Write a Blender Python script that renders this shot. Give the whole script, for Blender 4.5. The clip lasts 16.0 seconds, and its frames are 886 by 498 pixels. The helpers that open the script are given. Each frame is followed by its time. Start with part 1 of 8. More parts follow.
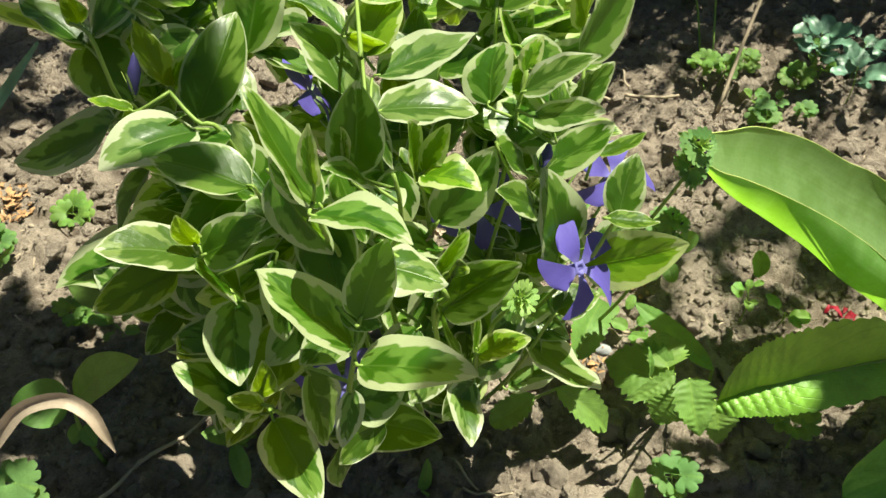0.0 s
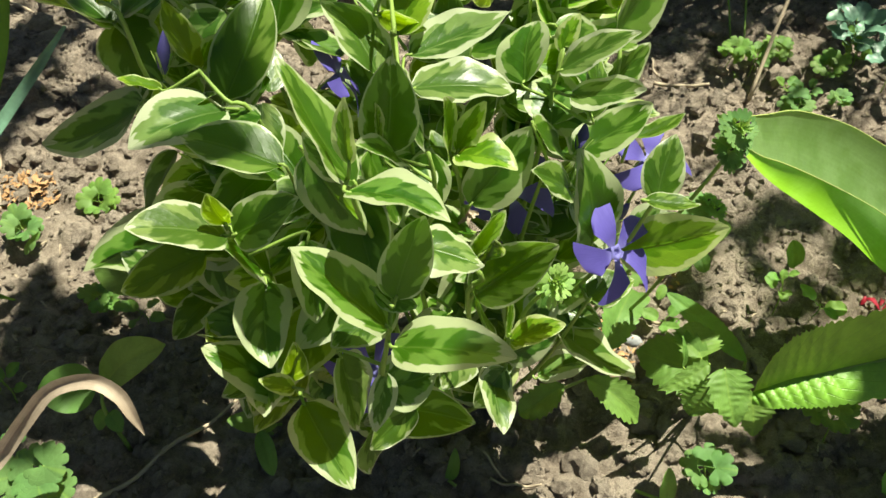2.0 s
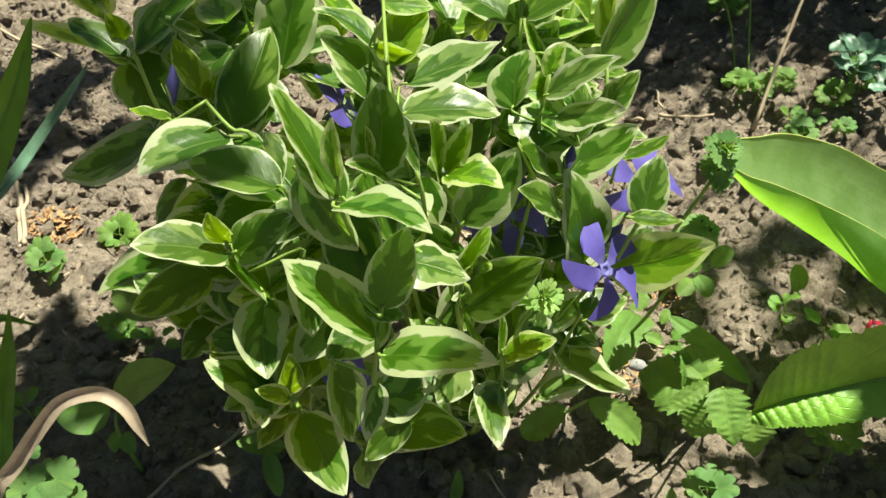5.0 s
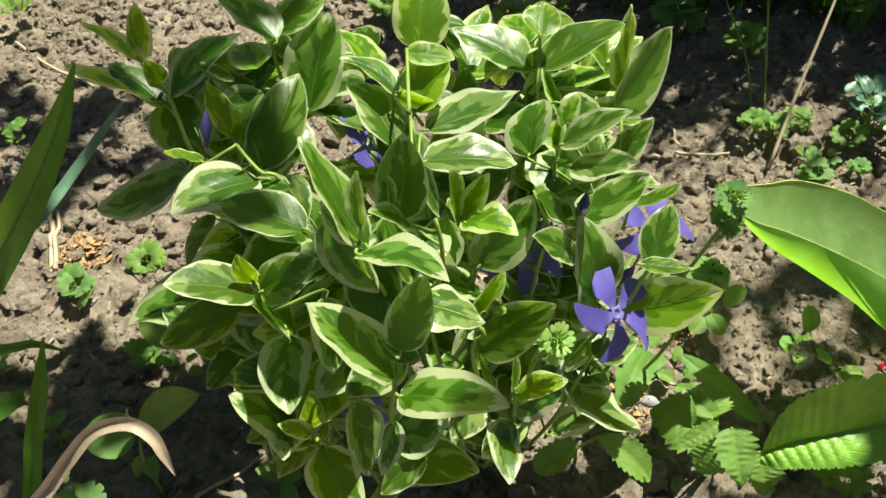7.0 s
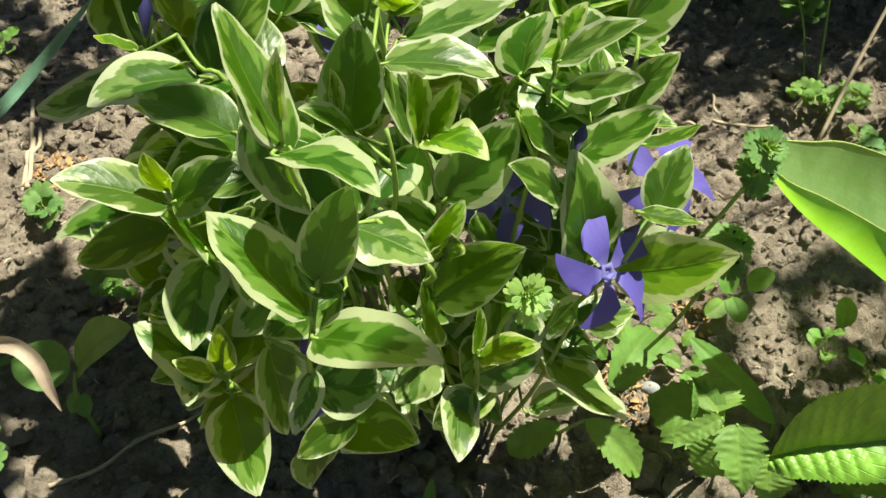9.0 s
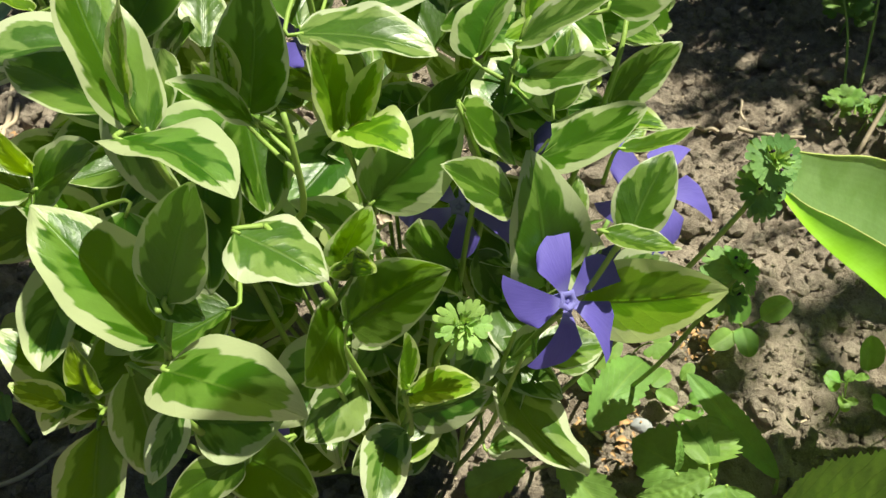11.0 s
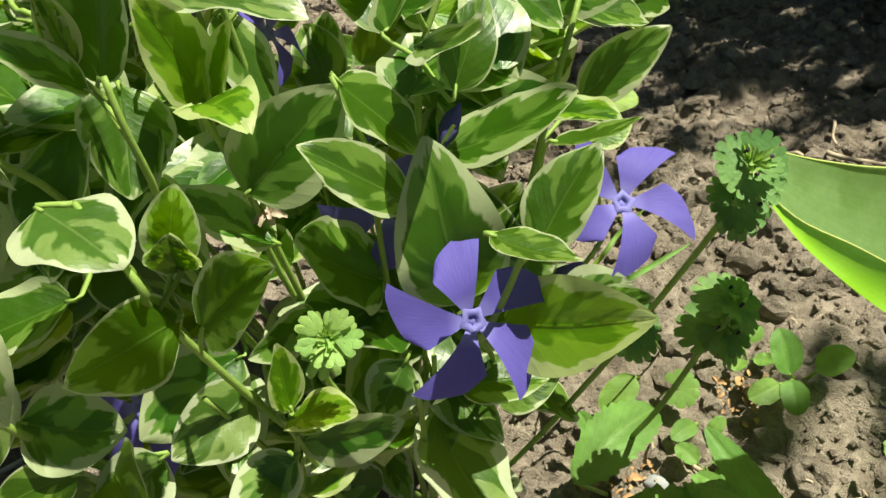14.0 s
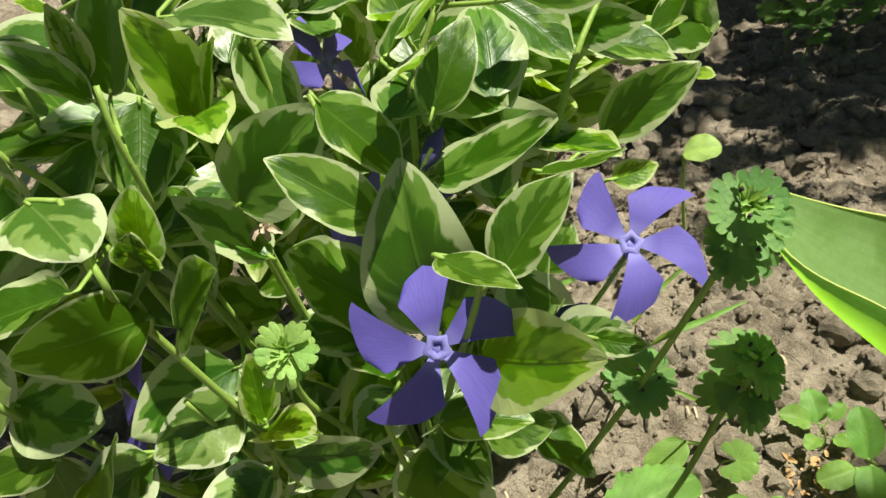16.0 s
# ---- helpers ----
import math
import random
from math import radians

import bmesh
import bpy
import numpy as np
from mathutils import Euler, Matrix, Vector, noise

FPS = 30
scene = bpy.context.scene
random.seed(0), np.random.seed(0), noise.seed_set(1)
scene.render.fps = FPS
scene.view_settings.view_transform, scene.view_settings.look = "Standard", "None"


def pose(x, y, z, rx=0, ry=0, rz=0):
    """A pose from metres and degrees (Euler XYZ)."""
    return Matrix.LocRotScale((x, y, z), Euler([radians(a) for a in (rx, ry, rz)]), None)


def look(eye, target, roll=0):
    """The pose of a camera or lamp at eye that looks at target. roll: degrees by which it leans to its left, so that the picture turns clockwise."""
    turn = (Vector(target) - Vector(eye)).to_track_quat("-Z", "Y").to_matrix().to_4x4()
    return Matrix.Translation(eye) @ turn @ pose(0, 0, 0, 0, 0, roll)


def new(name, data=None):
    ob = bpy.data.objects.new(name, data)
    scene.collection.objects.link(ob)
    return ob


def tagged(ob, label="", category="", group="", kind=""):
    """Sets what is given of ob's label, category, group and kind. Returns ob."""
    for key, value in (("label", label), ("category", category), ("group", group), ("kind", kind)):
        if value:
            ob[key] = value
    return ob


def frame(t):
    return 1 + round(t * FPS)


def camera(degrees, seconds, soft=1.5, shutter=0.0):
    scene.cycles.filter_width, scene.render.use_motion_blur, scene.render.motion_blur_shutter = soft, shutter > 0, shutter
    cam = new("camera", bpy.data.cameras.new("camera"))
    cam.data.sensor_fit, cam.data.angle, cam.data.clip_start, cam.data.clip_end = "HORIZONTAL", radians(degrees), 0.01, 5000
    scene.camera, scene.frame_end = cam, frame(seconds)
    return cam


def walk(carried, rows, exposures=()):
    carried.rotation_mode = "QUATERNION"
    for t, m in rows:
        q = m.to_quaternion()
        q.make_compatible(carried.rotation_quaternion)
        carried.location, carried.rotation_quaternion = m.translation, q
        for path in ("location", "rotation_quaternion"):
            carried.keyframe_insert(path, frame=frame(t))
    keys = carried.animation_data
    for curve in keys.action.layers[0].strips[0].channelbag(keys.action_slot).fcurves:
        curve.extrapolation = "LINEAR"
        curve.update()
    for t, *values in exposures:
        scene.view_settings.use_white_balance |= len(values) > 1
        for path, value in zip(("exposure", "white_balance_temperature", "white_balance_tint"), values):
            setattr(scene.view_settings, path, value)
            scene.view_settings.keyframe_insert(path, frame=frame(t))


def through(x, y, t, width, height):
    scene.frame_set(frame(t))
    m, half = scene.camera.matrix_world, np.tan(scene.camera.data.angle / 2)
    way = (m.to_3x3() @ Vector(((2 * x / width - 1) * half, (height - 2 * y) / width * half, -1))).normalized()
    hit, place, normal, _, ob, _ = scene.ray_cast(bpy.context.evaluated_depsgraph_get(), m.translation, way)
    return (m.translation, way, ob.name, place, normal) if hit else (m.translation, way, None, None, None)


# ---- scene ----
cam = camera(59.1, 16.0)
PATH = [
    (0, (0.011, 0.03, 0.478), (-0.039, 1.351, -1.023), -0.3),
    (0.5, (0.002, 0.031, 0.468), (-0.056, 1.359, -1.026), -0.7),
    (1, (0.001, 0.035, 0.462), (-0.068, 1.35, -1.044), -0.9),
    (1.5, (0.005, 0.033, 0.467), (-0.085, 1.338, -1.046), -1.6),
    (2, (0.004, 0.03, 0.468), (-0.091, 1.343, -1.038), -1.5),
    (2.5, (0.006, 0.03, 0.47), (-0.099, 1.36, -1.021), -2.1),
    (3, (0.01, 0.028, 0.459), (-0.104, 1.38, -1.011), -2.6),
    (3.5, (0.013, 0.021, 0.464), (-0.113, 1.386, -0.993), -3.2),
    (4, (0.02, 0.014, 0.468), (-0.125, 1.386, -0.98), -3.9),
    (6.3, (0.021, 0.013, 0.479), (-0.167, 1.424, -0.926), -3.8),
    (6.5, (0.022, 0.012, 0.484), (-0.173, 1.427, -0.916), -4.0),
    (7, (0.022, 0.01, 0.488), (-0.19, 1.432, -0.902), -4.1),
    (7.5, (0.028, 0.011, 0.48), (-0.204, 1.428, -0.913), -3.7),
    (8, (0.028, 0.01, 0.46), (-0.223, 1.412, -0.944), -2.9),
    (8.5, (0.033, 0.018, 0.446), (-0.238, 1.405, -0.969), -2.1),
    (9, (0.048, 0.045, 0.429), (-0.251, 1.415, -0.998), -1.7),
    (9.2, (0.056, 0.056, 0.421), (-0.259, 1.417, -1.011), -1.8),
    (11.3, (0.08, 0.095, 0.394), (-0.31, 1.439, -1.036), -1.3),
    (11.5, (0.083, 0.095, 0.394), (-0.303, 1.442, -1.034), -1.3),
    (12, (0.082, 0.103, 0.392), (-0.306, 1.445, -1.039), -1.4),
    (12.5, (0.085, 0.121, 0.385), (-0.313, 1.458, -1.049), -1.8),
    (13, (0.095, 0.125, 0.368), (-0.364, 1.46, -1.048), -3.1),
    (13.5, (0.112, 0.132, 0.36), (-0.466, 1.45, -1.028), -5.2),
    (14, (0.137, 0.141, 0.355), (-0.593, 1.423, -0.995), -7.6),
    (14.5, (0.162, 0.145, 0.357), (-0.716, 1.39, -0.939), -9.8),
    (15, (0.168, 0.152, 0.348), (-0.829, 1.355, -0.9), -11.3),
    (15.5, (0.175, 0.161, 0.342), (-0.885, 1.328, -0.888), -11.6),
    (16, (0.18, 0.163, 0.34), (-0.907, 1.34, -0.857), -11.7),
]
walk(cam, [(t, look(eye, target, roll)) for t, eye, target, roll in PATH], exposures=[(0.0, 1.32, 6950, -5), (4.0, 1.30, 6950, -5), (7.0, 1.25, 6950, -5), (9.0, 1.27, 6950, -5), (12.0, 1.18, 6950, -5), (16.0, 1.15, 6950, -5)])

# ---- light ----
SUN_EL, SUN_AZ = 66.0, 48.0          # height, and degrees clockwise from +y towards +x
world = bpy.data.worlds.new("sky")
scene.world = world
world.use_nodes = True
wn, wl = world.node_tree.nodes, world.node_tree.links
sky = wn.new("ShaderNodeTexSky")
sky.sky_type = "NISHITA"
sky.sun_disc = False
sky.sun_elevation = radians(SUN_EL)
sky.sun_rotation = radians(SUN_AZ)
wn["Background"].inputs["Strength"].default_value = 0.0225
wl.new(sky.outputs["Color"], wn["Background"].inputs["Color"])
sun_data = bpy.data.lights.new("sun", "SUN")
sun_data.energy, sun_data.angle, sun_data.color = 5.0, radians(0.53), (1.0, 0.95, 0.86)
sun = new("sun", sun_data)
to_sun = Vector((math.sin(radians(SUN_AZ)) * math.cos(radians(SUN_EL)), math.cos(radians(SUN_AZ)) * math.cos(radians(SUN_EL)), math.sin(radians(SUN_EL))))
sun.matrix_world = Matrix.Translation(to_sun * 20) @ to_sun.to_track_quat("Z", "Y").to_matrix().to_4x4()


# ---- materials ----
class Nodes:
    """A small helper to write node materials."""

    def __init__(self, name):
        self.mat = bpy.data.materials.new(name)
        self.mat.use_nodes = True
        self.n, self.l = self.mat.node_tree.nodes, self.mat.node_tree.links
        self.bsdf = self.n["Principled BSDF"]

    def put(self, node, key, value):
        if isinstance(value, bpy.types.NodeSocket):
            self.l.new(value, node.inputs[key])
        else:
            node.inputs[key].default_value = (*value, 1.0) if isinstance(value, tuple) and len(value) == 3 and node.inputs[key].type == "RGBA" else value

    def math(self, op, a, b=0.0, c=None, clamp=False):
        m = self.n.new("ShaderNodeMath")
        m.operation, m.use_clamp = op, clamp
        self.put(m, 0, a)
        self.put(m, 1, b)
        if c is not None:
            self.put(m, 2, c)
        return m.outputs[0]

    def mix(self, fac, a, b):
        m = self.n.new("ShaderNodeMix")
        m.data_type = "RGBA"
        self.put(m, 0, fac)
        for k, v in ((6, a), (7, b)):
            self.put(m, k, v if isinstance(v, bpy.types.NodeSocket) else (*v, 1.0))
        return m.outputs[2]

    def step(self, value, lo, hi):
        m = self.n.new("ShaderNodeMapRange")
        m.interpolation_type = "SMOOTHSTEP"
        self.put(m, "Value", value)
        self.put(m, "From Min", lo)
        self.put(m, "From Max", hi)
        return m.outputs[0]

    def noise(self, vector, scale, detail=3.0, rough=0.5):
        m = self.n.new("ShaderNodeTexNoise")
        self.put(m, "Vector", vector)
        self.put(m, "Scale", scale)
        self.put(m, "Detail", detail)
        self.put(m, "Roughness", rough)
        return m.outputs["Fac"]

    def vec(self, x, y, z):
        m = self.n.new("ShaderNodeCombineXYZ")
        for k, v in enumerate((x, y, z)):
            self.put(m, k, v)
        return m.outputs[0]

    def coords(self):
        return self.n.new("ShaderNodeTexCoord").outputs

    def rand(self):
        return self.n.new("ShaderNodeObjectInfo").outputs["Random"]

    def bump(self, height, strength, distance):
        m = self.n.new("ShaderNodeBump")
        self.put(m, "Strength", strength)
        self.put(m, "Distance", distance)
        self.put(m, "Height", height)
        self.put(self.bsdf, "Normal", m.outputs[0])
        return m.outputs[0]

    def thin(self, colour, amount, normal=None):
        """Lets light through a thin leaf or petal."""
        t = self.n.new("ShaderNodeBsdfTranslucent")
        self.put(t, "Color", colour)
        if normal is not None:
            self.put(t, "Normal", normal)
        m = self.n.new("ShaderNodeMixShader")
        self.put(m, 0, amount)
        self.l.new(self.bsdf.outputs[0], m.inputs[1])
        self.l.new(t.outputs[0], m.inputs[2])
        self.l.new(m.outputs[0], self.n["Material Output"].inputs["Surface"])


def variegated(name, dark, mid, margin, glow, width, rough=0.34):
    """Green leaf with a ragged pale margin, a pale midrib and side veins."""
    k = Nodes(name)
    sep = k.n.new("ShaderNodeSeparateXYZ")
    k.l.new(k.coords()["UV"], sep.inputs[0])
    u, v, rnd = sep.outputs[0], sep.outputs[1], k.rand()
    across = k.math("ABSOLUTE", k.math("MULTIPLY_ADD", v, 2.0, -1.0))
    side = k.math("SIGN", k.math("SUBTRACT", v, 0.5))
    off = k.math("MULTIPLY", rnd, 57.0)
    slant = k.math("MULTIPLY_ADD", across, -0.35, u)
    ragged = k.noise(k.vec(k.math("MULTIPLY_ADD", slant, 5.5, off), k.math("MULTIPLY_ADD", v, 2.2, side), off), 1.0, 1.6, 0.5)
    comb = k.noise(k.vec(k.math("MULTIPLY_ADD", slant, 19.0, off), k.math("MULTIPLY_ADD", v, 3.0, side), k.math("ADD", off, 4.0)), 1.0, 2.0, 0.6)
    blotch = k.noise(k.vec(k.math("MULTIPLY_ADD", slant, 4.2, off), k.math("MULTIPLY_ADD", v, 2.4, k.math("MULTIPLY", side, 3.0)), k.math("ADD", off, 9.0)), 1.0, 1.8, 0.5)
    rim = k.math("MINIMUM", k.math("SUBTRACT", 1.0, across), k.math("MULTIPLY", k.math("SUBTRACT", 1.0, u), 2.4))
    edge = k.math("ADD", rim, k.math("ADD", k.math("MULTIPLY", k.math("SUBTRACT", ragged, 0.5), 0.75), k.math("MULTIPLY", k.math("SUBTRACT", comb, 0.5), 0.10)))
    thr = k.math("MULTIPLY_ADD", rnd, 0.30, width)
    pale = k.math("SUBTRACT", 1.0, k.math("MULTIPLY", k.step(edge, thr, k.math("ADD", thr, 0.06)), k.step(rim, 0.05, 0.09)))
    inner = k.math("ADD", k.math("MULTIPLY", rim, 0.6), k.math("ADD", k.math("MULTIPLY", k.math("SUBTRACT", blotch, 0.5), 2.2), k.math("MULTIPLY", k.math("SUBTRACT", comb, 0.5), 0.20)))
    fringe = k.math("SUBTRACT", 1.0, k.step(inner, k.math("SUBTRACT", thr, 0.02), k.math("ADD", thr, 0.16)))
    fine = k.noise(k.vec(k.math("MULTIPLY_ADD", u, 30.0, off), k.math("MULTIPLY", v, 22.0), off), 1.0, 4.0, 0.6)
    cloud = k.noise(k.vec(k.math("MULTIPLY_ADD", u, 3.0, off), k.math("MULTIPLY", v, 2.0), off), 1.0, 2.0)
    hue = k.n.new("ShaderNodeHueSaturation")
    k.put(hue, "Color", k.mix(fringe, dark, mid))
    k.put(hue, "Hue", k.math("MULTIPLY_ADD", rnd, 0.03, 0.485))
    k.put(hue, "Value", k.math("ADD", k.math("MULTIPLY_ADD", fine, 0.4, 0.42), k.math("MULTIPLY", cloud, 0.75)))
    base = k.mix(pale, hue.outputs[0], k.mix(k.math("MULTIPLY", cloud, 0.6), margin, tuple(0.75 * x for x in margin)))
    rib = k.math("SUBTRACT", 1.0, k.step(across, 0.012, 0.05))
    base = k.mix(k.math("MULTIPLY", rib, 0.45), base, mid)
    k.put(k.bsdf, "Base Color", base)
    k.put(k.bsdf, "Roughness", k.math("MULTIPLY_ADD", fine, 0.25, rough - 0.12))
    k.put(k.bsdf, "Specular IOR Level", 0.6)
    veins = k.math("SINE", k.math("MULTIPLY", slant, 26.0))
    rel = k.math("ADD", k.math("MULTIPLY", k.math("POWER", k.math("ABSOLUTE", veins), 0.4), 0.28), k.math("MULTIPLY_ADD", fine, 0.45, k.math("MULTIPLY", rib, -2.0)))
    nrm = k.bump(rel, 0.32, 0.0006)
    through = k.mix(fringe, tuple(0.62 * x for x in glow), tuple(x + 0.05 for x in glow))
    lit = k.mix(k.math("MULTIPLY_ADD", pale, -0.48, 0.66), base, through)
    k.thin(lit, 0.56, nrm)
    return k.mat


def green(name, base, glow, rough=0.5, veins=40.0, through=0.4, second=None, relief=0.4, pale=0.2, gloss=0.4, stripes=0.0):
    """Plain green leaf: two tones, side veins and a paler midrib."""
    k = Nodes(name)
    sep = k.n.new("ShaderNodeSeparateXYZ")
    c = k.coords()
    k.l.new(c["UV"], sep.inputs[0])
    u, v, rnd = sep.outputs[0], sep.outputs[1], k.rand()
    across = k.math("ABSOLUTE", k.math("MULTIPLY_ADD", v, 2.0, -1.0))
    slant = k.math("MULTIPLY_ADD", across, -0.4, u)
    fine = k.noise(c["Object"], 420.0, 4.0, 0.6)
    broad = k.noise(c["Object"], 55.0, 2.0)
    hue = k.n.new("ShaderNodeHueSaturation")
    k.put(hue, "Color", k.mix(k.step(broad, 0.35, 0.65), base, second or tuple(1.35 * x for x in base)))
    k.put(hue, "Hue", k.math("MULTIPLY_ADD", rnd, 0.03, 0.485))
    lines = k.noise(k.vec(k.math("MULTIPLY", u, 2.5), k.math("MULTIPLY", v, 55.0), rnd), 1.0, 3.0, 0.6)
    k.put(hue, "Value", k.math("ADD", k.math("MULTIPLY_ADD", fine, 0.5, 0.75 - 0.5 * stripes), k.math("MULTIPLY", lines, stripes)))
    rib = k.math("SUBTRACT", 1.0, k.step(across, 0.015, 0.06))
    line = k.math("SUBTRACT", 1.0, k.step(k.math("ABSOLUTE", k.math("SINE", k.math("MULTIPLY", slant, veins))), 0.0, 0.22))
    col = k.mix(k.math("MULTIPLY", k.math("MAXIMUM", rib, k.math("MULTIPLY", line, 0.35)), pale), hue.outputs[0], glow)
    k.put(k.bsdf, "Base Color", col)
    k.put(k.bsdf, "Roughness", rough)
    k.put(k.bsdf, "Specular IOR Level", gloss)
    nrm = k.bump(k.math("ADD", k.math("MULTIPLY", line, -0.8), k.math("MULTIPLY_ADD", fine, 0.5, k.math("MULTIPLY", broad, 0.8))), relief, 0.0008)
    k.thin(k.mix(0.6, hue.outputs[0], glow), through, nrm)
    return k.mat


def plain(name, a, b, scale, rough, relief=0.3, depth=0.0006, through=0.0):
    """Two-tone rough surface."""
    k = Nodes(name)
    c = k.coords()["Object"]
    n1, n2 = k.noise(c, scale, 5.0, 0.6), k.noise(c, scale * 7, 3.0, 0.6)
    k.put(k.bsdf, "Base Color", k.mix(k.math("MULTIPLY_ADD", n2, 0.5, k.math("MULTIPLY", n1, 0.6), clamp=True), a, b))
    k.put(k.bsdf, "Roughness", rough)
    k.put(k.bsdf, "Specular IOR Level", 0.3)
    nrm = k.bump(k.math("ADD", n1, n2), relief, depth)
    if through:
        k.thin(b, through, nrm)
    return k.mat


def petal_material():
    k = Nodes("violet_petal")
    sep = k.n.new("ShaderNodeSeparateXYZ")
    k.l.new(k.coords()["UV"], sep.inputs[0])
    u, v = sep.outputs[0], sep.outputs[1]
    streak = k.noise(k.vec(k.math("MULTIPLY", v, 26.0), k.math("MULTIPLY", u, 3.0), k.math("MULTIPLY", k.rand(), 31.0)), 1.0, 3.0, 0.6)
    col = k.mix(streak, (0.100, 0.075, 0.39), (0.165, 0.130, 0.55))
    col = k.mix(k.step(u, 0.30, 0.0), col, (0.27, 0.24, 0.68))
    k.put(k.bsdf, "Base Color", col)
    k.put(k.bsdf, "Roughness", 0.62)
    k.put(k.bsdf, "Specular IOR Level", 0.25)
    nrm = k.bump(streak, 0.15, 0.0005)
    k.thin(k.mix(0.5, col, (0.24, 0.17, 0.78)), 0.42, nrm)
    return k.mat


def soil_material(name, dark, light, scale=1.0):
    k = Nodes(name)
    c = k.coords()["Object"]
    broad, clod, grit = k.noise(c, 9.0 * scale, 4.0, 0.6), k.noise(c, 95.0 * scale, 5.0, 0.65), k.noise(c, 900.0 * scale, 3.0, 0.7)
    tone = k.math("ADD", k.math("MULTIPLY", broad, 0.5), k.math("MULTIPLY_ADD", clod, 0.6, k.math("MULTIPLY", grit, 0.35)))
    col = k.mix(k.step(tone, 0.5, 0.95), dark, light)
    fleck = k.step(k.noise(c, 1500.0 * scale, 1.0), 0.69, 0.74)
    col = k.mix(k.math("MULTIPLY", fleck, 0.6), col, (0.40, 0.33, 0.27))
    k.put(k.bsdf, "Base Color", col)
    k.put(k.bsdf, "Roughness", 0.95)
    k.put(k.bsdf, "Specular IOR Level", 0.15)
    k.bump(k.math("ADD", k.math("MULTIPLY", clod, 1.2), k.math("MULTIPLY", grit, 0.9)), 1.0, 0.003)
    return k.mat


M_LEAF = variegated("variegated_leaf", (0.042, 0.116, 0.006), (0.140, 0.245, 0.040), (0.52, 0.58, 0.33), (0.29, 0.54, 0.004), 0.01, 0.36)
M_PALE = variegated("pale_variegated_leaf", (0.062, 0.145, 0.020), (0.210, 0.310, 0.090), (0.62, 0.67, 0.44), (0.29, 0.52, 0.010), 0.10, 0.33)
M_YOUNG = variegated("young_variegated_leaf", (0.080, 0.200, 0.006), (0.190, 0.340, 0.020), (0.55, 0.63, 0.26), (0.46, 0.66, 0.008), 0.07, 0.40)
M_STEM = plain("green_stem", (0.20, 0.31, 0.055), (0.34, 0.46, 0.12), 90.0, 0.45, through=0.3)
M_PETAL = petal_material()
M_THROAT = plain("pale_flower_throat", (0.19, 0.17, 0.50), (0.26, 0.24, 0.62), 300.0, 0.6, through=0.3)
M_BUD = plain("dark_violet_bud", (0.045, 0.040, 0.16), (0.11, 0.095, 0.30), 260.0, 0.6, through=0.15)
M_DOT = plain("dark_henbit_bud", (0.020, 0.010, 0.020), (0.05, 0.02, 0.05), 300.0, 0.6)
M_SOIL = soil_material("dry_garden_soil", (0.148, 0.114, 0.090), (0.405, 0.333, 0.272))
M_CLOD = soil_material("soil_clod", (0.158, 0.123, 0.098), (0.425, 0.352, 0.290), 1.6)
M_TULIP = green("tulip_leaf_green", (0.225, 0.385, 0.150), (0.42, 0.82, 0.008), 0.40, 0.0, 0.56, (0.155, 0.290, 0.095), 0.25, 0.03, 0.6, 0.5)
M_RIM = plain("pale_leaf_rim", (0.42, 0.50, 0.12), (0.60, 0.66, 0.25), 200.0, 0.5, through=0.3)
M_BLADE = green("strap_leaf_green", (0.060, 0.150, 0.025), (0.26, 0.44, 0.02), 0.38, 0.0, 0.45, None, 0.25, 0.15, 0.45, 0.5)
M_BLUE = green("bluish_blade_green", (0.115, 0.215, 0.150), (0.24, 0.36, 0.19), 0.40, 0.0, 0.25, None, 0.25, 0.15, 0.45, 0.4)
M_WEED = green("weed_leaf_green", (0.130, 0.240, 0.050), (0.40, 0.54, 0.08), 0.55, 26.0, 0.42)
M_DOCK = green("broad_leaf_green", (0.150, 0.300, 0.034), (0.30, 0.46, 0.02), 0.45, 30.0, 0.20, None, 0.4, 0.08)
M_HENBIT = green("henbit_leaf_green", (0.105, 0.200, 0.060), (0.36, 0.54, 0.07), 0.65, 18.0, 0.4)
M_TUFT = green("henbit_tuft_green", (0.24, 0.36, 0.105), (0.46, 0.66, 0.07), 0.6, 10.0, 0.45)
M_DRY = green("dry_brown_leaf", (0.30, 0.225, 0.170), (0.52, 0.42, 0.33), 0.6, 0.0, 0.25, (0.42, 0.33, 0.26), 0.6, 0.35, 0.35, 1.1)
M_STRAW = plain("dry_straw", (0.26, 0.19, 0.13), (0.50, 0.41, 0.31), 120.0, 0.8, 0.5)
M_BARK = plain("brown_bark", (0.07, 0.05, 0.035), (0.19, 0.14, 0.10), 40.0, 0.9, 0.8, 0.004)
M_LITTER = plain("orange_brown_litter", (0.22, 0.11, 0.05), (0.50, 0.31, 0.16), 150.0, 0.85, 0.5)
M_RED = plain("fallen_red_petal", (0.22, 0.008, 0.020), (0.42, 0.02, 0.05), 150.0, 0.5, 0.3, 0.0005, 0.3)
M_STONE = plain("grey_pebble", (0.17, 0.17, 0.18), (0.33, 0.33, 0.35), 80.0, 0.85, 0.6)


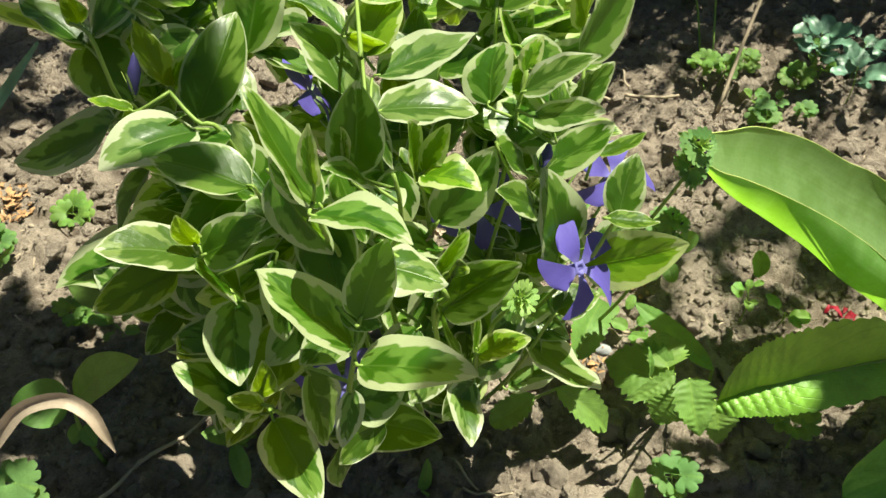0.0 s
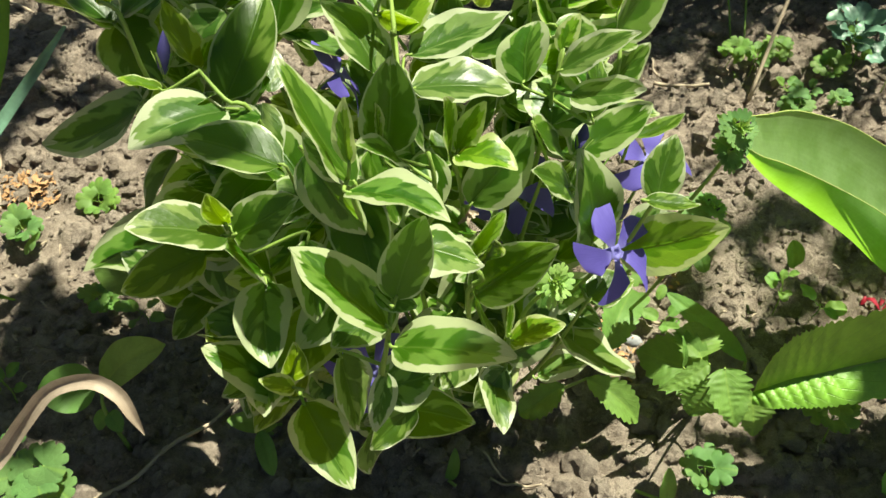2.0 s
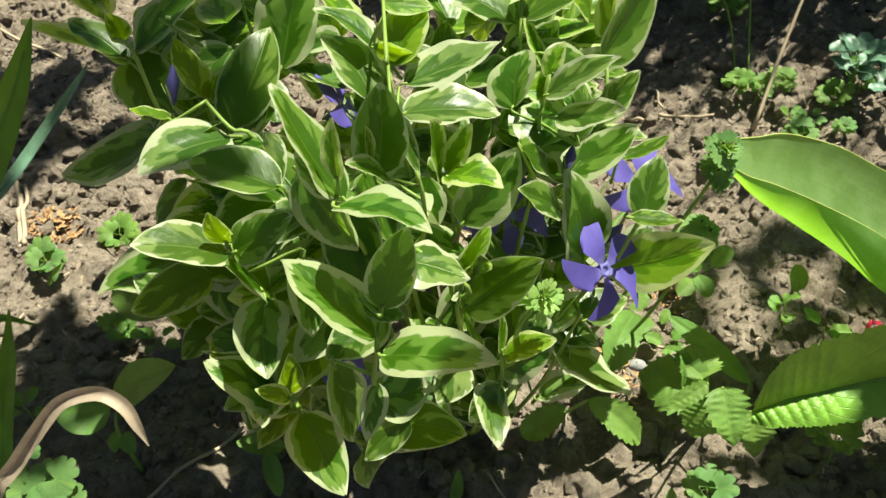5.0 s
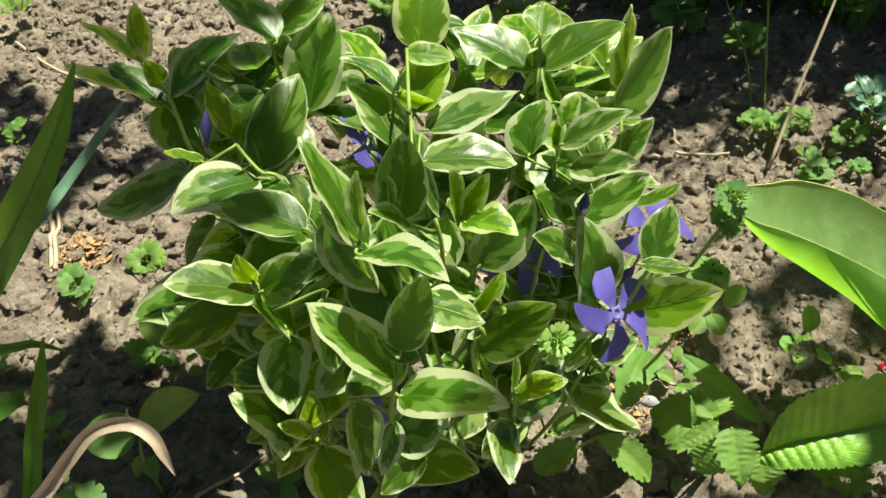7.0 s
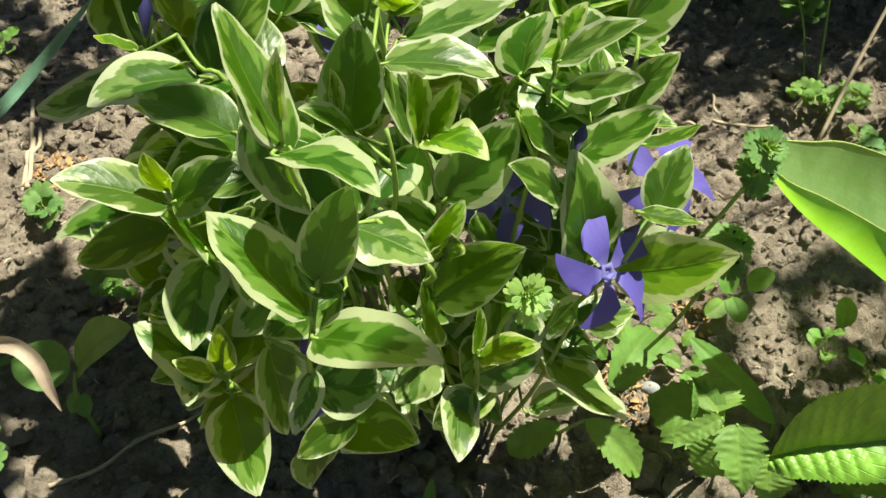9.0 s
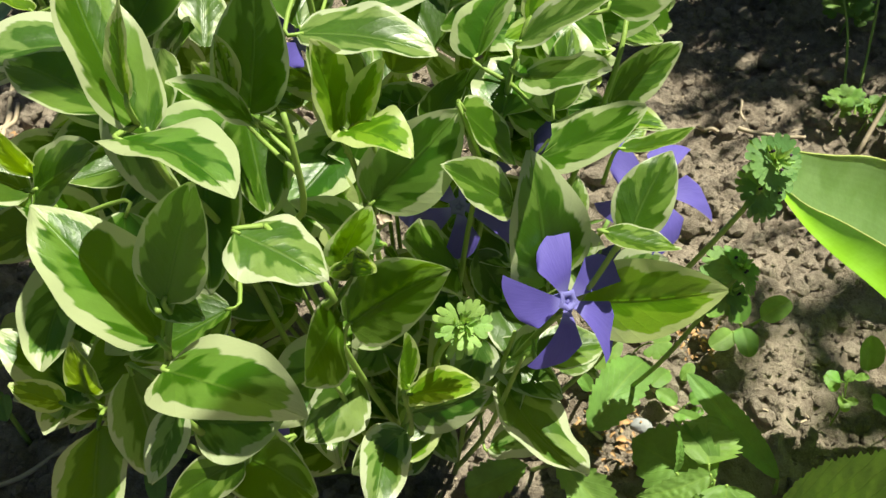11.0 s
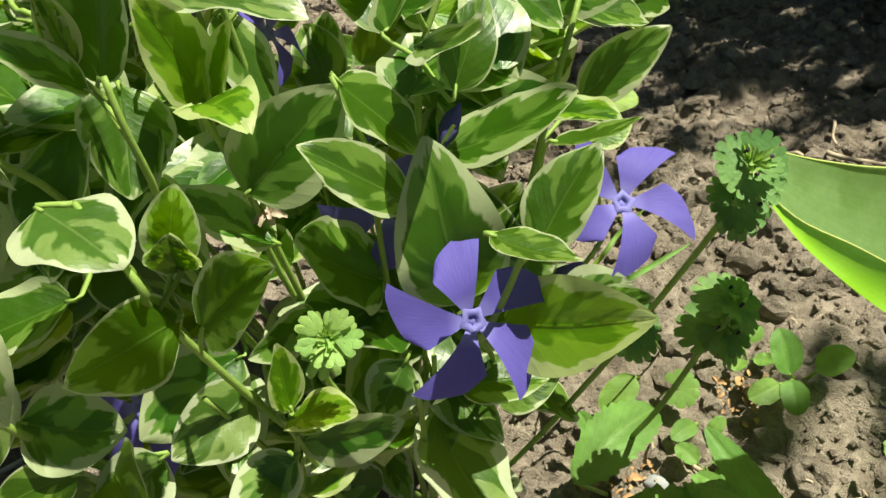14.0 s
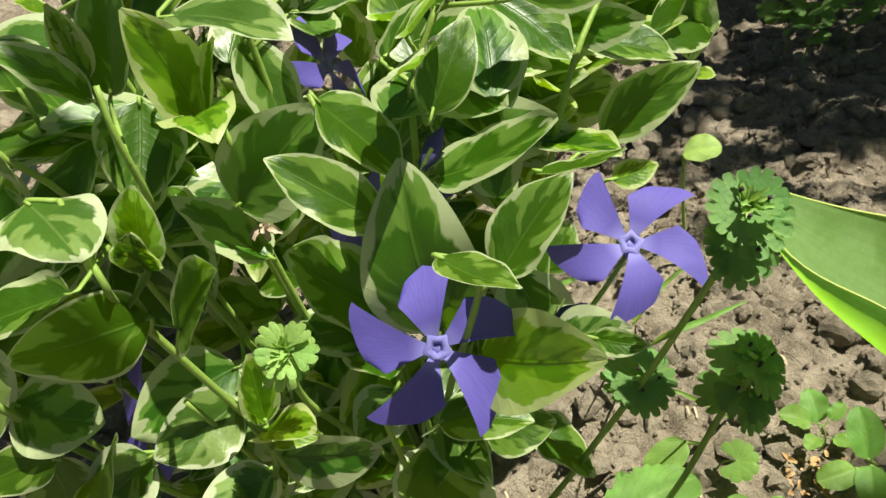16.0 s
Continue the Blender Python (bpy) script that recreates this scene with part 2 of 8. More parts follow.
# ---- building blocks ----
def mesh_object(name, verts, faces, mat, parent=None, label="", uv=None, smooth=True):
    me = bpy.data.meshes.new(name)
    me.from_pydata([tuple(p) for p in verts], [], faces)
    if uv is not None:
        layer = me.uv_layers.new(name="UVMap")
        idx = np.empty(len(me.loops), dtype=np.int32)
        me.loops.foreach_get("vertex_index", idx)
        layer.data.foreach_set("uv", np.asarray(uv, dtype=np.float32)[idx].ravel())
    me.polygons.foreach_set("use_smooth", [smooth] * len(me.polygons))
    me.materials.append(mat)
    me.update()
    ob = new(name, me)
    if parent is not None:
        ob.parent = parent
    if label:
        tagged(ob, label)
    return ob


def thing(name, label, category, at=(0, 0, 0), group="", kind=""):
    """An Empty at the base of a thing; its parts keep world places."""
    ob = new(name)
    ob.empty_display_size = 0.01
    return tagged(ob, label, category, group, kind)


def unit(v):
    v = np.asarray(v, float)
    return v / max(np.linalg.norm(v), 1e-9)


def spline(points, n):
    """Catmull-Rom through the points, n samples."""
    p = np.asarray(points, float)
    if len(p) == 2:
        return p[0] + np.linspace(0, 1, n)[:, None] * (p[1] - p[0])
    q = np.vstack([2 * p[0] - p[1], p, 2 * p[-1] - p[-2]])
    out = []
    for s in np.linspace(0, len(p) - 1 - 1e-6, n):
        i = int(s)
        t = s - i
        a, b, c, d = q[i:i + 4]
        out.append(0.5 * (2 * b + (c - a) * t + (2 * a - 5 * b + 4 * c - d) * t * t + (3 * b - a - 3 * c + d) * t ** 3))
    return np.array(out)


def tube(points, r0, r1, n=14, sides=7):
    c = spline(points, n)
    verts, faces, uv = [], [], []
    tan = np.gradient(c, axis=0)
    ref = np.array([0.31, 0.87, 0.2])
    for i in range(n):
        t = unit(tan[i])
        a = unit(np.cross(t, ref))
        b = np.cross(t, a)
        r = r0 + (r1 - r0) * i / (n - 1)
        for k in range(sides):
            w = 2 * math.pi * k / sides
            verts.append(c[i] + r * (math.cos(w) * a + math.sin(w) * b))
            uv.append((i / (n - 1), 0.5))
    for i in range(n - 1):
        for k in range(sides):
            faces.append((i * sides + k, i * sides + (k + 1) % sides, (i + 1) * sides + (k + 1) % sides, (i + 1) * sides + k))
    faces += [tuple(range(sides))[::-1], tuple((n - 1) * sides + k for k in range(sides))]
    return verts, faces, uv


def join(*meshes):
    verts, faces, uv = [], [], []
    for v, f, w in meshes:
        o = len(verts)
        verts += list(v)
        faces += [tuple(i + o for i in q) for q in f]
        uv += list(w)
    return verts, faces, uv


def leaf_shape(base, tip, width, face, bend=0.10, fold=0.16, wave=0.05, rng=None, low=0.55, high=0.85, teeth=0, tooth=0.0, nu=18, nv=10, twist=0.0, hook=0.0, pucker=0.0):
    """An ovate blade from base to tip: arched by bend, folded along the midrib, waved at the edge."""
    rng = rng or random
    b, t = np.asarray(base, float), np.asarray(tip, float)
    ax = t - b
    length = np.linalg.norm(ax)
    ax = ax / length
    nrm = np.asarray(face, float)
    nrm = unit(nrm - ax * nrm.dot(ax))
    side = np.cross(nrm, ax)
    peak = (low / (low + high)) ** low * (high / (low + high)) ** high
    ph1, ph2, ph3, skew = rng.uniform(0, 6.28), rng.uniform(0, 6.28), rng.uniform(0, 6.28), rng.uniform(-0.05, 0.05)
    verts, uv, faces = [], [], []
    for i in range(nu + 1):
        u = i / nu
        half = 0.5 * width * (max(u, 0.004) ** low * max(1 - u, 0.0) ** high) / peak
        half = max(half, 0.0006)
        mid = b + ax * length * u + nrm * length * (bend * 4 * u * (1 - u) + hook * u ** 3 * (1 - u) * 4) + side * length * skew * math.sin(math.pi * u)
        tw = twist * (u - 0.3)
        for j in range(-nv // 2, nv // 2 + 1):
            v = 2 * j / nv
            h = half
            if teeth and abs(v) > 0.99:
                h = half * (1 + tooth * (2 * ((u * teeth) % 1.0) - 1))
            wv = wave * width * (math.sin(7 * u + ph1) * 0.6 + math.sin(15 * u + ph2 + v) * 0.4) * v * v * (1 if v > 0 else math.cos(ph3))
            rise = pucker * math.sin((u - 0.25 * abs(v)) * 46 + 1.6 * math.sin(9 * u + 4 * v + ph1) + 1.1 * math.sin(17 * v + ph2)) * (0.6 + 0.4 * math.sin(13 * u + 5 * v)) * abs(math.sin(3.14 * min(1.0, abs(v) * 1.05))) + fold * half * (abs(v) ** 1.5) + wv - 0.10 * half * max(0.0, 1 - 4 * abs(v))
            s2 = side * math.cos(tw) + nrm * math.sin(tw)
            n2 = nrm * math.cos(tw) - side * math.sin(tw)
            verts.append(mid + s2 * v * h + n2 * rise)
            uv.append((u, 0.5 + 0.5 * v))
    row = 2 * (nv // 2) + 1
    for i in range(nu):
        for j in range(row - 1):
            a = i * row + j
            faces.append((a, a + 1, a + row + 1, a + row))
    return verts, faces, uv


def blade_shape(points, widths, face, fold=0.3, n=28, nv=6):
    """A strap leaf along a curve."""
    c = spline(points, n)
    tan = np.gradient(c, axis=0)
    verts, uv, faces = [], [], []
    for i in range(n):
        u = i / (n - 1)
        t = unit(tan[i])
        f = np.asarray(face, float)
        f = unit(f - t * f.dot(t))
        side = np.cross(f, t)
        half = 0.5 * float(np.interp(u, np.linspace(0, 1, len(widths)), widths))
        for j in range(nv + 1):
            v = 2 * j / nv - 1
            verts.append(c[i] + side * v * half + f * fold * half * abs(v) ** 1.4)
            uv.append((u, 0.5 + 0.5 * v))
    for i in range(n - 1):
        for j in range(nv):
            a = i * (nv + 1) + j
            faces.append((a, a + 1, a + nv + 2, a + nv + 1))
    return verts, faces, uv


def fan_shape(base, axis, face, radius, lobes=5, spread=150, cup=0.2, notch=0.14, seed=0):
    """A round leaf cut into blunt lobes, each with small rounded teeth, from its base."""
    axis = unit(axis)
    nrm = unit(np.asarray(face, float) - axis * np.dot(face, axis))
    side = np.cross(nrm, axis)
    b = np.asarray(base, float)
    na, nr = lobes * 8, 6
    p1, p2 = 1.7 * seed, 2.9 * seed + 1
    verts, uv, faces = [b], [(0.0, 0.5)], []
    for i in range(na + 1):
        a = radians(spread) * (i / na - 0.5)
        x = i / na
        big = abs(math.sin(math.pi * lobes * x)) ** 0.5
        small = abs(math.sin(2 * math.pi * lobes * x)) ** 0.7
        edge = (1 - notch * (0.75 + 0.5 * math.sin(9 * x + p2) ** 2) * (1 - big)) * (0.97 + 0.03 * small) * (1 - 0.10 * abs(2 * x - 1) ** 3 + 0.06 * math.sin(5 * x + p1))
        for r in range(1, nr + 1):
            s = r / nr
            q = s * radius * (1.0 + (edge - 1.0) * s ** 3)
            fold = 0.02 * (big - 0.6) * s * (1.3 - s) + 0.05 * s * s * math.sin(6 * x + p2)
            verts.append(b + axis * q * math.cos(a) + side * q * math.sin(a) + nrm * radius * (cup * s - 0.9 * cup * s ** 3 + fold))
            uv.append((s, x))
    for i in range(na):
        o = 1 + i * nr
        faces.append((0, o, o + nr))
        for r in range(nr - 1):
            faces.append((o + r, o + r + 1, o + nr + r + 1, o + nr + r))
    return verts, faces, uv


# ---- ground ----
def lattice(x, y, z, seed):
    """Smooth value noise in numpy, 0 to 1."""
    xi, yi = np.floor(x).astype(np.int64), np.floor(y).astype(np.int64)
    fx, fy = x - xi, y - yi
    fx, fy = fx * fx * (3 - 2 * fx), fy * fy * (3 - 2 * fy)

    def h(i, j):
        q = (i * 374761393 + j * 668265263 + seed * 974711) & 0x7FFFFFFF
        q = ((q ^ (q >> 13)) * 1274126177) & 0x7FFFFFFF
        return ((q ^ (q >> 16)) & 0xFFFF) / 65535.0

    return (h(xi, yi) * (1 - fx) + h(xi + 1, yi) * fx) * (1 - fy) + (h(xi, yi + 1) * (1 - fx) + h(xi + 1, yi + 1) * fx) * fy


def ground_height(x, y):
    x, y = np.asarray(x, float), np.asarray(y, float)
    near = np.exp(-(np.maximum(np.hypot(x, y - 0.5) - 1.2, 0) / 0.8) ** 2)
    z = (lattice(x * 5, y * 5, 0, 1) - 0.5) * 0.016 + (lattice(x * 14, y * 14, 0, 2) - 0.5) * 0.012
    lump = lattice(x * 42, y * 42, 0, 3)
    z += (lump - 0.5) * 0.013 + 0.006 * np.abs(lattice(x * 26, y * 26, 0, 7) - 0.5)
    z += (lattice(x * 105, y * 105, 0, 4) - 0.5) * 0.0105 + (lattice(x * 230, y * 230, 0, 5) - 0.5) * 0.0062
    return z * near - 0.002


def ground_at(x, y):
    return float(ground_height(np.array([x]), np.array([y]))[0])


def build_ground():
    def axis(lo, hi, step, far):
        mid = np.arange(lo, hi + step, step)
        out, d = [], step
        p = hi
        while p < far:
            d *= 1.16
            p += d
            out.append(p)
        low, d, p = [], step, lo
        while p > -far:
            d *= 1.16
            p -= d
            low.append(p)
        return np.concatenate([np.array(low[::-1]), mid, np.array(out)])

    xs, ys = axis(-0.62, 0.46, 0.0028, 400.0), axis(0.18, 1.00, 0.0031, 400.0)
    gx, gy = np.meshgrid(xs, ys)
    gz = ground_height(gx, gy)
    nx, ny = len(xs), len(ys)
    verts = np.stack([gx, gy, gz], axis=-1).reshape(-1, 3)
    idx = np.arange(nx * ny).reshape(ny, nx)
    faces = np.stack([idx[:-1, :-1], idx[:-1, 1:], idx[1:, 1:], idx[1:, :-1]], axis=-1).reshape(-1, 4)
    me = bpy.data.meshes.new("ground")
    me.vertices.add(len(verts))
    me.vertices.foreach_set("co", verts.astype(np.float32).ravel())
    me.loops.add(faces.size)
    me.loops.foreach_set("vertex_index", faces.astype(np.int32).ravel())
    me.polygons.add(len(faces))
    me.polygons.foreach_set("loop_start", np.arange(0, faces.size, 4, dtype=np.int32))
    me.polygons.foreach_set("use_smooth", np.ones(len(faces), dtype=bool))
    me.materials.append(M_SOIL)
    me.update(calc_edges=True)
    tagged(new("ground", me), "dry crumbly brown garden soil", "ground", kind="structure")


build_ground()


def clods(name, count, lo, hi, seed, label, mat, box=(-0.55, 0.5, 0.2, 1.15), power=2.2):
    """Loose crumbs of soil lying on the ground, joined."""
    rng = np.random.RandomState(seed)
    bm = bmesh.new()
    bmesh.ops.create_icosphere(bm, subdivisions=1 if hi < 0.004 else 2, radius=1.0)
    bv = np.array([v.co[:] for v in bm.verts])
    bf = np.array([[v.index for v in f.verts] for f in bm.faces])
    bm.free()
    V, Fc = [], []
    px, py = rng.uniform(box[0], box[1], count), rng.uniform(box[2], box[3], count)
    pz = ground_height(px, py)
    for i in range(count):
        x, y = px[i], py[i]
        r = lo + (hi - lo) * rng.rand() ** power
        s = r * rng.uniform(0.7, 1.25, 3) * np.array([1, 1, 0.8])
        d = 1 + 0.26 * np.sin(bv @ rng.normal(0, 2.2, (3, 1)) + rng.uniform(0, 6)) + rng.uniform(-0.22, 0.22, (len(bv), 1))
        a = rng.uniform(0, 6.28)
        R = np.array([[math.cos(a), -math.sin(a), 0], [math.sin(a), math.cos(a), 0], [0, 0, 1]])
        V.append((bv * d * s) @ R.T + np.array([x, y, pz[i] + r * 0.1]))
        Fc.append(bf + i * len(bv))
    ob = mesh_object(name, np.vstack(V), [tuple(f) for f in np.vstack(Fc).tolist()], mat, smooth=False)
    return tagged(ob, label, "soil", kind="stuff")


clods("soil_clods", 9500, 0.0018, 0.0095, 5, "loose crumbly clods of dry brown soil", M_CLOD, (-0.75, 0.48, 0.2, 1.1), 4.5)
clods("soil_crumbs", 26000, 0.0007, 0.0026, 6, "fine crumbs of dry brown soil", M_CLOD, (-0.75, 0.48, 0.2, 1.1), 1.5)
clods("soil_lumps", 420, 0.004, 0.0115, 9, "larger broken lumps of dry brown soil", M_CLOD, (-0.60, 0.44, 0.34, 0.95), 2.5)

# ---- the variegated periwinkle ----
periwinkle = thing("periwinkle_plant", "bushy variegated periwinkle with cream-edged leaves and violet flowers", "plant")
rng = random.Random(11)


def stem(points, r0=0.0009, r1=0.0015, parent=None, mat=None, name="stem", n=18):
    return mesh_object(name, *tube(points, r0, r1, n)[:2], mat or M_STEM, parent if parent is not None else periwinkle)


def leaf(mat, base, tip, width, face, node=None, bend=None, fold=None, hook=None):
    """One cream-edged leaf with its short stalk to the node."""
    bend = rng.uniform(0.02, 0.10) if bend is None else bend
    fold = rng.uniform(0.08, 0.22) if fold is None else fold
    hook = rng.uniform(-0.10, 0.03) if hook is None else hook
    blade = leaf_shape(base, tip, width, face, bend, fold, rng.uniform(0.03, 0.085), rng, 0.46, 0.78, hook=hook, twist=rng.uniform(-0.12, 0.12), pucker=0.00035)
    ob = mesh_object("leaf", blade[0], blade[1], mat, periwinkle, uv=blade[2])
    if node is not None:
        b, t, q = np.asarray(base, float), np.asarray(tip, float), np.asarray(node, float)
        ax = unit(t - b)
        mesh_object("leaf_stalk", *tube([b + ax * 0.0015, b - ax * 0.15 * np.linalg.norm(q - b), q], 0.0006, 0.0009, 7, 5)[:2], M_STEM, ob)
    return ob


stem([(-0.1708, 0.3385, 0.2780), (-0.1620, 0.3349, 0.2730), (-0.1582, 0.3316, 0.2402), (-0.1510, 0.3429, 0.2075), (-0.1069, 0.3415, 0.1008), (-0.0407, 0.3395, -0.0060)])
stem([(-0.1256, 0.3176, 0.2567), (-0.1113, 0.3052, 0.2492), (-0.0986, 0.3067, 0.2344), (-0.0734, 0.3142, 0.1144), (-0.0377, 0.3246, -0.0060)])
stem([(-0.0978, 0.2400, 0.2375), (-0.0902, 0.2381, 0.2146), (-0.0870, 0.2472, 0.1833), (-0.0560, 0.2756, 0.0891), (-0.0108, 0.3207, -0.0060)])
stem([(-0.0722, 0.1991, 0.1815), (-0.0716, 0.2084, 0.1590), (-0.0569, 0.2373, 0.0804), (-0.0374, 0.2894, -0.0060)])
stem([(-0.0266, 0.2005, 0.2455), (-0.0293, 0.1939, 0.2276), (-0.0336, 0.1954, 0.1919), (-0.0324, 0.2336, 0.0944), (-0.0313, 0.2941, -0.0060)])
stem([(-0.0438, 0.2296, 0.2749), (-0.0424, 0.2333, 0.2534), (-0.0408, 0.2489, 0.2177), (-0.0373, 0.2704, 0.1073), (-0.0337, 0.3076, -0.0060)])
stem([(-0.0435, 0.3717, 0.2799), (-0.0351, 0.3167, 0.2795), (-0.0358, 0.3219, 0.2626), (-0.0235, 0.3213, 0.1276), (-0.0076, 0.3212, -0.0060)])
stem([(-0.0089, 0.2737, 0.2473), (-0.0047, 0.2778, 0.2159), (-0.0021, 0.2933, 0.1057), (0.0010, 0.3192, -0.0060)])
stem([(0.0259, 0.3966, 0.2742), (0.0252, 0.3761, 0.2511), (0.0255, 0.3555, 0.2261), (0.0082, 0.3502, 0.1093), (-0.0177, 0.3387, -0.0060)])
stem([(0.0397, 0.3333, 0.2606), (0.0352, 0.3238, 0.2447), (0.0333, 0.3198, 0.2271), (0.0177, 0.3214, 0.1105), (-0.0062, 0.3247, -0.0060)])
stem([(0.0694, 0.3794, 0.2529), (0.0675, 0.3495, 0.2229), (0.0414, 0.3460, 0.1091), (0.0031, 0.3407, -0.0060)])
stem([(0.0183, 0.2383, 0.1671), (0.0181, 0.2442, 0.1350), (0.0090, 0.2612, 0.0701), (-0.0031, 0.2966, -0.0060)])
stem([(0.0830, 0.2815, 0.2200), (0.0795, 0.2821, 0.2076), (0.0723, 0.2800, 0.1866), (0.0592, 0.2840, 0.1584), (0.0463, 0.2895, 0.1228), (0.0311, 0.3050, 0.0584), (0.0084, 0.3283, -0.0060)])
stem([(0.0187, 0.2425, 0.1622), (0.0182, 0.2408, 0.1467), (0.0073, 0.2419, 0.1114), (0.0009, 0.2645, 0.0534), (-0.0106, 0.2995, -0.0060)])
stem([(-0.0172, 0.2566, 0.2649), (-0.0149, 0.2544, 0.2518), (-0.0163, 0.2563, 0.2290), (-0.0251, 0.2589, 0.2047), (-0.0213, 0.2855, 0.0993), (-0.0157, 0.3253, -0.0060)])
stem([(-0.0166, 0.2334, 0.2431), (0.0048, 0.2254, 0.2287), (-0.0009, 0.2312, 0.2068), (0.0050, 0.2629, 0.1004), (0.0138, 0.3105, -0.0060)])
stem([(0.0006, 0.2774, 0.2446), (-0.0001, 0.2797, 0.2165), (-0.0102, 0.2835, 0.1823), (-0.0024, 0.3010, 0.0887), (0.0087, 0.3285, -0.0060)])
stem([(-0.1278, 0.4134, 0.2618), (-0.1256, 0.3997, 0.2474), (-0.0918, 0.3739, 0.1207), (-0.0413, 0.3352, -0.0060)])
stem([(0.0332, 0.2895, 0.2324), (0.0258, 0.2959, 0.1810), (0.0149, 0.3085, 0.0864), (0.0063, 0.3238, -0.0060)])
leaf(M_YOUNG, (-0.1768, 0.3539, 0.2580), (-0.2295, 0.3595, 0.2766), 0.0325, (0.34, 0.35, 0.87), (-0.160, 0.333, 0.257), bend=0.00, fold=0.14, hook=0.0)
leaf(M_YOUNG, (-0.2049, 0.3940, 0.2578), (-0.2417, 0.4052, 0.2783), 0.0277, (0.53, 0.35, 0.77), (-0.201, 0.393, 0.242), bend=0.02, fold=0.14, hook=0.0)
leaf(M_YOUNG, (-0.2118, 0.4054, 0.2529), (-0.2152, 0.4271, 0.2782), 0.0208, (0.94, -0.19, 0.29), (-0.211, 0.402, 0.236), bend=0.02, fold=0.14, hook=0.0)
leaf(M_YOUNG, (-0.1770, 0.3561, 0.2667), (-0.1767, 0.3487, 0.2860), 0.0119, (0.62, -0.72, -0.29), (-0.171, 0.338, 0.278))
leaf(M_LEAF, (-0.1771, 0.3633, 0.2549), (-0.1390, 0.3913, 0.2779), 0.0358, (-0.36, -0.24, 0.90), (-0.181, 0.361, 0.240), bend=0.07, fold=0.14, hook=0.0)
leaf(M_LEAF, (-0.1762, 0.3518, 0.2570), (-0.2062, 0.3632, 0.2751), 0.0257, (0.51, -0.02, 0.86), (-0.161, 0.334, 0.261))
leaf(M_LEAF, (-0.1557, 0.3650, 0.2719), (-0.1471, 0.3842, 0.2530), 0.0141, (0.70, 0.32, 0.64), (-0.135, 0.353, 0.265))
leaf(M_LEAF, (-0.1775, 0.3601, 0.2547), (-0.1542, 0.3327, 0.2345), 0.0320, (0.07, -0.55, 0.83), (-0.180, 0.363, 0.244), bend=0.05, fold=0.14, hook=0.0)
leaf(M_YOUNG, (-0.1370, 0.3431, 0.2388), (-0.1555, 0.3665, 0.2635), 0.0250, (0.82, 0.04, 0.57), (-0.155, 0.336, 0.227), bend=0.02, fold=0.14, hook=0.0)
leaf(M_YOUNG, (-0.1385, 0.3496, 0.2351), (-0.1195, 0.3502, 0.2513), 0.0175, (-0.56, -0.48, 0.67), (-0.154, 0.338, 0.222), bend=0.09, fold=0.14, hook=0.0)
leaf(M_LEAF, (-0.1211, 0.3289, 0.2323), (-0.1057, 0.3750, 0.2627), 0.0312, (0.03, -0.56, 0.83), (-0.104, 0.306, 0.241), bend=0.08, fold=0.14, hook=0.0)
leaf(M_LEAF, (-0.1740, 0.3465, 0.2144), (-0.2345, 0.3391, 0.1907), 0.0411, (-0.34, -0.17, 0.92), (-0.153, 0.340, 0.215), bend=-0.04, fold=0.14, hook=0.0)
leaf(M_YOUNG, (-0.1418, 0.3094, 0.2523), (-0.1613, 0.3112, 0.2565), 0.0126, (0.23, 0.29, 0.93), (-0.125, 0.317, 0.257), bend=0.02, fold=0.14, hook=0.0)
leaf(M_PALE, (-0.1135, 0.3048, 0.2446), (-0.1468, 0.2734, 0.2478), 0.0361, (0.08, 0.02, 1.00), (-0.107, 0.306, 0.244), bend=0.13, fold=0.14, hook=0.0)
leaf(M_LEAF, (-0.0779, 0.2611, 0.2519), (-0.1206, 0.2699, 0.2588), 0.0288, (0.16, -0.01, 0.99), (-0.073, 0.260, 0.238), bend=0.04, fold=0.14, hook=0.0)
leaf(M_LEAF, (-0.0829, 0.2747, 0.2324), (-0.1321, 0.2804, 0.2457), 0.0359, (0.28, 0.32, 0.91), (-0.063, 0.281, 0.218))
leaf(M_LEAF, (-0.1525, 0.3078, 0.1635), (-0.2017, 0.2784, 0.1575), 0.0462, (-0.15, 0.05, 0.99), (-0.148, 0.310, 0.151), bend=0.08, fold=0.14, hook=0.0)
leaf(M_PALE, (-0.0982, 0.2362, 0.2358), (-0.1287, 0.2206, 0.2556), 0.0263, (0.50, 0.11, 0.86), (-0.095, 0.239, 0.230), bend=0.05, fold=0.14, hook=0.0)
leaf(M_YOUNG, (-0.0986, 0.2403, 0.2385), (-0.1013, 0.2375, 0.2583), 0.0115, (0.19, -0.98, -0.11), (-0.096, 0.239, 0.231), bend=0.05, fold=0.14, hook=0.0)
leaf(M_LEAF, (-0.0940, 0.2347, 0.2384), (-0.0649, 0.2355, 0.2595), 0.0223, (-0.49, -0.53, 0.69), (-0.096, 0.240, 0.233), bend=0.05, fold=0.14, hook=0.0)
leaf(M_LEAF, (-0.0875, 0.2430, 0.2044), (-0.1008, 0.2297, 0.2386), 0.0273, (0.88, 0.22, 0.43), (-0.087, 0.239, 0.202))
leaf(M_LEAF, (-0.1158, 0.2838, 0.1429), (-0.1501, 0.2793, 0.1450), 0.0220, (0.12, -0.52, 0.85), (-0.111, 0.284, 0.130), bend=0.05, fold=0.14, hook=0.0)
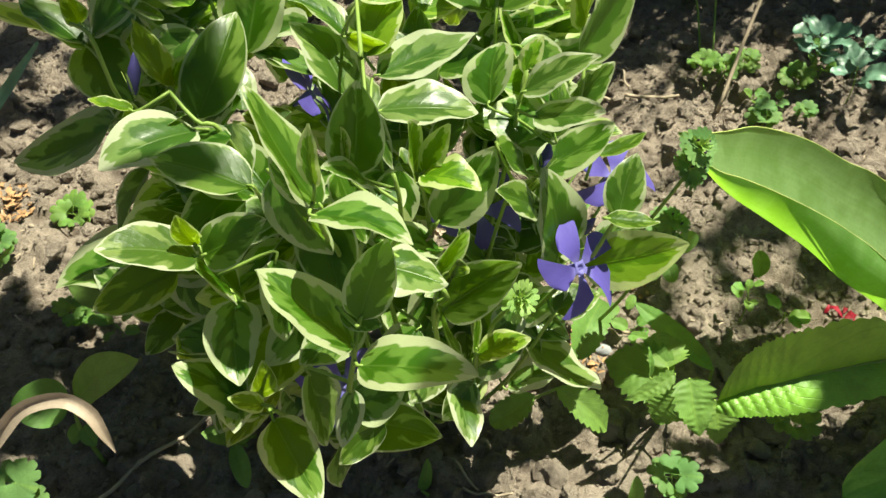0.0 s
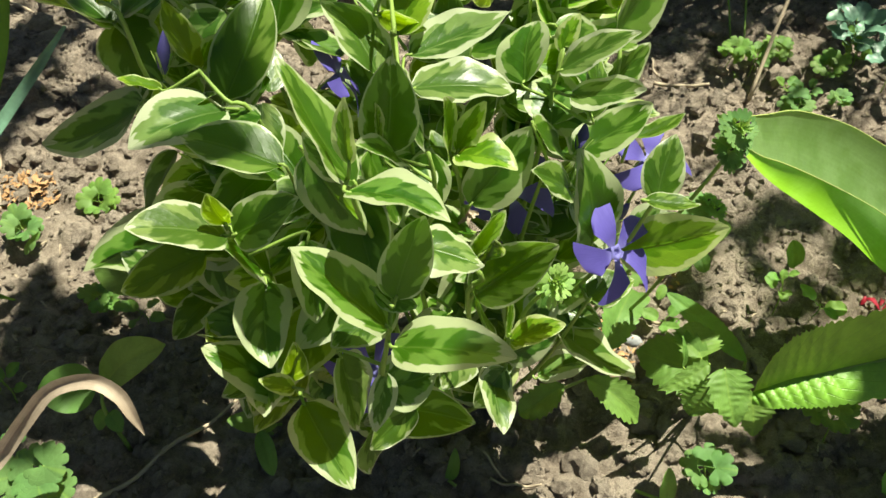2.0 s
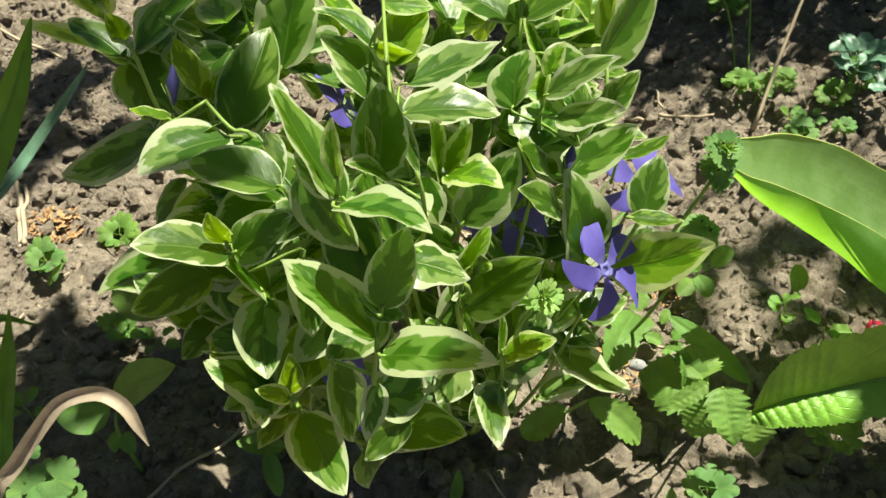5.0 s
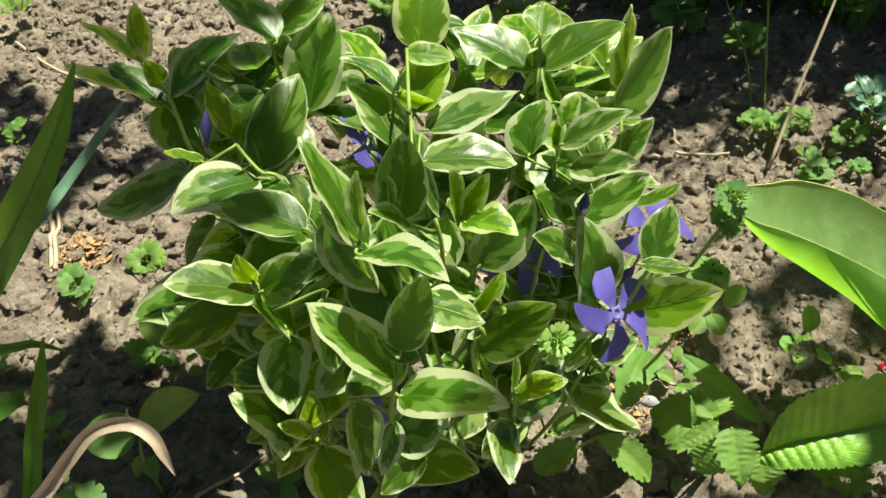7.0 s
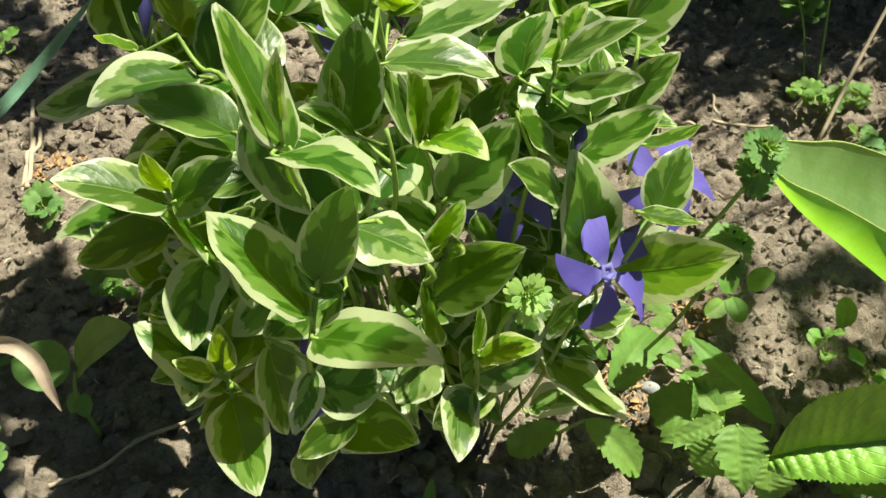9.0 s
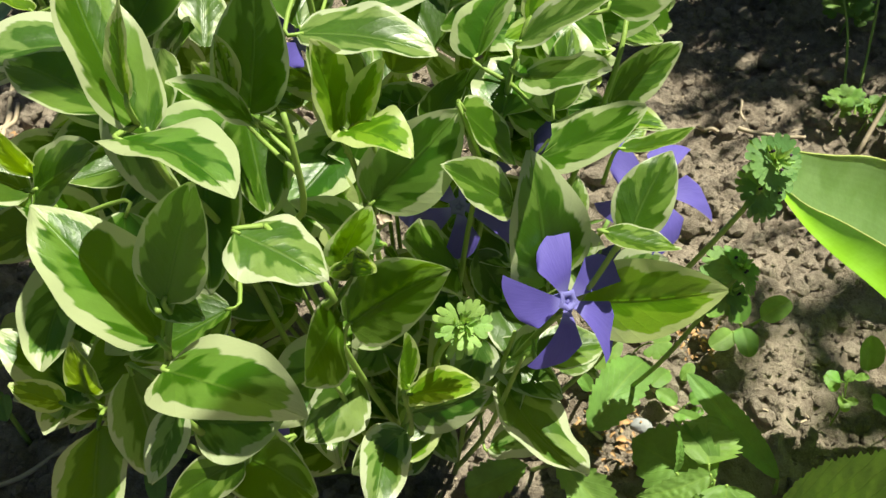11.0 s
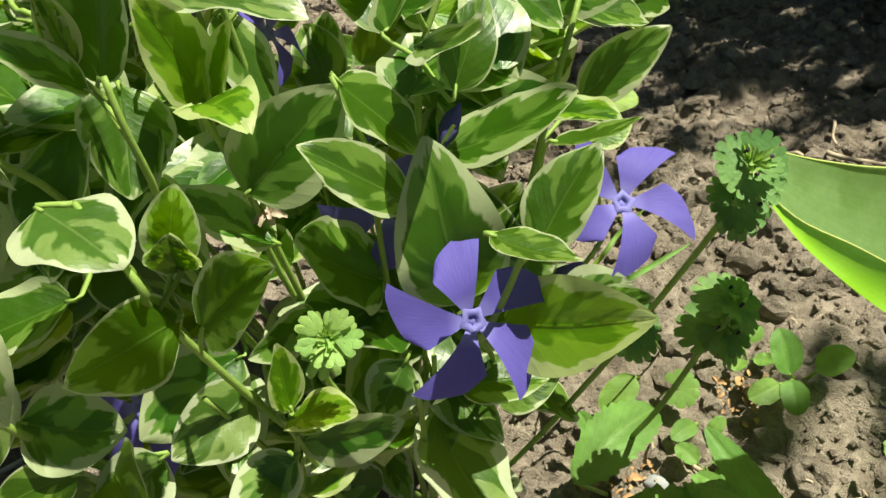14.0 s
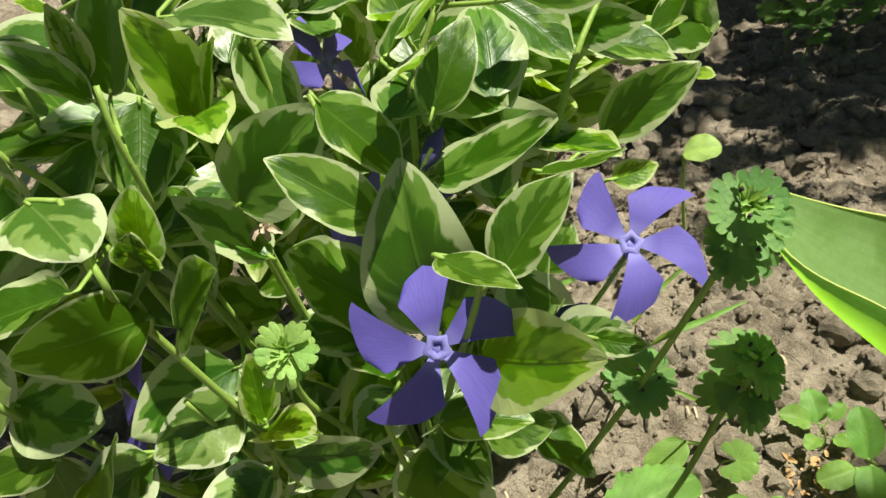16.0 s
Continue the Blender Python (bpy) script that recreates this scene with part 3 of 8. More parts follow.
leaf(M_LEAF, (-0.0849, 0.2297, 0.2148), (-0.0774, 0.1934, 0.2062), 0.0244, (0.02, -0.23, 0.97), (-0.090, 0.238, 0.214), bend=0.04, fold=0.14, hook=0.0)
leaf(M_LEAF, (-0.0765, 0.2016, 0.1697), (-0.1135, 0.2114, 0.1923), 0.0259, (0.52, 0.02, 0.85), (-0.072, 0.205, 0.166), bend=0.01, fold=0.14, hook=0.0)
leaf(M_YOUNG, (-0.0756, 0.2015, 0.1832), (-0.0668, 0.1988, 0.2167), 0.0112, (0.20, -0.97, -0.13), (-0.072, 0.202, 0.175), bend=0.05, fold=0.14, hook=0.0)
leaf(M_YOUNG, (-0.0670, 0.1874, 0.2020), (-0.0790, 0.1841, 0.2119), 0.0096, (0.63, 0.02, 0.77), (-0.072, 0.199, 0.182), bend=0.05, fold=0.14, hook=0.0)
leaf(M_LEAF, (-0.0681, 0.1935, 0.1795), (-0.0414, 0.1538, 0.1866), 0.0231, (-0.14, 0.08, 0.99), (-0.072, 0.201, 0.177), bend=0.03, fold=0.14, hook=0.0)
leaf(M_LEAF, (-0.0394, 0.1990, 0.1587), (-0.0452, 0.1930, 0.1177), 0.0244, (0.82, -0.57, -0.03), (-0.033, 0.207, 0.163), bend=-0.04, fold=0.14, hook=0.0)
leaf(M_PALE, (-0.0495, 0.1987, 0.2089), (-0.0447, 0.1864, 0.1714), 0.0261, (0.93, -0.29, 0.22), (-0.032, 0.195, 0.208), bend=0.01, fold=0.14, hook=0.0)
leaf(M_PALE, (-0.0314, 0.1927, 0.2068), (-0.0353, 0.1754, 0.1917), 0.0116, (0.34, -0.66, 0.67), (-0.032, 0.192, 0.205))
leaf(M_LEAF, (-0.0366, 0.2115, 0.1442), (0.0038, 0.1942, 0.1663), 0.0251, (-0.56, -0.34, 0.76), (-0.033, 0.216, 0.140), bend=0.06, fold=0.14, hook=0.0)
leaf(M_LEAF, (-0.0264, 0.1888, 0.2310), (0.0177, 0.1796, 0.2404), 0.0271, (-0.18, 0.12, 0.98), (-0.029, 0.194, 0.227), bend=0.10, fold=0.14, hook=0.0)
leaf(M_PALE, (-0.0419, 0.2576, 0.0991), (0.0115, 0.2646, 0.1035), 0.0378, (-0.14, 0.54, 0.83), (-0.037, 0.270, 0.107))
leaf(M_PALE, (0.0112, 0.2417, 0.1362), (0.0172, 0.2038, 0.1399), 0.0203, (0.49, 0.16, 0.86), (0.014, 0.241, 0.132), bend=0.05, fold=0.14, hook=0.0)
leaf(M_YOUNG, (0.0196, 0.2408, 0.1617), (0.0443, 0.2430, 0.1734), 0.0185, (-0.44, 0.09, 0.90), (0.018, 0.240, 0.156), bend=0.08, fold=0.14, hook=0.0)
leaf(M_LEAF, (0.0193, 0.2668, 0.1051), (0.0457, 0.2800, 0.1159), 0.0220, (-0.40, 0.06, 0.91), (0.005, 0.263, 0.100))
leaf(M_PALE, (0.0457, 0.2824, 0.1223), (0.0859, 0.2508, 0.1162), 0.0367, (0.37, 0.30, 0.88), (0.046, 0.290, 0.120), bend=-0.01, fold=0.14, hook=0.0)
leaf(M_PALE, (0.0413, 0.2860, 0.0598), (0.0747, 0.2899, 0.0746), 0.0257, (-0.41, 0.12, 0.90), (0.032, 0.304, 0.064))
leaf(M_LEAF, (-0.0253, 0.1966, 0.2495), (-0.0148, 0.2072, 0.2813), 0.0184, (0.10, -0.95, 0.29), (-0.027, 0.199, 0.241), bend=-0.01, fold=0.14, hook=0.0)
leaf(M_LEAF, (-0.0285, 0.1931, 0.2370), (-0.0626, 0.2052, 0.2652), 0.0315, (0.66, 0.11, 0.75), (-0.029, 0.195, 0.230), bend=0.03, fold=0.14, hook=0.0)
leaf(M_LEAF, (-0.0666, 0.2374, 0.2328), (-0.0618, 0.2142, 0.2083), 0.0238, (0.81, -0.33, 0.48), (-0.091, 0.235, 0.225))
leaf(M_LEAF, (-0.0335, 0.2031, 0.2466), (-0.0183, 0.1998, 0.2408), 0.0103, (0.16, -0.61, 0.78), (-0.026, 0.194, 0.248))
leaf(M_LEAF, (-0.0422, 0.2203, 0.2784), (-0.0061, 0.2082, 0.2773), 0.0292, (0.15, 0.35, 0.92), (-0.044, 0.230, 0.275), bend=0.11, fold=0.14, hook=0.0)
leaf(M_LEAF, (-0.0623, 0.2468, 0.2712), (-0.0415, 0.2355, 0.2395), 0.0240, (-0.15, -0.96, 0.24), (-0.044, 0.230, 0.271), bend=0.10, fold=0.14, hook=0.0)
leaf(M_LEAF, (-0.0416, 0.2302, 0.2728), (-0.0666, 0.2512, 0.3113), 0.0246, (0.83, -0.03, 0.55), (-0.043, 0.231, 0.266), bend=0.01, fold=0.14, hook=0.0)
leaf(M_YOUNG, (-0.0420, 0.2273, 0.2850), (-0.0428, 0.2366, 0.3063), 0.0089, (-0.27, -0.88, 0.38), (-0.044, 0.230, 0.275), bend=0.02, fold=0.14, hook=0.0)
leaf(M_LEAF, (-0.0465, 0.2361, 0.2689), (-0.0592, 0.2378, 0.2898), 0.0123, (0.11, -0.98, 0.15), (-0.043, 0.232, 0.261), bend=0.05, fold=0.14, hook=0.0)
leaf(M_LEAF, (-0.0357, 0.2684, 0.2534), (-0.0325, 0.2825, 0.2906), 0.0244, (0.09, -0.93, 0.34), (-0.015, 0.255, 0.244), bend=0.03, fold=0.14, hook=0.0)
leaf(M_LEAF, (-0.0282, 0.2587, 0.2574), (-0.0425, 0.2436, 0.2793), 0.0173, (0.64, 0.36, 0.67), (-0.015, 0.255, 0.250), bend=0.09, fold=0.14, hook=0.0)
leaf(M_PALE, (-0.0258, 0.2907, 0.2696), (0.0165, 0.2977, 0.2636), 0.0291, (0.13, 0.03, 0.99), (-0.035, 0.318, 0.276), bend=0.10, fold=0.14, hook=0.0)
leaf(M_PALE, (-0.0320, 0.3420, 0.2492), (0.0158, 0.3637, 0.2600), 0.0324, (-0.19, -0.07, 0.98), (-0.034, 0.322, 0.245), bend=-0.01, fold=0.14, hook=0.0)
leaf(M_PALE, (-0.0465, 0.3329, 0.2445), (-0.0766, 0.3632, 0.2647), 0.0359, (0.55, -0.00, 0.83), (-0.034, 0.322, 0.240), bend=0.12, fold=0.14, hook=0.0)
leaf(M_LEAF, (-0.0482, 0.3561, 0.2629), (-0.0783, 0.3662, 0.2779), 0.0245, (0.48, 0.14, 0.87), (-0.034, 0.348, 0.248))
leaf(M_LEAF, (-0.1116, 0.3950, 0.2248), (-0.1007, 0.4369, 0.2668), 0.0411, (-0.13, -0.68, 0.72), (-0.117, 0.393, 0.217), bend=0.05, fold=0.14, hook=0.0)
leaf(M_YOUNG, (-0.0791, 0.4440, 0.2239), (-0.1081, 0.4783, 0.2340), 0.0322, (0.48, 0.16, 0.86), (-0.062, 0.419, 0.210))
leaf(M_LEAF, (-0.1278, 0.4134, 0.2618), (-0.1651, 0.4284, 0.2828), 0.0317, (0.47, -0.05, 0.88), (-0.128, 0.413, 0.262))
leaf(M_LEAF, (-0.1323, 0.4273, 0.2608), (-0.1035, 0.4449, 0.2744), 0.0255, (-0.10, -0.50, 0.86), (-0.128, 0.413, 0.262))
leaf(M_YOUNG, (-0.0426, 0.4042, 0.2605), (-0.0432, 0.4371, 0.2950), 0.0342, (0.43, -0.65, 0.63), (-0.043, 0.401, 0.244), bend=0.06, fold=0.14, hook=0.0)
leaf(M_YOUNG, (-0.0439, 0.3702, 0.2786), (-0.0185, 0.3717, 0.2744), 0.0159, (0.17, -0.37, 0.91), (-0.043, 0.371, 0.280), bend=0.06, fold=0.14, hook=0.0)
leaf(M_YOUNG, (-0.0377, 0.3487, 0.2561), (-0.0240, 0.3776, 0.2760), 0.0274, (-0.20, -0.49, 0.85), (-0.035, 0.322, 0.251), bend=0.06, fold=0.14, hook=0.0)
leaf(M_YOUNG, (-0.0468, 0.3517, 0.2650), (-0.0243, 0.3506, 0.2580), 0.0130, (-0.08, -0.99, -0.09), (-0.041, 0.353, 0.280), bend=0.03, fold=0.14, hook=0.0)
leaf(M_LEAF, (0.0218, 0.4062, 0.2473), (-0.0232, 0.4143, 0.2672), 0.0328, (0.36, -0.23, 0.91), (0.025, 0.385, 0.261), bend=0.05, fold=0.14, hook=0.0)
leaf(M_YOUNG, (0.0258, 0.3885, 0.2785), (0.0282, 0.4135, 0.2846), 0.0207, (0.13, -0.25, 0.96), (0.026, 0.391, 0.268), bend=0.05, fold=0.14, hook=0.0)
leaf(M_LEAF, (0.0269, 0.3867, 0.2598), (0.0722, 0.4091, 0.2757), 0.0342, (-0.30, -0.07, 0.95), (0.025, 0.382, 0.258), bend=0.04, fold=0.14, hook=0.0)
leaf(M_LEAF, (0.0634, 0.3387, 0.2649), (0.0911, 0.3780, 0.2894), 0.0344, (0.73, -0.65, 0.21), (0.040, 0.333, 0.261), bend=0.02, fold=0.14, hook=0.0)
leaf(M_YOUNG, (0.0702, 0.3839, 0.2499), (0.0752, 0.4133, 0.2833), 0.0280, (-0.95, -0.16, 0.28), (0.069, 0.375, 0.249), bend=-0.00, fold=0.14, hook=0.0)
leaf(M_YOUNG, (0.0430, 0.4059, 0.2368), (0.0698, 0.4403, 0.2289), 0.0310, (0.01, 0.21, 0.98), (0.032, 0.387, 0.226))
leaf(M_LEAF, (0.0221, 0.3264, 0.2462), (0.0272, 0.3621, 0.2558), 0.0297, (-0.57, -0.14, 0.81), (0.035, 0.323, 0.240), bend=0.12, fold=0.14, hook=0.0)
leaf(M_YOUNG, (0.0382, 0.3327, 0.2588), (0.0459, 0.3429, 0.2725), 0.0110, (-0.34, -0.65, 0.68), (0.037, 0.329, 0.253), bend=0.05, fold=0.14, hook=0.0)
leaf(M_YOUNG, (0.0382, 0.3675, 0.2412), (0.0266, 0.3856, 0.2616), 0.0148, (0.76, -0.21, 0.62), (0.025, 0.370, 0.237))
leaf(M_PALE, (0.0374, 0.3213, 0.2570), (0.0684, 0.3146, 0.2817), 0.0188, (-0.64, -0.17, 0.75), (0.036, 0.326, 0.248), bend=0.04, fold=0.14, hook=0.0)
leaf(M_LEAF, (0.0685, 0.3742, 0.2016), (0.0932, 0.3975, 0.2208), 0.0194, (0.35, -0.79, 0.51), (0.062, 0.349, 0.198), bend=-0.00, fold=0.14, hook=0.0)
leaf(M_PALE, (0.0422, 0.3094, 0.2530), (0.0695, 0.2903, 0.2708), 0.0193, (-0.55, -0.01, 0.84), (0.035, 0.324, 0.245), bend=-0.04, fold=0.14, hook=0.0)
leaf(M_LEAF, (0.0347, 0.3101, 0.2347), (0.0359, 0.3403, 0.2410), 0.0272, (-0.01, -0.20, 0.98), (0.034, 0.320, 0.233))
leaf(M_LEAF, (0.0470, 0.3102, 0.2184), (0.0821, 0.3239, 0.2377), 0.0240, (-0.33, -0.37, 0.87), (0.032, 0.320, 0.215), bend=-0.03, fold=0.14, hook=0.0)
leaf(M_LEAF, (0.0259, 0.2920, 0.2494), (0.0423, 0.3034, 0.2211), 0.0219, (0.84, 0.13, 0.53), (0.033, 0.289, 0.232), bend=0.02, fold=0.14, hook=0.0)
leaf(M_LEAF, (0.0441, 0.2868, 0.2176), (0.0248, 0.2701, 0.2434), 0.0191, (0.83, -0.11, 0.55), (0.031, 0.292, 0.214), bend=0.06, fold=0.14, hook=0.0)
leaf(M_YOUNG, (-0.0097, 0.2777, 0.2450), (-0.0116, 0.2688, 0.2816), 0.0204, (0.98, -0.18, 0.01), (-0.007, 0.275, 0.237), bend=0.00, fold=0.14, hook=0.0)
leaf(M_YOUNG, (-0.0067, 0.2784, 0.2459), (0.0044, 0.2818, 0.2702), 0.0121, (-0.39, -0.87, 0.30), (-0.008, 0.275, 0.238), bend=0.01, fold=0.14, hook=0.0)
leaf(M_YOUNG, (-0.0071, 0.2735, 0.2481), (0.0183, 0.2622, 0.2515), 0.0217, (-0.09, 0.09, 0.99), (-0.009, 0.274, 0.245), bend=0.13, fold=0.14, hook=0.0)
leaf(M_LEAF, (-0.0008, 0.2738, 0.2193), (0.0244, 0.2955, 0.2465), 0.0293, (0.37, -0.86, 0.35), (-0.005, 0.278, 0.214), bend=0.07, fold=0.14, hook=0.0)
leaf(M_PALE, (-0.0227, 0.2282, 0.2441), (0.0057, 0.2229, 0.2373), 0.0285, (0.25, 0.12, 0.96), (-0.017, 0.233, 0.243), bend=0.06, fold=-0.12, hook=0.0)
leaf(M_LEAF, (0.0017, 0.2378, 0.2233), (0.0130, 0.2400, 0.2510), 0.0146, (0.50, -0.85, -0.14), (0.001, 0.229, 0.213), bend=-0.03, fold=0.14, hook=0.0)
leaf(M_LEAF, (0.0020, 0.2386, 0.1984), (0.0356, 0.2394, 0.2323), 0.0245, (-0.41, -0.81, 0.43), (-0.000, 0.236, 0.191), bend=0.02, fold=0.14, hook=0.0)
leaf(M_LEAF, (0.0591, 0.2877, 0.1799), (0.0473, 0.2969, 0.2330), 0.0338, (0.66, -0.70, 0.27), (0.064, 0.282, 0.170), bend=0.13, fold=0.14, hook=0.0)
leaf(M_YOUNG, (0.0719, 0.2868, 0.1755), (0.1175, 0.2787, 0.2034), 0.0294, (-0.49, -0.60, 0.63), (0.065, 0.282, 0.170), bend=0.02, fold=0.14, hook=0.0)
leaf(M_LEAF, (0.0837, 0.2858, 0.2121), (0.0926, 0.3106, 0.2308), 0.0196, (-0.04, -0.59, 0.80), (0.079, 0.282, 0.207), bend=0.01, fold=0.14, hook=0.0)
leaf(M_LEAF, (0.0755, 0.2742, 0.2239), (0.0993, 0.2739, 0.2228), 0.0153, (0.05, 0.24, 0.97), (0.082, 0.282, 0.218), bend=-0.01, fold=0.14, hook=0.0)
leaf(M_LEAF, (0.0763, 0.3200, 0.2209), (0.0997, 0.3283, 0.2287), 0.0139, (-0.36, 0.13, 0.93), (0.072, 0.318, 0.206), bend=-0.04, fold=0.14, hook=0.0)
leaf(M_PALE, (0.0462, 0.2897, 0.1281), (0.0669, 0.2854, 0.1546), 0.0237, (-0.79, 0.00, 0.62), (0.047, 0.289, 0.126))
leaf(M_LEAF, (0.0028, 0.2321, 0.2092), (0.0087, 0.1961, 0.2289), 0.0228, (0.90, 0.31, 0.31), (-0.001, 0.232, 0.202), bend=-0.02, fold=0.14, hook=0.0)
leaf(M_LEAF, (-0.0326, 0.2283, 0.2085), (-0.0550, 0.2052, 0.2041), 0.0228, (0.06, -0.24, 0.97), (-0.039, 0.248, 0.210))
leaf(M_LEAF, (-0.0371, 0.2002, 0.1850), (-0.0130, 0.2125, 0.1775), 0.0253, (0.45, -0.40, 0.80), (-0.033, 0.197, 0.186))
leaf(M_LEAF, (-0.0106, 0.2560, 0.1612), (-0.0254, 0.2202, 0.1543), 0.0292, (0.54, -0.37, 0.76), (-0.024, 0.270, 0.161), bend=0.05, fold=0.14, hook=0.0)
leaf(M_PALE, (-0.0025, 0.2472, 0.1561), (-0.0118, 0.2184, 0.1536), 0.0253, (0.73, -0.29, 0.62), (0.002, 0.247, 0.152), bend=0.04, fold=0.14, hook=0.0)
leaf(M_PALE, (-0.0190, 0.2198, 0.1493), (-0.0313, 0.1993, 0.1395), 0.0243, (0.52, -0.60, 0.60), (-0.033, 0.212, 0.149))
leaf(M_LEAF, (-0.0223, 0.1983, 0.1713), (-0.0395, 0.1798, 0.1672), 0.0152, (0.46, -0.58, 0.67), (-0.033, 0.201, 0.177))
leaf(M_PALE, (0.0180, 0.2378, 0.1419), (0.0033, 0.2194, 0.1360), 0.0184, (0.40, -0.56, 0.73), (0.018, 0.240, 0.143))
leaf(M_LEAF, (0.0180, 0.2435, 0.1438), (0.0453, 0.2623, 0.1447), 0.0218, (0.54, -0.80, 0.26), (0.016, 0.241, 0.140), bend=0.03, fold=0.14, hook=0.0)
leaf(M_YOUNG, (0.0187, 0.2429, 0.1630), (0.0175, 0.2473, 0.1883), 0.0129, (0.95, -0.30, 0.10), (0.018, 0.242, 0.155), bend=-0.00, fold=0.14, hook=0.0)
leaf(M_YOUNG, (0.0161, 0.2425, 0.1545), (0.0305, 0.2528, 0.1529), 0.0098, (0.42, -0.47, 0.77), (0.021, 0.240, 0.154))
leaf(M_LEAF, (0.0005, 0.2770, 0.1972), (-0.0281, 0.2688, 0.2184), 0.0226, (0.54, 0.21, 0.81), (-0.004, 0.281, 0.192), bend=0.01, fold=0.14, hook=0.0)
leaf(M_LEAF, (0.0597, 0.2757, 0.1517), (0.0844, 0.2915, 0.1486), 0.0198, (0.15, -0.04, 0.99), (0.056, 0.285, 0.151), bend=0.05, fold=0.14, hook=0.0)
leaf(M_LEAF, (0.0592, 0.3217, 0.1018), (0.0855, 0.3233, 0.0824), 0.0229, (0.57, 0.22, 0.79), (0.044, 0.321, 0.095))
leaf(M_LEAF, (0.0223, 0.2979, 0.1677), (0.0085, 0.2775, 0.2013), 0.0347, (0.82, 0.27, 0.50), (0.023, 0.299, 0.160), bend=-0.01, fold=0.14, hook=0.0)
leaf(M_LEAF, (-0.0444, 0.2805, 0.2435), (-0.0317, 0.2591, 0.2203), 0.0282, (0.77, -0.20, 0.61), (-0.046, 0.284, 0.234), bend=0.02, fold=0.14, hook=0.0)
leaf(M_PALE, (-0.0388, 0.3222, 0.2465), (-0.0244, 0.3182, 0.2102), 0.0244, (0.93, -0.01, 0.37), (-0.035, 0.322, 0.249), bend=0.01, fold=0.14, hook=0.0)
leaf(M_LEAF, (0.0373, 0.3622, 0.2528), (0.0652, 0.3647, 0.2330), 0.0240, (0.58, -0.23, 0.78), (0.025, 0.374, 0.242))
leaf(M_YOUNG, (-0.0377, 0.2649, 0.2599), (-0.0371, 0.2628, 0.2832), 0.0091, (0.97, -0.26, -0.05), (-0.016, 0.255, 0.258), bend=0.01, fold=0.14, hook=0.0)
leaf(M_PALE, (-0.0752, 0.3910, 0.2138), (-0.1133, 0.4071, 0.2175), 0.0271, (0.19, 0.23, 0.95), bend=0.07, fold=0.14, hook=0.0)
leaf(M_YOUNG, (0.0631, 0.3469, 0.2131), (0.0914, 0.3420, 0.2169), 0.0187, (-0.11, 0.12, 0.99), (0.064, 0.349, 0.208), bend=0.05, fold=0.14, hook=0.0)
leaf(M_YOUNG, (0.0059, 0.2362, 0.2243), (0.0092, 0.2350, 0.2387), 0.0133, (0.47, -0.87, -0.18), (0.001, 0.229, 0.215), bend=0.06, fold=0.14, hook=0.0)
leaf(M_LEAF, (0.0519, 0.3081, 0.2419), (0.0534, 0.3291, 0.2610), 0.0158, (0.54, -0.59, 0.60), (0.035, 0.322, 0.241))

# leaves deeper inside the clump
leaf(M_LEAF, (-0.1102, 0.4056, 0.2184), (-0.0961, 0.4413, 0.2096), 0.0222, (-0.23, -0.22, 0.95))
leaf(M_LEAF, (-0.0662, 0.3214, 0.1909), (-0.0737, 0.2981, 0.2185), 0.0228, (0.23, -0.75, 0.61))
leaf(M_YOUNG, (-0.1900, 0.4118, 0.2481), (-0.1923, 0.4166, 0.2178), 0.0171, (0.05, -0.52, 0.85))
leaf(M_LEAF, (-0.0207, 0.2705, 0.0999), (0.0198, 0.2547, 0.0985), 0.0263, (-0.63, -0.02, 0.78))
leaf(M_YOUNG, (-0.1248, 0.4565, 0.2238), (-0.1438, 0.4548, 0.2527), 0.0209, (0.14, -0.68, 0.72))
leaf(M_LEAF, (0.0468, 0.3231, 0.1425), (0.0555, 0.3526, 0.1691), 0.0233, (0.48, -0.09, 0.87))
leaf(M_PALE, (0.0296, 0.4039, 0.2634), (0.0253, 0.4310, 0.2459), 0.0186, (-0.27, -0.26, 0.93))
leaf(M_LEAF, (-0.1883, 0.4342, 0.1998), (-0.1854, 0.4431, 0.2338), 0.0218, (0.16, -0.61, 0.78))
leaf(M_LEAF, (-0.0527, 0.2931, 0.2224), (-0.0690, 0.2585, 0.2427), 0.0265, (0.11, -0.42, 0.90))
leaf(M_LEAF, (-0.0963, 0.3008, 0.2440), (-0.1347, 0.2966, 0.2322), 0.0251, (0.03, -0.06, 1.00))
leaf(M_LEAF, (-0.0511, 0.2802, 0.2088), (-0.0253, 0.2668, 0.1774), 0.0243, (0.25, -0.52, 0.82))
leaf(M_LEAF, (-0.1504, 0.4172, 0.2165), (-0.1201, 0.4380, 0.1945), 0.0239, (0.14, -0.67, 0.73))
leaf(M_LEAF, (-0.0421, 0.4069, 0.2330), (-0.0315, 0.4440, 0.2264), 0.0224, (0.32, -0.25, 0.92))
leaf(M_LEAF, (0.0038, 0.2826, 0.0808), (-0.0095, 0.2717, 0.1212), 0.0257, (-0.05, 0.18, 0.98))
leaf(M_LEAF, (-0.0579, 0.3129, 0.2149), (-0.0618, 0.2772, 0.2260), 0.0235, (-0.31, 0.16, 0.94))
leaf(M_LEAF, (0.0234, 0.3377, 0.1379), (0.0510, 0.3228, 0.1208), 0.0226, (0.13, -0.52, 0.84))
leaf(M_LEAF, (-0.0636, 0.2594, 0.1914), (-0.0365, 0.2606, 0.1656), 0.0234, (-0.01, -0.64, 0.77))
leaf(M_YOUNG, (-0.0875, 0.4534, 0.2107), (-0.1085, 0.4789, 0.2172), 0.0213, (0.64, -0.62, 0.46))
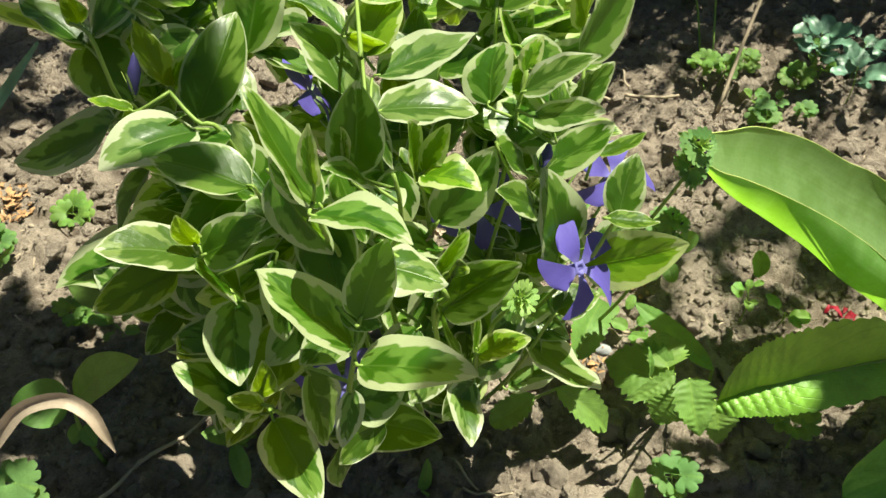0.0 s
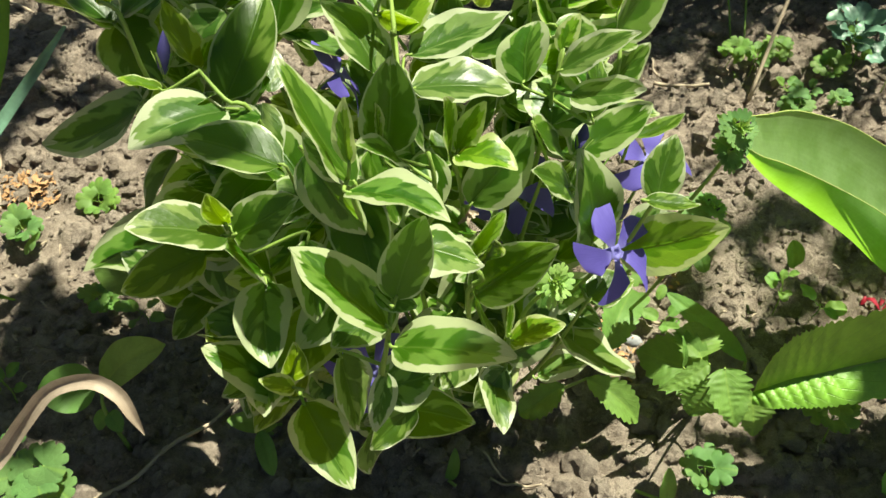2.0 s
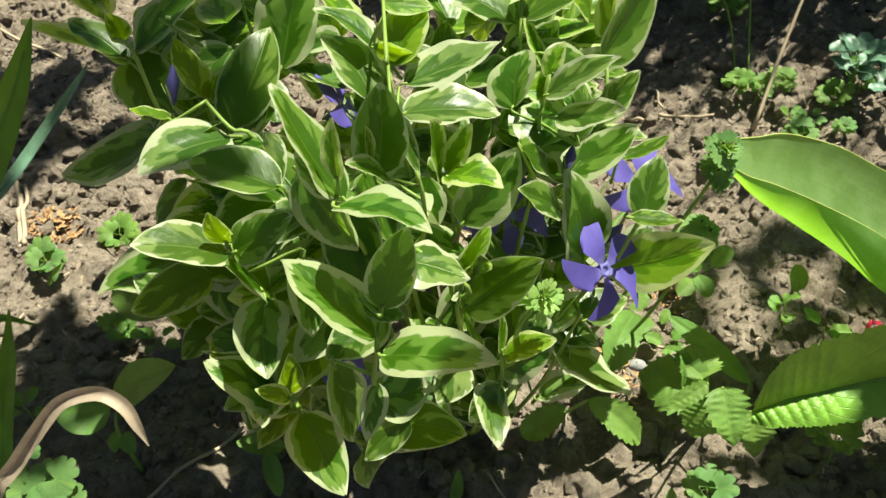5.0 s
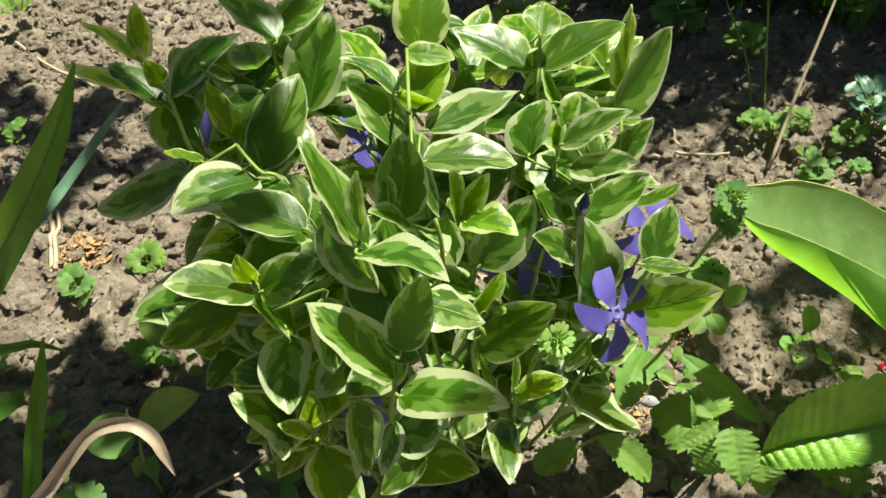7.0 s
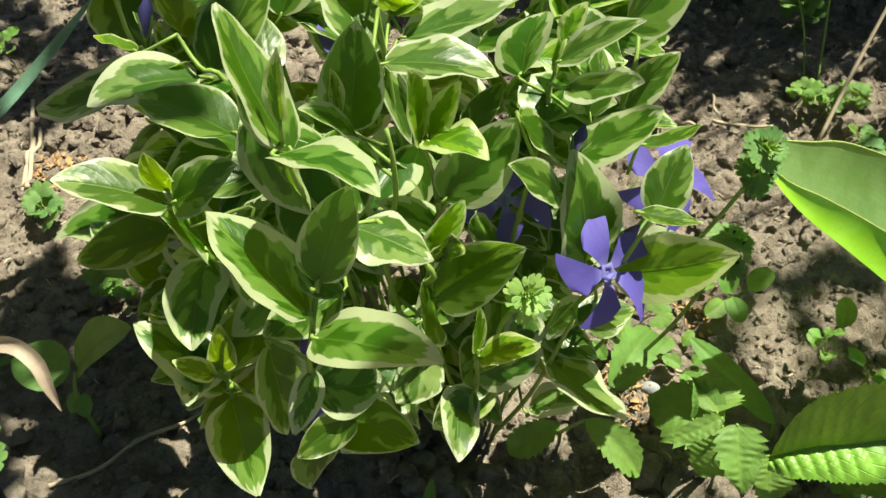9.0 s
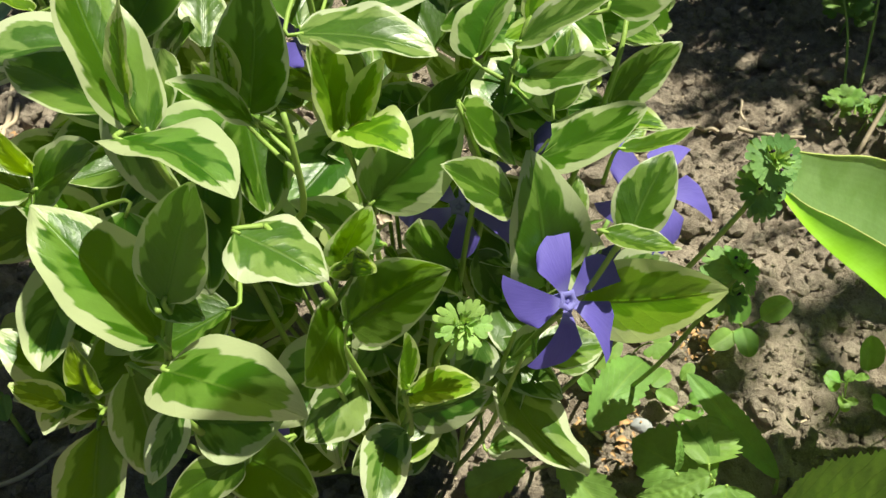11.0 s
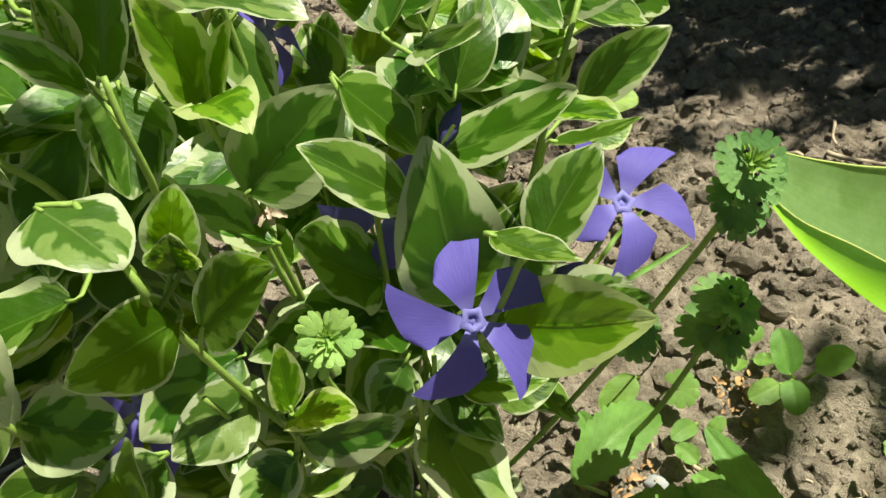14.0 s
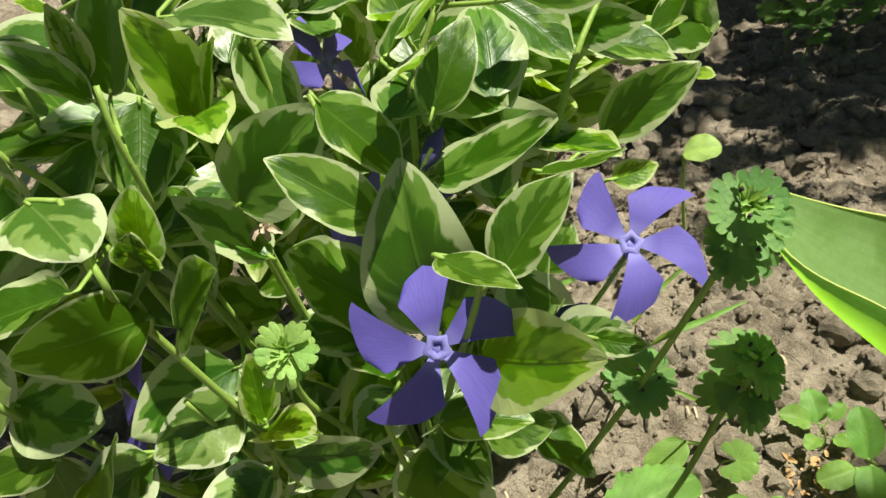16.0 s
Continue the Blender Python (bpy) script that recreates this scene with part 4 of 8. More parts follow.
leaf(M_LEAF, (-0.0349, 0.4389, 0.2372), (-0.0667, 0.4427, 0.2123), 0.0231, (0.31, -0.09, 0.95))
leaf(M_PALE, (-0.0151, 0.3675, 0.2400), (-0.0234, 0.3898, 0.2204), 0.0184, (-0.08, -0.19, 0.98))
leaf(M_YOUNG, (-0.1372, 0.4470, 0.2208), (-0.1696, 0.4608, 0.2213), 0.0209, (0.22, 0.09, 0.97))
leaf(M_LEAF, (0.0165, 0.2757, 0.0646), (-0.0124, 0.2604, 0.0828), 0.0215, (0.16, -0.64, 0.75))
leaf(M_PALE, (-0.1083, 0.3497, 0.2293), (-0.1337, 0.3549, 0.2037), 0.0201, (0.60, -0.24, 0.77))
leaf(M_PALE, (0.0145, 0.2778, 0.1269), (0.0165, 0.2411, 0.1265), 0.0228, (0.30, -0.76, 0.57))
leaf(M_LEAF, (-0.0435, 0.2915, 0.1945), (-0.0449, 0.2590, 0.2039), 0.0192, (0.15, -0.25, 0.96))
leaf(M_YOUNG, (-0.0111, 0.4457, 0.2251), (-0.0070, 0.4757, 0.2275), 0.0191, (0.02, -0.66, 0.75))
leaf(M_LEAF, (-0.0534, 0.3060, 0.1966), (-0.0842, 0.2908, 0.1962), 0.0193, (0.28, -0.46, 0.84))
leaf(M_YOUNG, (-0.0914, 0.2444, 0.1825), (-0.0945, 0.2114, 0.1678), 0.0228, (0.22, -0.54, 0.81))
leaf(M_LEAF, (-0.1456, 0.3977, 0.1984), (-0.1875, 0.4125, 0.1986), 0.0240, (-0.14, -0.29, 0.95))
leaf(M_PALE, (-0.1521, 0.2645, 0.1673), (-0.1779, 0.2814, 0.1702), 0.0175, (0.37, -0.49, 0.79))
leaf(M_LEAF, (-0.1228, 0.3929, 0.2390), (-0.1464, 0.4091, 0.2287), 0.0169, (0.39, -0.55, 0.73))
leaf(M_LEAF, (-0.1241, 0.4190, 0.2224), (-0.1479, 0.4382, 0.2189), 0.0185, (0.50, -0.34, 0.79))
leaf(M_PALE, (0.0125, 0.3006, 0.0798), (0.0244, 0.2712, 0.0913), 0.0213, (-0.11, -0.32, 0.94))
leaf(M_PALE, (-0.1263, 0.2462, 0.1393), (-0.1126, 0.2474, 0.1103), 0.0194, (0.40, 0.21, 0.89))
leaf(M_YOUNG, (-0.1225, 0.2523, 0.1527), (-0.1175, 0.2244, 0.1764), 0.0222, (0.48, -0.50, 0.72))
leaf(M_YOUNG, (0.0025, 0.2953, 0.0929), (0.0172, 0.2943, 0.1225), 0.0207, (0.34, -0.52, 0.79))
leaf(M_LEAF, (-0.1420, 0.2929, 0.1764), (-0.1504, 0.3242, 0.1754), 0.0206, (0.60, -0.40, 0.69))
leaf(M_LEAF, (-0.1462, 0.3582, 0.2108), (-0.1673, 0.3663, 0.2327), 0.0198, (0.56, -0.14, 0.82))
leaf(M_LEAF, (-0.2007, 0.4325, 0.2214), (-0.2168, 0.4576, 0.2301), 0.0192, (-0.15, -0.62, 0.77))
leaf(M_LEAF, (-0.1328, 0.4056, 0.2166), (-0.1450, 0.4267, 0.1955), 0.0176, (0.14, -0.64, 0.76))
leaf(M_LEAF, (-0.1165, 0.4293, 0.2465), (-0.1122, 0.4593, 0.2421), 0.0193, (0.37, -0.47, 0.80))
leaf(M_YOUNG, (-0.1535, 0.3943, 0.2316), (-0.1297, 0.4299, 0.2436), 0.0265, (-0.05, -0.11, 0.99))
leaf(M_LEAF, (-0.0282, 0.3217, 0.2044), (-0.0405, 0.2793, 0.1983), 0.0277, (0.23, -0.25, 0.94))
leaf(M_LEAF, (-0.1376, 0.3656, 0.2262), (-0.1633, 0.3757, 0.2122), 0.0191, (0.56, -0.02, 0.83))
leaf(M_LEAF, (-0.0526, 0.2645, 0.2367), (-0.0389, 0.2293, 0.2123), 0.0267, (-0.09, -0.25, 0.96))
leaf(M_LEAF, (-0.0402, 0.2747, 0.2089), (-0.0668, 0.2396, 0.2047), 0.0275, (0.59, -0.24, 0.78))
leaf(M_LEAF, (-0.0709, 0.2646, 0.1706), (-0.0814, 0.2246, 0.1613), 0.0256, (-0.06, -0.03, 1.00))
leaf(M_LEAF, (-0.0119, 0.3945, 0.2321), (-0.0355, 0.4117, 0.2210), 0.0189, (0.03, -0.44, 0.90))
leaf(M_PALE, (-0.1288, 0.2910, 0.2069), (-0.1420, 0.2552, 0.2134), 0.0239, (0.51, 0.03, 0.86))
leaf(M_YOUNG, (-0.0431, 0.2554, 0.2304), (-0.0345, 0.2360, 0.2064), 0.0181, (-0.24, -0.69, 0.69))
leaf(M_YOUNG, (-0.1297, 0.3804, 0.2626), (-0.1560, 0.4149, 0.2554), 0.0252, (-0.04, -0.09, 1.00))
leaf(M_YOUNG, (0.0114, 0.4683, 0.2382), (0.0530, 0.4679, 0.2363), 0.0249, (0.38, -0.42, 0.82))
leaf(M_YOUNG, (0.0133, 0.2403, 0.1148), (0.0213, 0.2739, 0.1236), 0.0194, (0.47, -0.54, 0.69))
leaf(M_LEAF, (-0.1557, 0.2894, 0.1196), (-0.1788, 0.3001, 0.1524), 0.0256, (-0.15, 0.01, 0.99))
leaf(M_LEAF, (-0.1242, 0.4438, 0.2301), (-0.1590, 0.4666, 0.2280), 0.0249, (0.20, -0.22, 0.96))
leaf(M_LEAF, (-0.1186, 0.4958, 0.2079), (-0.1403, 0.5082, 0.2353), 0.0201, (0.32, -0.25, 0.91))
leaf(M_LEAF, (-0.0552, 0.2764, 0.2378), (-0.0862, 0.2484, 0.2338), 0.0246, (-0.12, 0.20, 0.97))
leaf(M_PALE, (0.0394, 0.3010, 0.1102), (0.0542, 0.2671, 0.1180), 0.0240, (-0.33, -0.34, 0.88))
leaf(M_LEAF, (-0.0980, 0.4682, 0.2075), (-0.1232, 0.4872, 0.2124), 0.0183, (-0.17, -0.54, 0.82))
leaf(M_LEAF, (-0.1254, 0.4456, 0.2048), (-0.1309, 0.4735, 0.2319), 0.0225, (0.41, -0.50, 0.76))
leaf(M_LEAF, (0.0229, 0.3421, 0.1860), (0.0226, 0.3727, 0.1983), 0.0180, (0.18, -0.44, 0.88))
leaf(M_YOUNG, (0.0511, 0.3677, 0.2045), (0.0575, 0.3523, 0.2327), 0.0207, (0.07, -0.07, 0.99))
leaf(M_LEAF, (-0.0800, 0.2241, 0.1691), (-0.1046, 0.1974, 0.1754), 0.0211, (0.42, 0.09, 0.90))
leaf(M_PALE, (-0.0023, 0.4269, 0.2490), (0.0349, 0.4351, 0.2473), 0.0223, (0.08, -0.84, 0.54))
leaf(M_LEAF, (-0.1789, 0.3648, 0.1888), (-0.1885, 0.4052, 0.1923), 0.0253, (0.18, -0.71, 0.68))
leaf(M_PALE, (0.0380, 0.2960, 0.1272), (0.0713, 0.2804, 0.1210), 0.0203, (0.69, -0.57, 0.44))
leaf(M_YOUNG, (-0.1311, 0.4048, 0.2383), (-0.1603, 0.4156, 0.2390), 0.0194, (0.01, -0.18, 0.98))
leaf(M_LEAF, (0.0194, 0.4713, 0.2409), (0.0350, 0.4605, 0.2093), 0.0219, (0.10, 0.08, 0.99))
leaf(M_LEAF, (-0.0851, 0.4857, 0.2155), (-0.1062, 0.5110, 0.2141), 0.0205, (0.31, -0.75, 0.59))
leaf(M_YOUNG, (-0.0214, 0.4262, 0.2308), (0.0044, 0.4534, 0.2239), 0.0244, (0.24, -0.17, 0.96))
leaf(M_PALE, (-0.1396, 0.3453, 0.2162), (-0.1680, 0.3496, 0.2059), 0.0171, (0.20, -0.46, 0.86))
leaf(M_LEAF, (0.0346, 0.3798, 0.2056), (0.0528, 0.4207, 0.1955), 0.0277, (0.64, -0.59, 0.49))
leaf(M_LEAF, (-0.1552, 0.3279, 0.1979), (-0.1739, 0.3041, 0.1674), 0.0256, (-0.27, 0.07, 0.96))
leaf(M_YOUNG, (0.0664, 0.4330, 0.2352), (0.0485, 0.4152, 0.2648), 0.0224, (0.32, -0.57, 0.76))
leaf(M_YOUNG, (-0.0333, 0.3911, 0.1919), (-0.0184, 0.4202, 0.2114), 0.0236, (0.11, -0.54, 0.83))
leaf(M_LEAF, (0.0219, 0.3881, 0.2255), (0.0431, 0.4087, 0.2453), 0.0193, (-0.32, -0.70, 0.63))
leaf(M_LEAF, (0.0483, 0.3250, 0.1245), (0.0750, 0.3233, 0.1513), 0.0240, (0.59, -0.13, 0.80))
leaf(M_YOUNG, (-0.0052, 0.2764, 0.0789), (-0.0113, 0.2982, 0.1039), 0.0208, (-0.00, 0.01, 1.00))
leaf(M_LEAF, (-0.0161, 0.3295, 0.1922), (-0.0312, 0.3081, 0.2072), 0.0186, (-0.01, -0.45, 0.89))
leaf(M_PALE, (-0.1300, 0.3784, 0.2476), (-0.1588, 0.3563, 0.2296), 0.0255, (0.60, -0.04, 0.80))
leaf(M_PALE, (-0.0484, 0.2397, 0.2031), (-0.0721, 0.2116, 0.1930), 0.0231, (-0.17, -0.80, 0.58))
leaf(M_LEAF, (-0.1238, 0.4542, 0.2193), (-0.1218, 0.4861, 0.2120), 0.0190, (-0.15, -0.12, 0.98))
leaf(M_LEAF, (0.0218, 0.3019, 0.1483), (-0.0078, 0.2752, 0.1621), 0.0245, (0.35, -0.10, 0.93))
leaf(M_LEAF, (-0.0752, 0.3070, 0.2012), (-0.1045, 0.3107, 0.1813), 0.0226, (0.12, -0.55, 0.83))
leaf(M_YOUNG, (0.0486, 0.4093, 0.2177), (0.0601, 0.4422, 0.2263), 0.0198, (0.28, -0.75, 0.59))
leaf(M_LEAF, (-0.0877, 0.2728, 0.1354), (-0.0976, 0.2576, 0.1632), 0.0193, (0.39, -0.30, 0.87))
leaf(M_YOUNG, (0.0082, 0.4749, 0.2128), (0.0278, 0.4891, 0.2392), 0.0218, (0.33, -0.37, 0.87))
leaf(M_YOUNG, (0.0234, 0.3305, 0.1496), (0.0375, 0.3080, 0.1236), 0.0204, (0.16, -0.70, 0.69))
leaf(M_LEAF, (-0.0848, 0.2753, 0.1497), (-0.0940, 0.2495, 0.1372), 0.0179, (-0.34, -0.58, 0.74))
leaf(M_LEAF, (-0.0612, 0.2472, 0.1286), (-0.0958, 0.2510, 0.1308), 0.0204, (0.31, -0.22, 0.92))
leaf(M_YOUNG, (-0.0644, 0.2654, 0.2166), (-0.0537, 0.2948, 0.2172), 0.0176, (-0.12, -0.26, 0.96))
leaf(M_YOUNG, (-0.0377, 0.2649, 0.2599), (-0.0371, 0.2628, 0.2832), 0.0091, (0.97, -0.26, -0.05), (-0.016, 0.255, 0.258), bend=0.01, fold=0.14, hook=0.0)
leaf(M_LEAF, (-0.0752, 0.3910, 0.2138), (-0.1133, 0.4071, 0.2175), 0.0271, (0.19, 0.23, 0.95), bend=0.07, fold=0.14, hook=0.0)
leaf(M_LEAF, (0.0631, 0.3469, 0.2131), (0.0914, 0.3420, 0.2169), 0.0187, (-0.11, 0.12, 0.99), (0.064, 0.349, 0.208), bend=0.05, fold=0.14, hook=0.0)
leaf(M_PALE, (-0.1414, 0.3912, 0.1997), (-0.1743, 0.3858, 0.1820), 0.0219, (-0.01, -0.26, 0.97))
leaf(M_LEAF, (0.0389, 0.3934, 0.2388), (0.0137, 0.3996, 0.2034), 0.0276, (-0.25, 0.10, 0.96))
leaf(M_LEAF, (0.0059, 0.2362, 0.2243), (0.0092, 0.2350, 0.2387), 0.0133, (0.47, -0.87, -0.18), (0.001, 0.229, 0.215), bend=0.06, fold=0.14, hook=0.0)
leaf(M_PALE, (-0.1225, 0.2614, 0.1040), (-0.1333, 0.2453, 0.1356), 0.0207, (0.47, -0.49, 0.73))
leaf(M_YOUNG, (0.0063, 0.3536, 0.2041), (0.0136, 0.3901, 0.1961), 0.0222, (-0.22, -0.83, 0.51))
leaf(M_YOUNG, (-0.1287, 0.2699, 0.1846), (-0.1652, 0.2500, 0.1775), 0.0265, (0.23, -0.26, 0.94))
leaf(M_LEAF, (-0.1639, 0.4097, 0.2357), (-0.2038, 0.4218, 0.2367), 0.0254, (0.17, 0.00, 0.98))
leaf(M_LEAF, (-0.0389, 0.2643, 0.1076), (-0.0417, 0.2343, 0.1032), 0.0166, (0.36, -0.05, 0.93), (-0.038, 0.274, 0.101))
leaf(M_PALE, (-0.0785, 0.4108, 0.2346), (-0.1102, 0.4202, 0.2163), 0.0225, (-0.10, -0.24, 0.97))
leaf(M_LEAF, (-0.0790, 0.2845, 0.2117), (-0.1105, 0.2860, 0.2101), 0.0198, (0.13, -0.27, 0.95))
leaf(M_PALE, (0.0220, 0.4102, 0.2356), (0.0328, 0.4387, 0.2569), 0.0205, (-0.54, -0.52, 0.66))
leaf(M_LEAF, (0.0273, 0.3876, 0.2213), (0.0320, 0.4161, 0.2293), 0.0171, (-0.10, -0.88, 0.47))
leaf(M_LEAF, (-0.0033, 0.3739, 0.2294), (0.0302, 0.3719, 0.2405), 0.0226, (0.23, -0.15, 0.96))
leaf(M_LEAF, (-0.0159, 0.2539, 0.0892), (-0.0552, 0.2311, 0.0942), 0.0247, (0.22, 0.05, 0.97))
leaf(M_LEAF, (-0.1463, 0.3703, 0.1903), (-0.1342, 0.3753, 0.2253), 0.0231, (-0.19, -0.45, 0.87))
leaf(M_LEAF, (-0.1715, 0.3930, 0.1746), (-0.1704, 0.4039, 0.2042), 0.0199, (0.26, -0.40, 0.88))
leaf(M_PALE, (0.0198, 0.4554, 0.2246), (0.0324, 0.4846, 0.2119), 0.0198, (0.14, -0.52, 0.84))
leaf(M_LEAF, (0.0578, 0.3293, 0.2372), (0.0372, 0.3558, 0.2533), 0.0229, (0.31, 0.05, 0.95))
leaf(M_PALE, (0.0575, 0.4352, 0.2202), (0.0605, 0.4696, 0.2054), 0.0218, (0.42, 0.11, 0.90))
leaf(M_LEAF, (0.0308, 0.3585, 0.2093), (0.0429, 0.3946, 0.1975), 0.0218, (0.29, -0.58, 0.76))
leaf(M_LEAF, (-0.1221, 0.4432, 0.2353), (-0.1520, 0.4118, 0.2360), 0.0275, (0.25, -0.34, 0.91))
leaf(M_LEAF, (-0.1401, 0.2848, 0.1326), (-0.1584, 0.2604, 0.1238), 0.0196, (0.37, -0.15, 0.92))
leaf(M_LEAF, (0.0457, 0.4544, 0.2284), (0.0677, 0.4797, 0.2182), 0.0201, (0.12, 0.13, 0.98))
leaf(M_PALE, (0.0469, 0.4644, 0.2335), (0.0467, 0.4920, 0.2038), 0.0241, (-0.04, -0.67, 0.74))
leaf(M_YOUNG, (-0.0701, 0.2611, 0.1900), (-0.1073, 0.2393, 0.2027), 0.0244, (0.17, -0.75, 0.64))
leaf(M_YOUNG, (-0.0637, 0.2964, 0.1720), (-0.0806, 0.2711, 0.1891), 0.0204, (0.37, -0.57, 0.74))
leaf(M_PALE, (-0.1015, 0.3213, 0.2351), (-0.0991, 0.2927, 0.2102), 0.0218, (0.31, -0.78, 0.54))
leaf(M_PALE, (-0.0519, 0.2632, 0.1146), (-0.0514, 0.2322, 0.1034), 0.0206, (0.69, -0.30, 0.66))
leaf(M_LEAF, (-0.0194, 0.2937, 0.1186), (-0.0203, 0.2704, 0.0980), 0.0179, (0.12, -0.32, 0.94))
leaf(M_LEAF, (-0.0879, 0.2245, 0.1628), (-0.0919, 0.1939, 0.1662), 0.0188, (0.12, -0.48, 0.87))
leaf(M_LEAF, (-0.0886, 0.2837, 0.2396), (-0.0885, 0.2806, 0.2082), 0.0189, (-0.10, -0.10, 0.99))
leaf(M_PALE, (0.0531, 0.3330, 0.1654), (0.0796, 0.3180, 0.1378), 0.0255, (0.29, -0.47, 0.84))
leaf(M_PALE, (-0.1120, 0.4374, 0.2099), (-0.1335, 0.4519, 0.1945), 0.0167, (-0.42, 0.43, 0.80))
leaf(M_LEAF, (0.0104, 0.3587, 0.1944), (0.0482, 0.3531, 0.1852), 0.0220, (-0.00, -0.43, 0.90))
leaf(M_LEAF, (-0.1244, 0.3003, 0.2500), (-0.1320, 0.3271, 0.2361), 0.0185, (-0.05, -0.13, 0.99))
leaf(M_YOUNG, (0.0534, 0.4230, 0.2143), (0.0559, 0.4626, 0.2148), 0.0216, (0.44, -0.61, 0.66))
leaf(M_LEAF, (-0.0175, 0.4296, 0.2616), (-0.0475, 0.4233, 0.2639), 0.0182, (-0.10, 0.03, 0.99))
leaf(M_LEAF, (-0.0894, 0.2851, 0.2301), (-0.1143, 0.2561, 0.2194), 0.0249, (0.16, -0.63, 0.76))
leaf(M_LEAF, (-0.0787, 0.2842, 0.1910), (-0.1029, 0.2472, 0.2016), 0.0264, (-0.56, 0.02, 0.83))
leaf(M_PALE, (-0.1516, 0.3701, 0.2214), (-0.1853, 0.3689, 0.2099), 0.0195, (0.02, -0.34, 0.94))
leaf(M_PALE, (-0.1090, 0.3613, 0.2114), (-0.1218, 0.3919, 0.2253), 0.0220, (0.57, -0.67, 0.47))
leaf(M_LEAF, (-0.0463, 0.2615, 0.2052), (-0.0556, 0.2310, 0.2050), 0.0182, (-0.00, -0.56, 0.83))
leaf(M_PALE, (-0.0455, 0.4062, 0.2233), (-0.0275, 0.4381, 0.2268), 0.0204, (0.66, 0.05, 0.75))
leaf(M_LEAF, (-0.1372, 0.4508, 0.2170), (-0.1379, 0.4246, 0.2475), 0.0235, (-0.06, -0.13, 0.99))
leaf(M_PALE, (-0.0097, 0.4432, 0.2146), (-0.0130, 0.4671, 0.2439), 0.0210, (-0.18, -0.55, 0.82))
leaf(M_PALE, (-0.0935, 0.2467, 0.1366), (-0.1127, 0.2329, 0.1644), 0.0202, (0.02, -0.60, 0.80))
leaf(M_YOUNG, (0.0028, 0.3865, 0.2246), (-0.0194, 0.4048, 0.2050), 0.0190, (0.41, -0.42, 0.81))
leaf(M_LEAF, (-0.0516, 0.2949, 0.1965), (-0.0944, 0.3059, 0.1904), 0.0268, (0.16, -0.29, 0.94))
leaf(M_YOUNG, (0.0224, 0.2925, 0.1507), (0.0221, 0.2639, 0.1221), 0.0220, (0.46, -0.20, 0.87), (0.022, 0.300, 0.150))
leaf(M_LEAF, (-0.1360, 0.3120, 0.1991), (-0.1444, 0.2922, 0.1675), 0.0212, (0.46, -0.62, 0.64))
leaf(M_LEAF, (-0.0580, 0.3028, 0.2175), (-0.0598, 0.2729, 0.2136), 0.0174, (0.18, -0.48, 0.86))
leaf(M_LEAF, (0.0422, 0.4305, 0.2056), (0.0795, 0.4253, 0.2284), 0.0259, (0.46, -0.76, 0.45))
leaf(M_YOUNG, (-0.1071, 0.4197, 0.2154), (-0.1466, 0.4194, 0.2313), 0.0252, (0.20, -0.30, 0.93))
leaf(M_LEAF, (0.0035, 0.2963, 0.0690), (0.0270, 0.2776, 0.0541), 0.0191, (0.18, -0.44, 0.88), (-0.004, 0.302, 0.065))
leaf(M_LEAF, (-0.0209, 0.3177, 0.2096), (-0.0326, 0.2967, 0.1777), 0.0255, (0.37, -0.37, 0.86))
leaf(M_YOUNG, (-0.1042, 0.2778, 0.1832), (-0.1078, 0.3069, 0.2141), 0.0234, (0.21, -0.55, 0.81))
leaf(M_YOUNG, (0.0547, 0.4445, 0.2221), (0.0821, 0.4722, 0.2382), 0.0240, (-0.00, -0.13, 0.99))
leaf(M_LEAF, (-0.1266, 0.4462, 0.2268), (-0.1392, 0.4454, 0.2560), 0.0173, (0.36, -0.44, 0.82))
leaf(M_PALE, (-0.1704, 0.4345, 0.2259), (-0.1971, 0.4502, 0.2097), 0.0192, (-0.54, -0.35, 0.77))
leaf(M_LEAF, (0.0468, 0.3574, 0.1356), (0.0499, 0.3242, 0.1666), 0.0275, (0.27, -0.72, 0.64))
leaf(M_YOUNG, (0.0830, 0.4179, 0.2046), (0.0647, 0.4507, 0.1901), 0.0222, (0.48, -0.48, 0.73))
leaf(M_LEAF, (-0.0853, 0.2215, 0.1692), (-0.1255, 0.2308, 0.1725), 0.0229, (0.78, 0.54, 0.31))
leaf(M_YOUNG, (-0.0322, 0.3052, 0.2005), (-0.0163, 0.2794, 0.1789), 0.0217, (0.02, -0.76, 0.65))
leaf(M_YOUNG, (-0.1501, 0.3806, 0.2293), (-0.1816, 0.3767, 0.2441), 0.0191, (0.69, -0.59, 0.42))
leaf(M_LEAF, (-0.0366, 0.3977, 0.2128), (-0.0045, 0.4167, 0.2108), 0.0202, (0.52, -0.63, 0.58))
leaf(M_LEAF, (-0.0832, 0.2439, 0.1665), (-0.1251, 0.2379, 0.1736), 0.0257, (0.81, -0.18, 0.56))
leaf(M_LEAF, (0.0517, 0.3337, 0.1976), (0.0374, 0.3435, 0.2268), 0.0204, (0.38, -0.16, 0.91))
leaf(M_LEAF, (-0.1083, 0.4514, 0.1960), (-0.1207, 0.4753, 0.2228), 0.0220, (0.06, -0.09, 0.99))
leaf(M_LEAF, (-0.1344, 0.4196, 0.2526), (-0.1284, 0.4488, 0.2384), 0.0202, (0.15, -0.84, 0.53))
leaf(M_LEAF, (-0.0414, 0.2975, 0.1935), (-0.0372, 0.2570, 0.2048), 0.0260, (0.51, -0.21, 0.83))
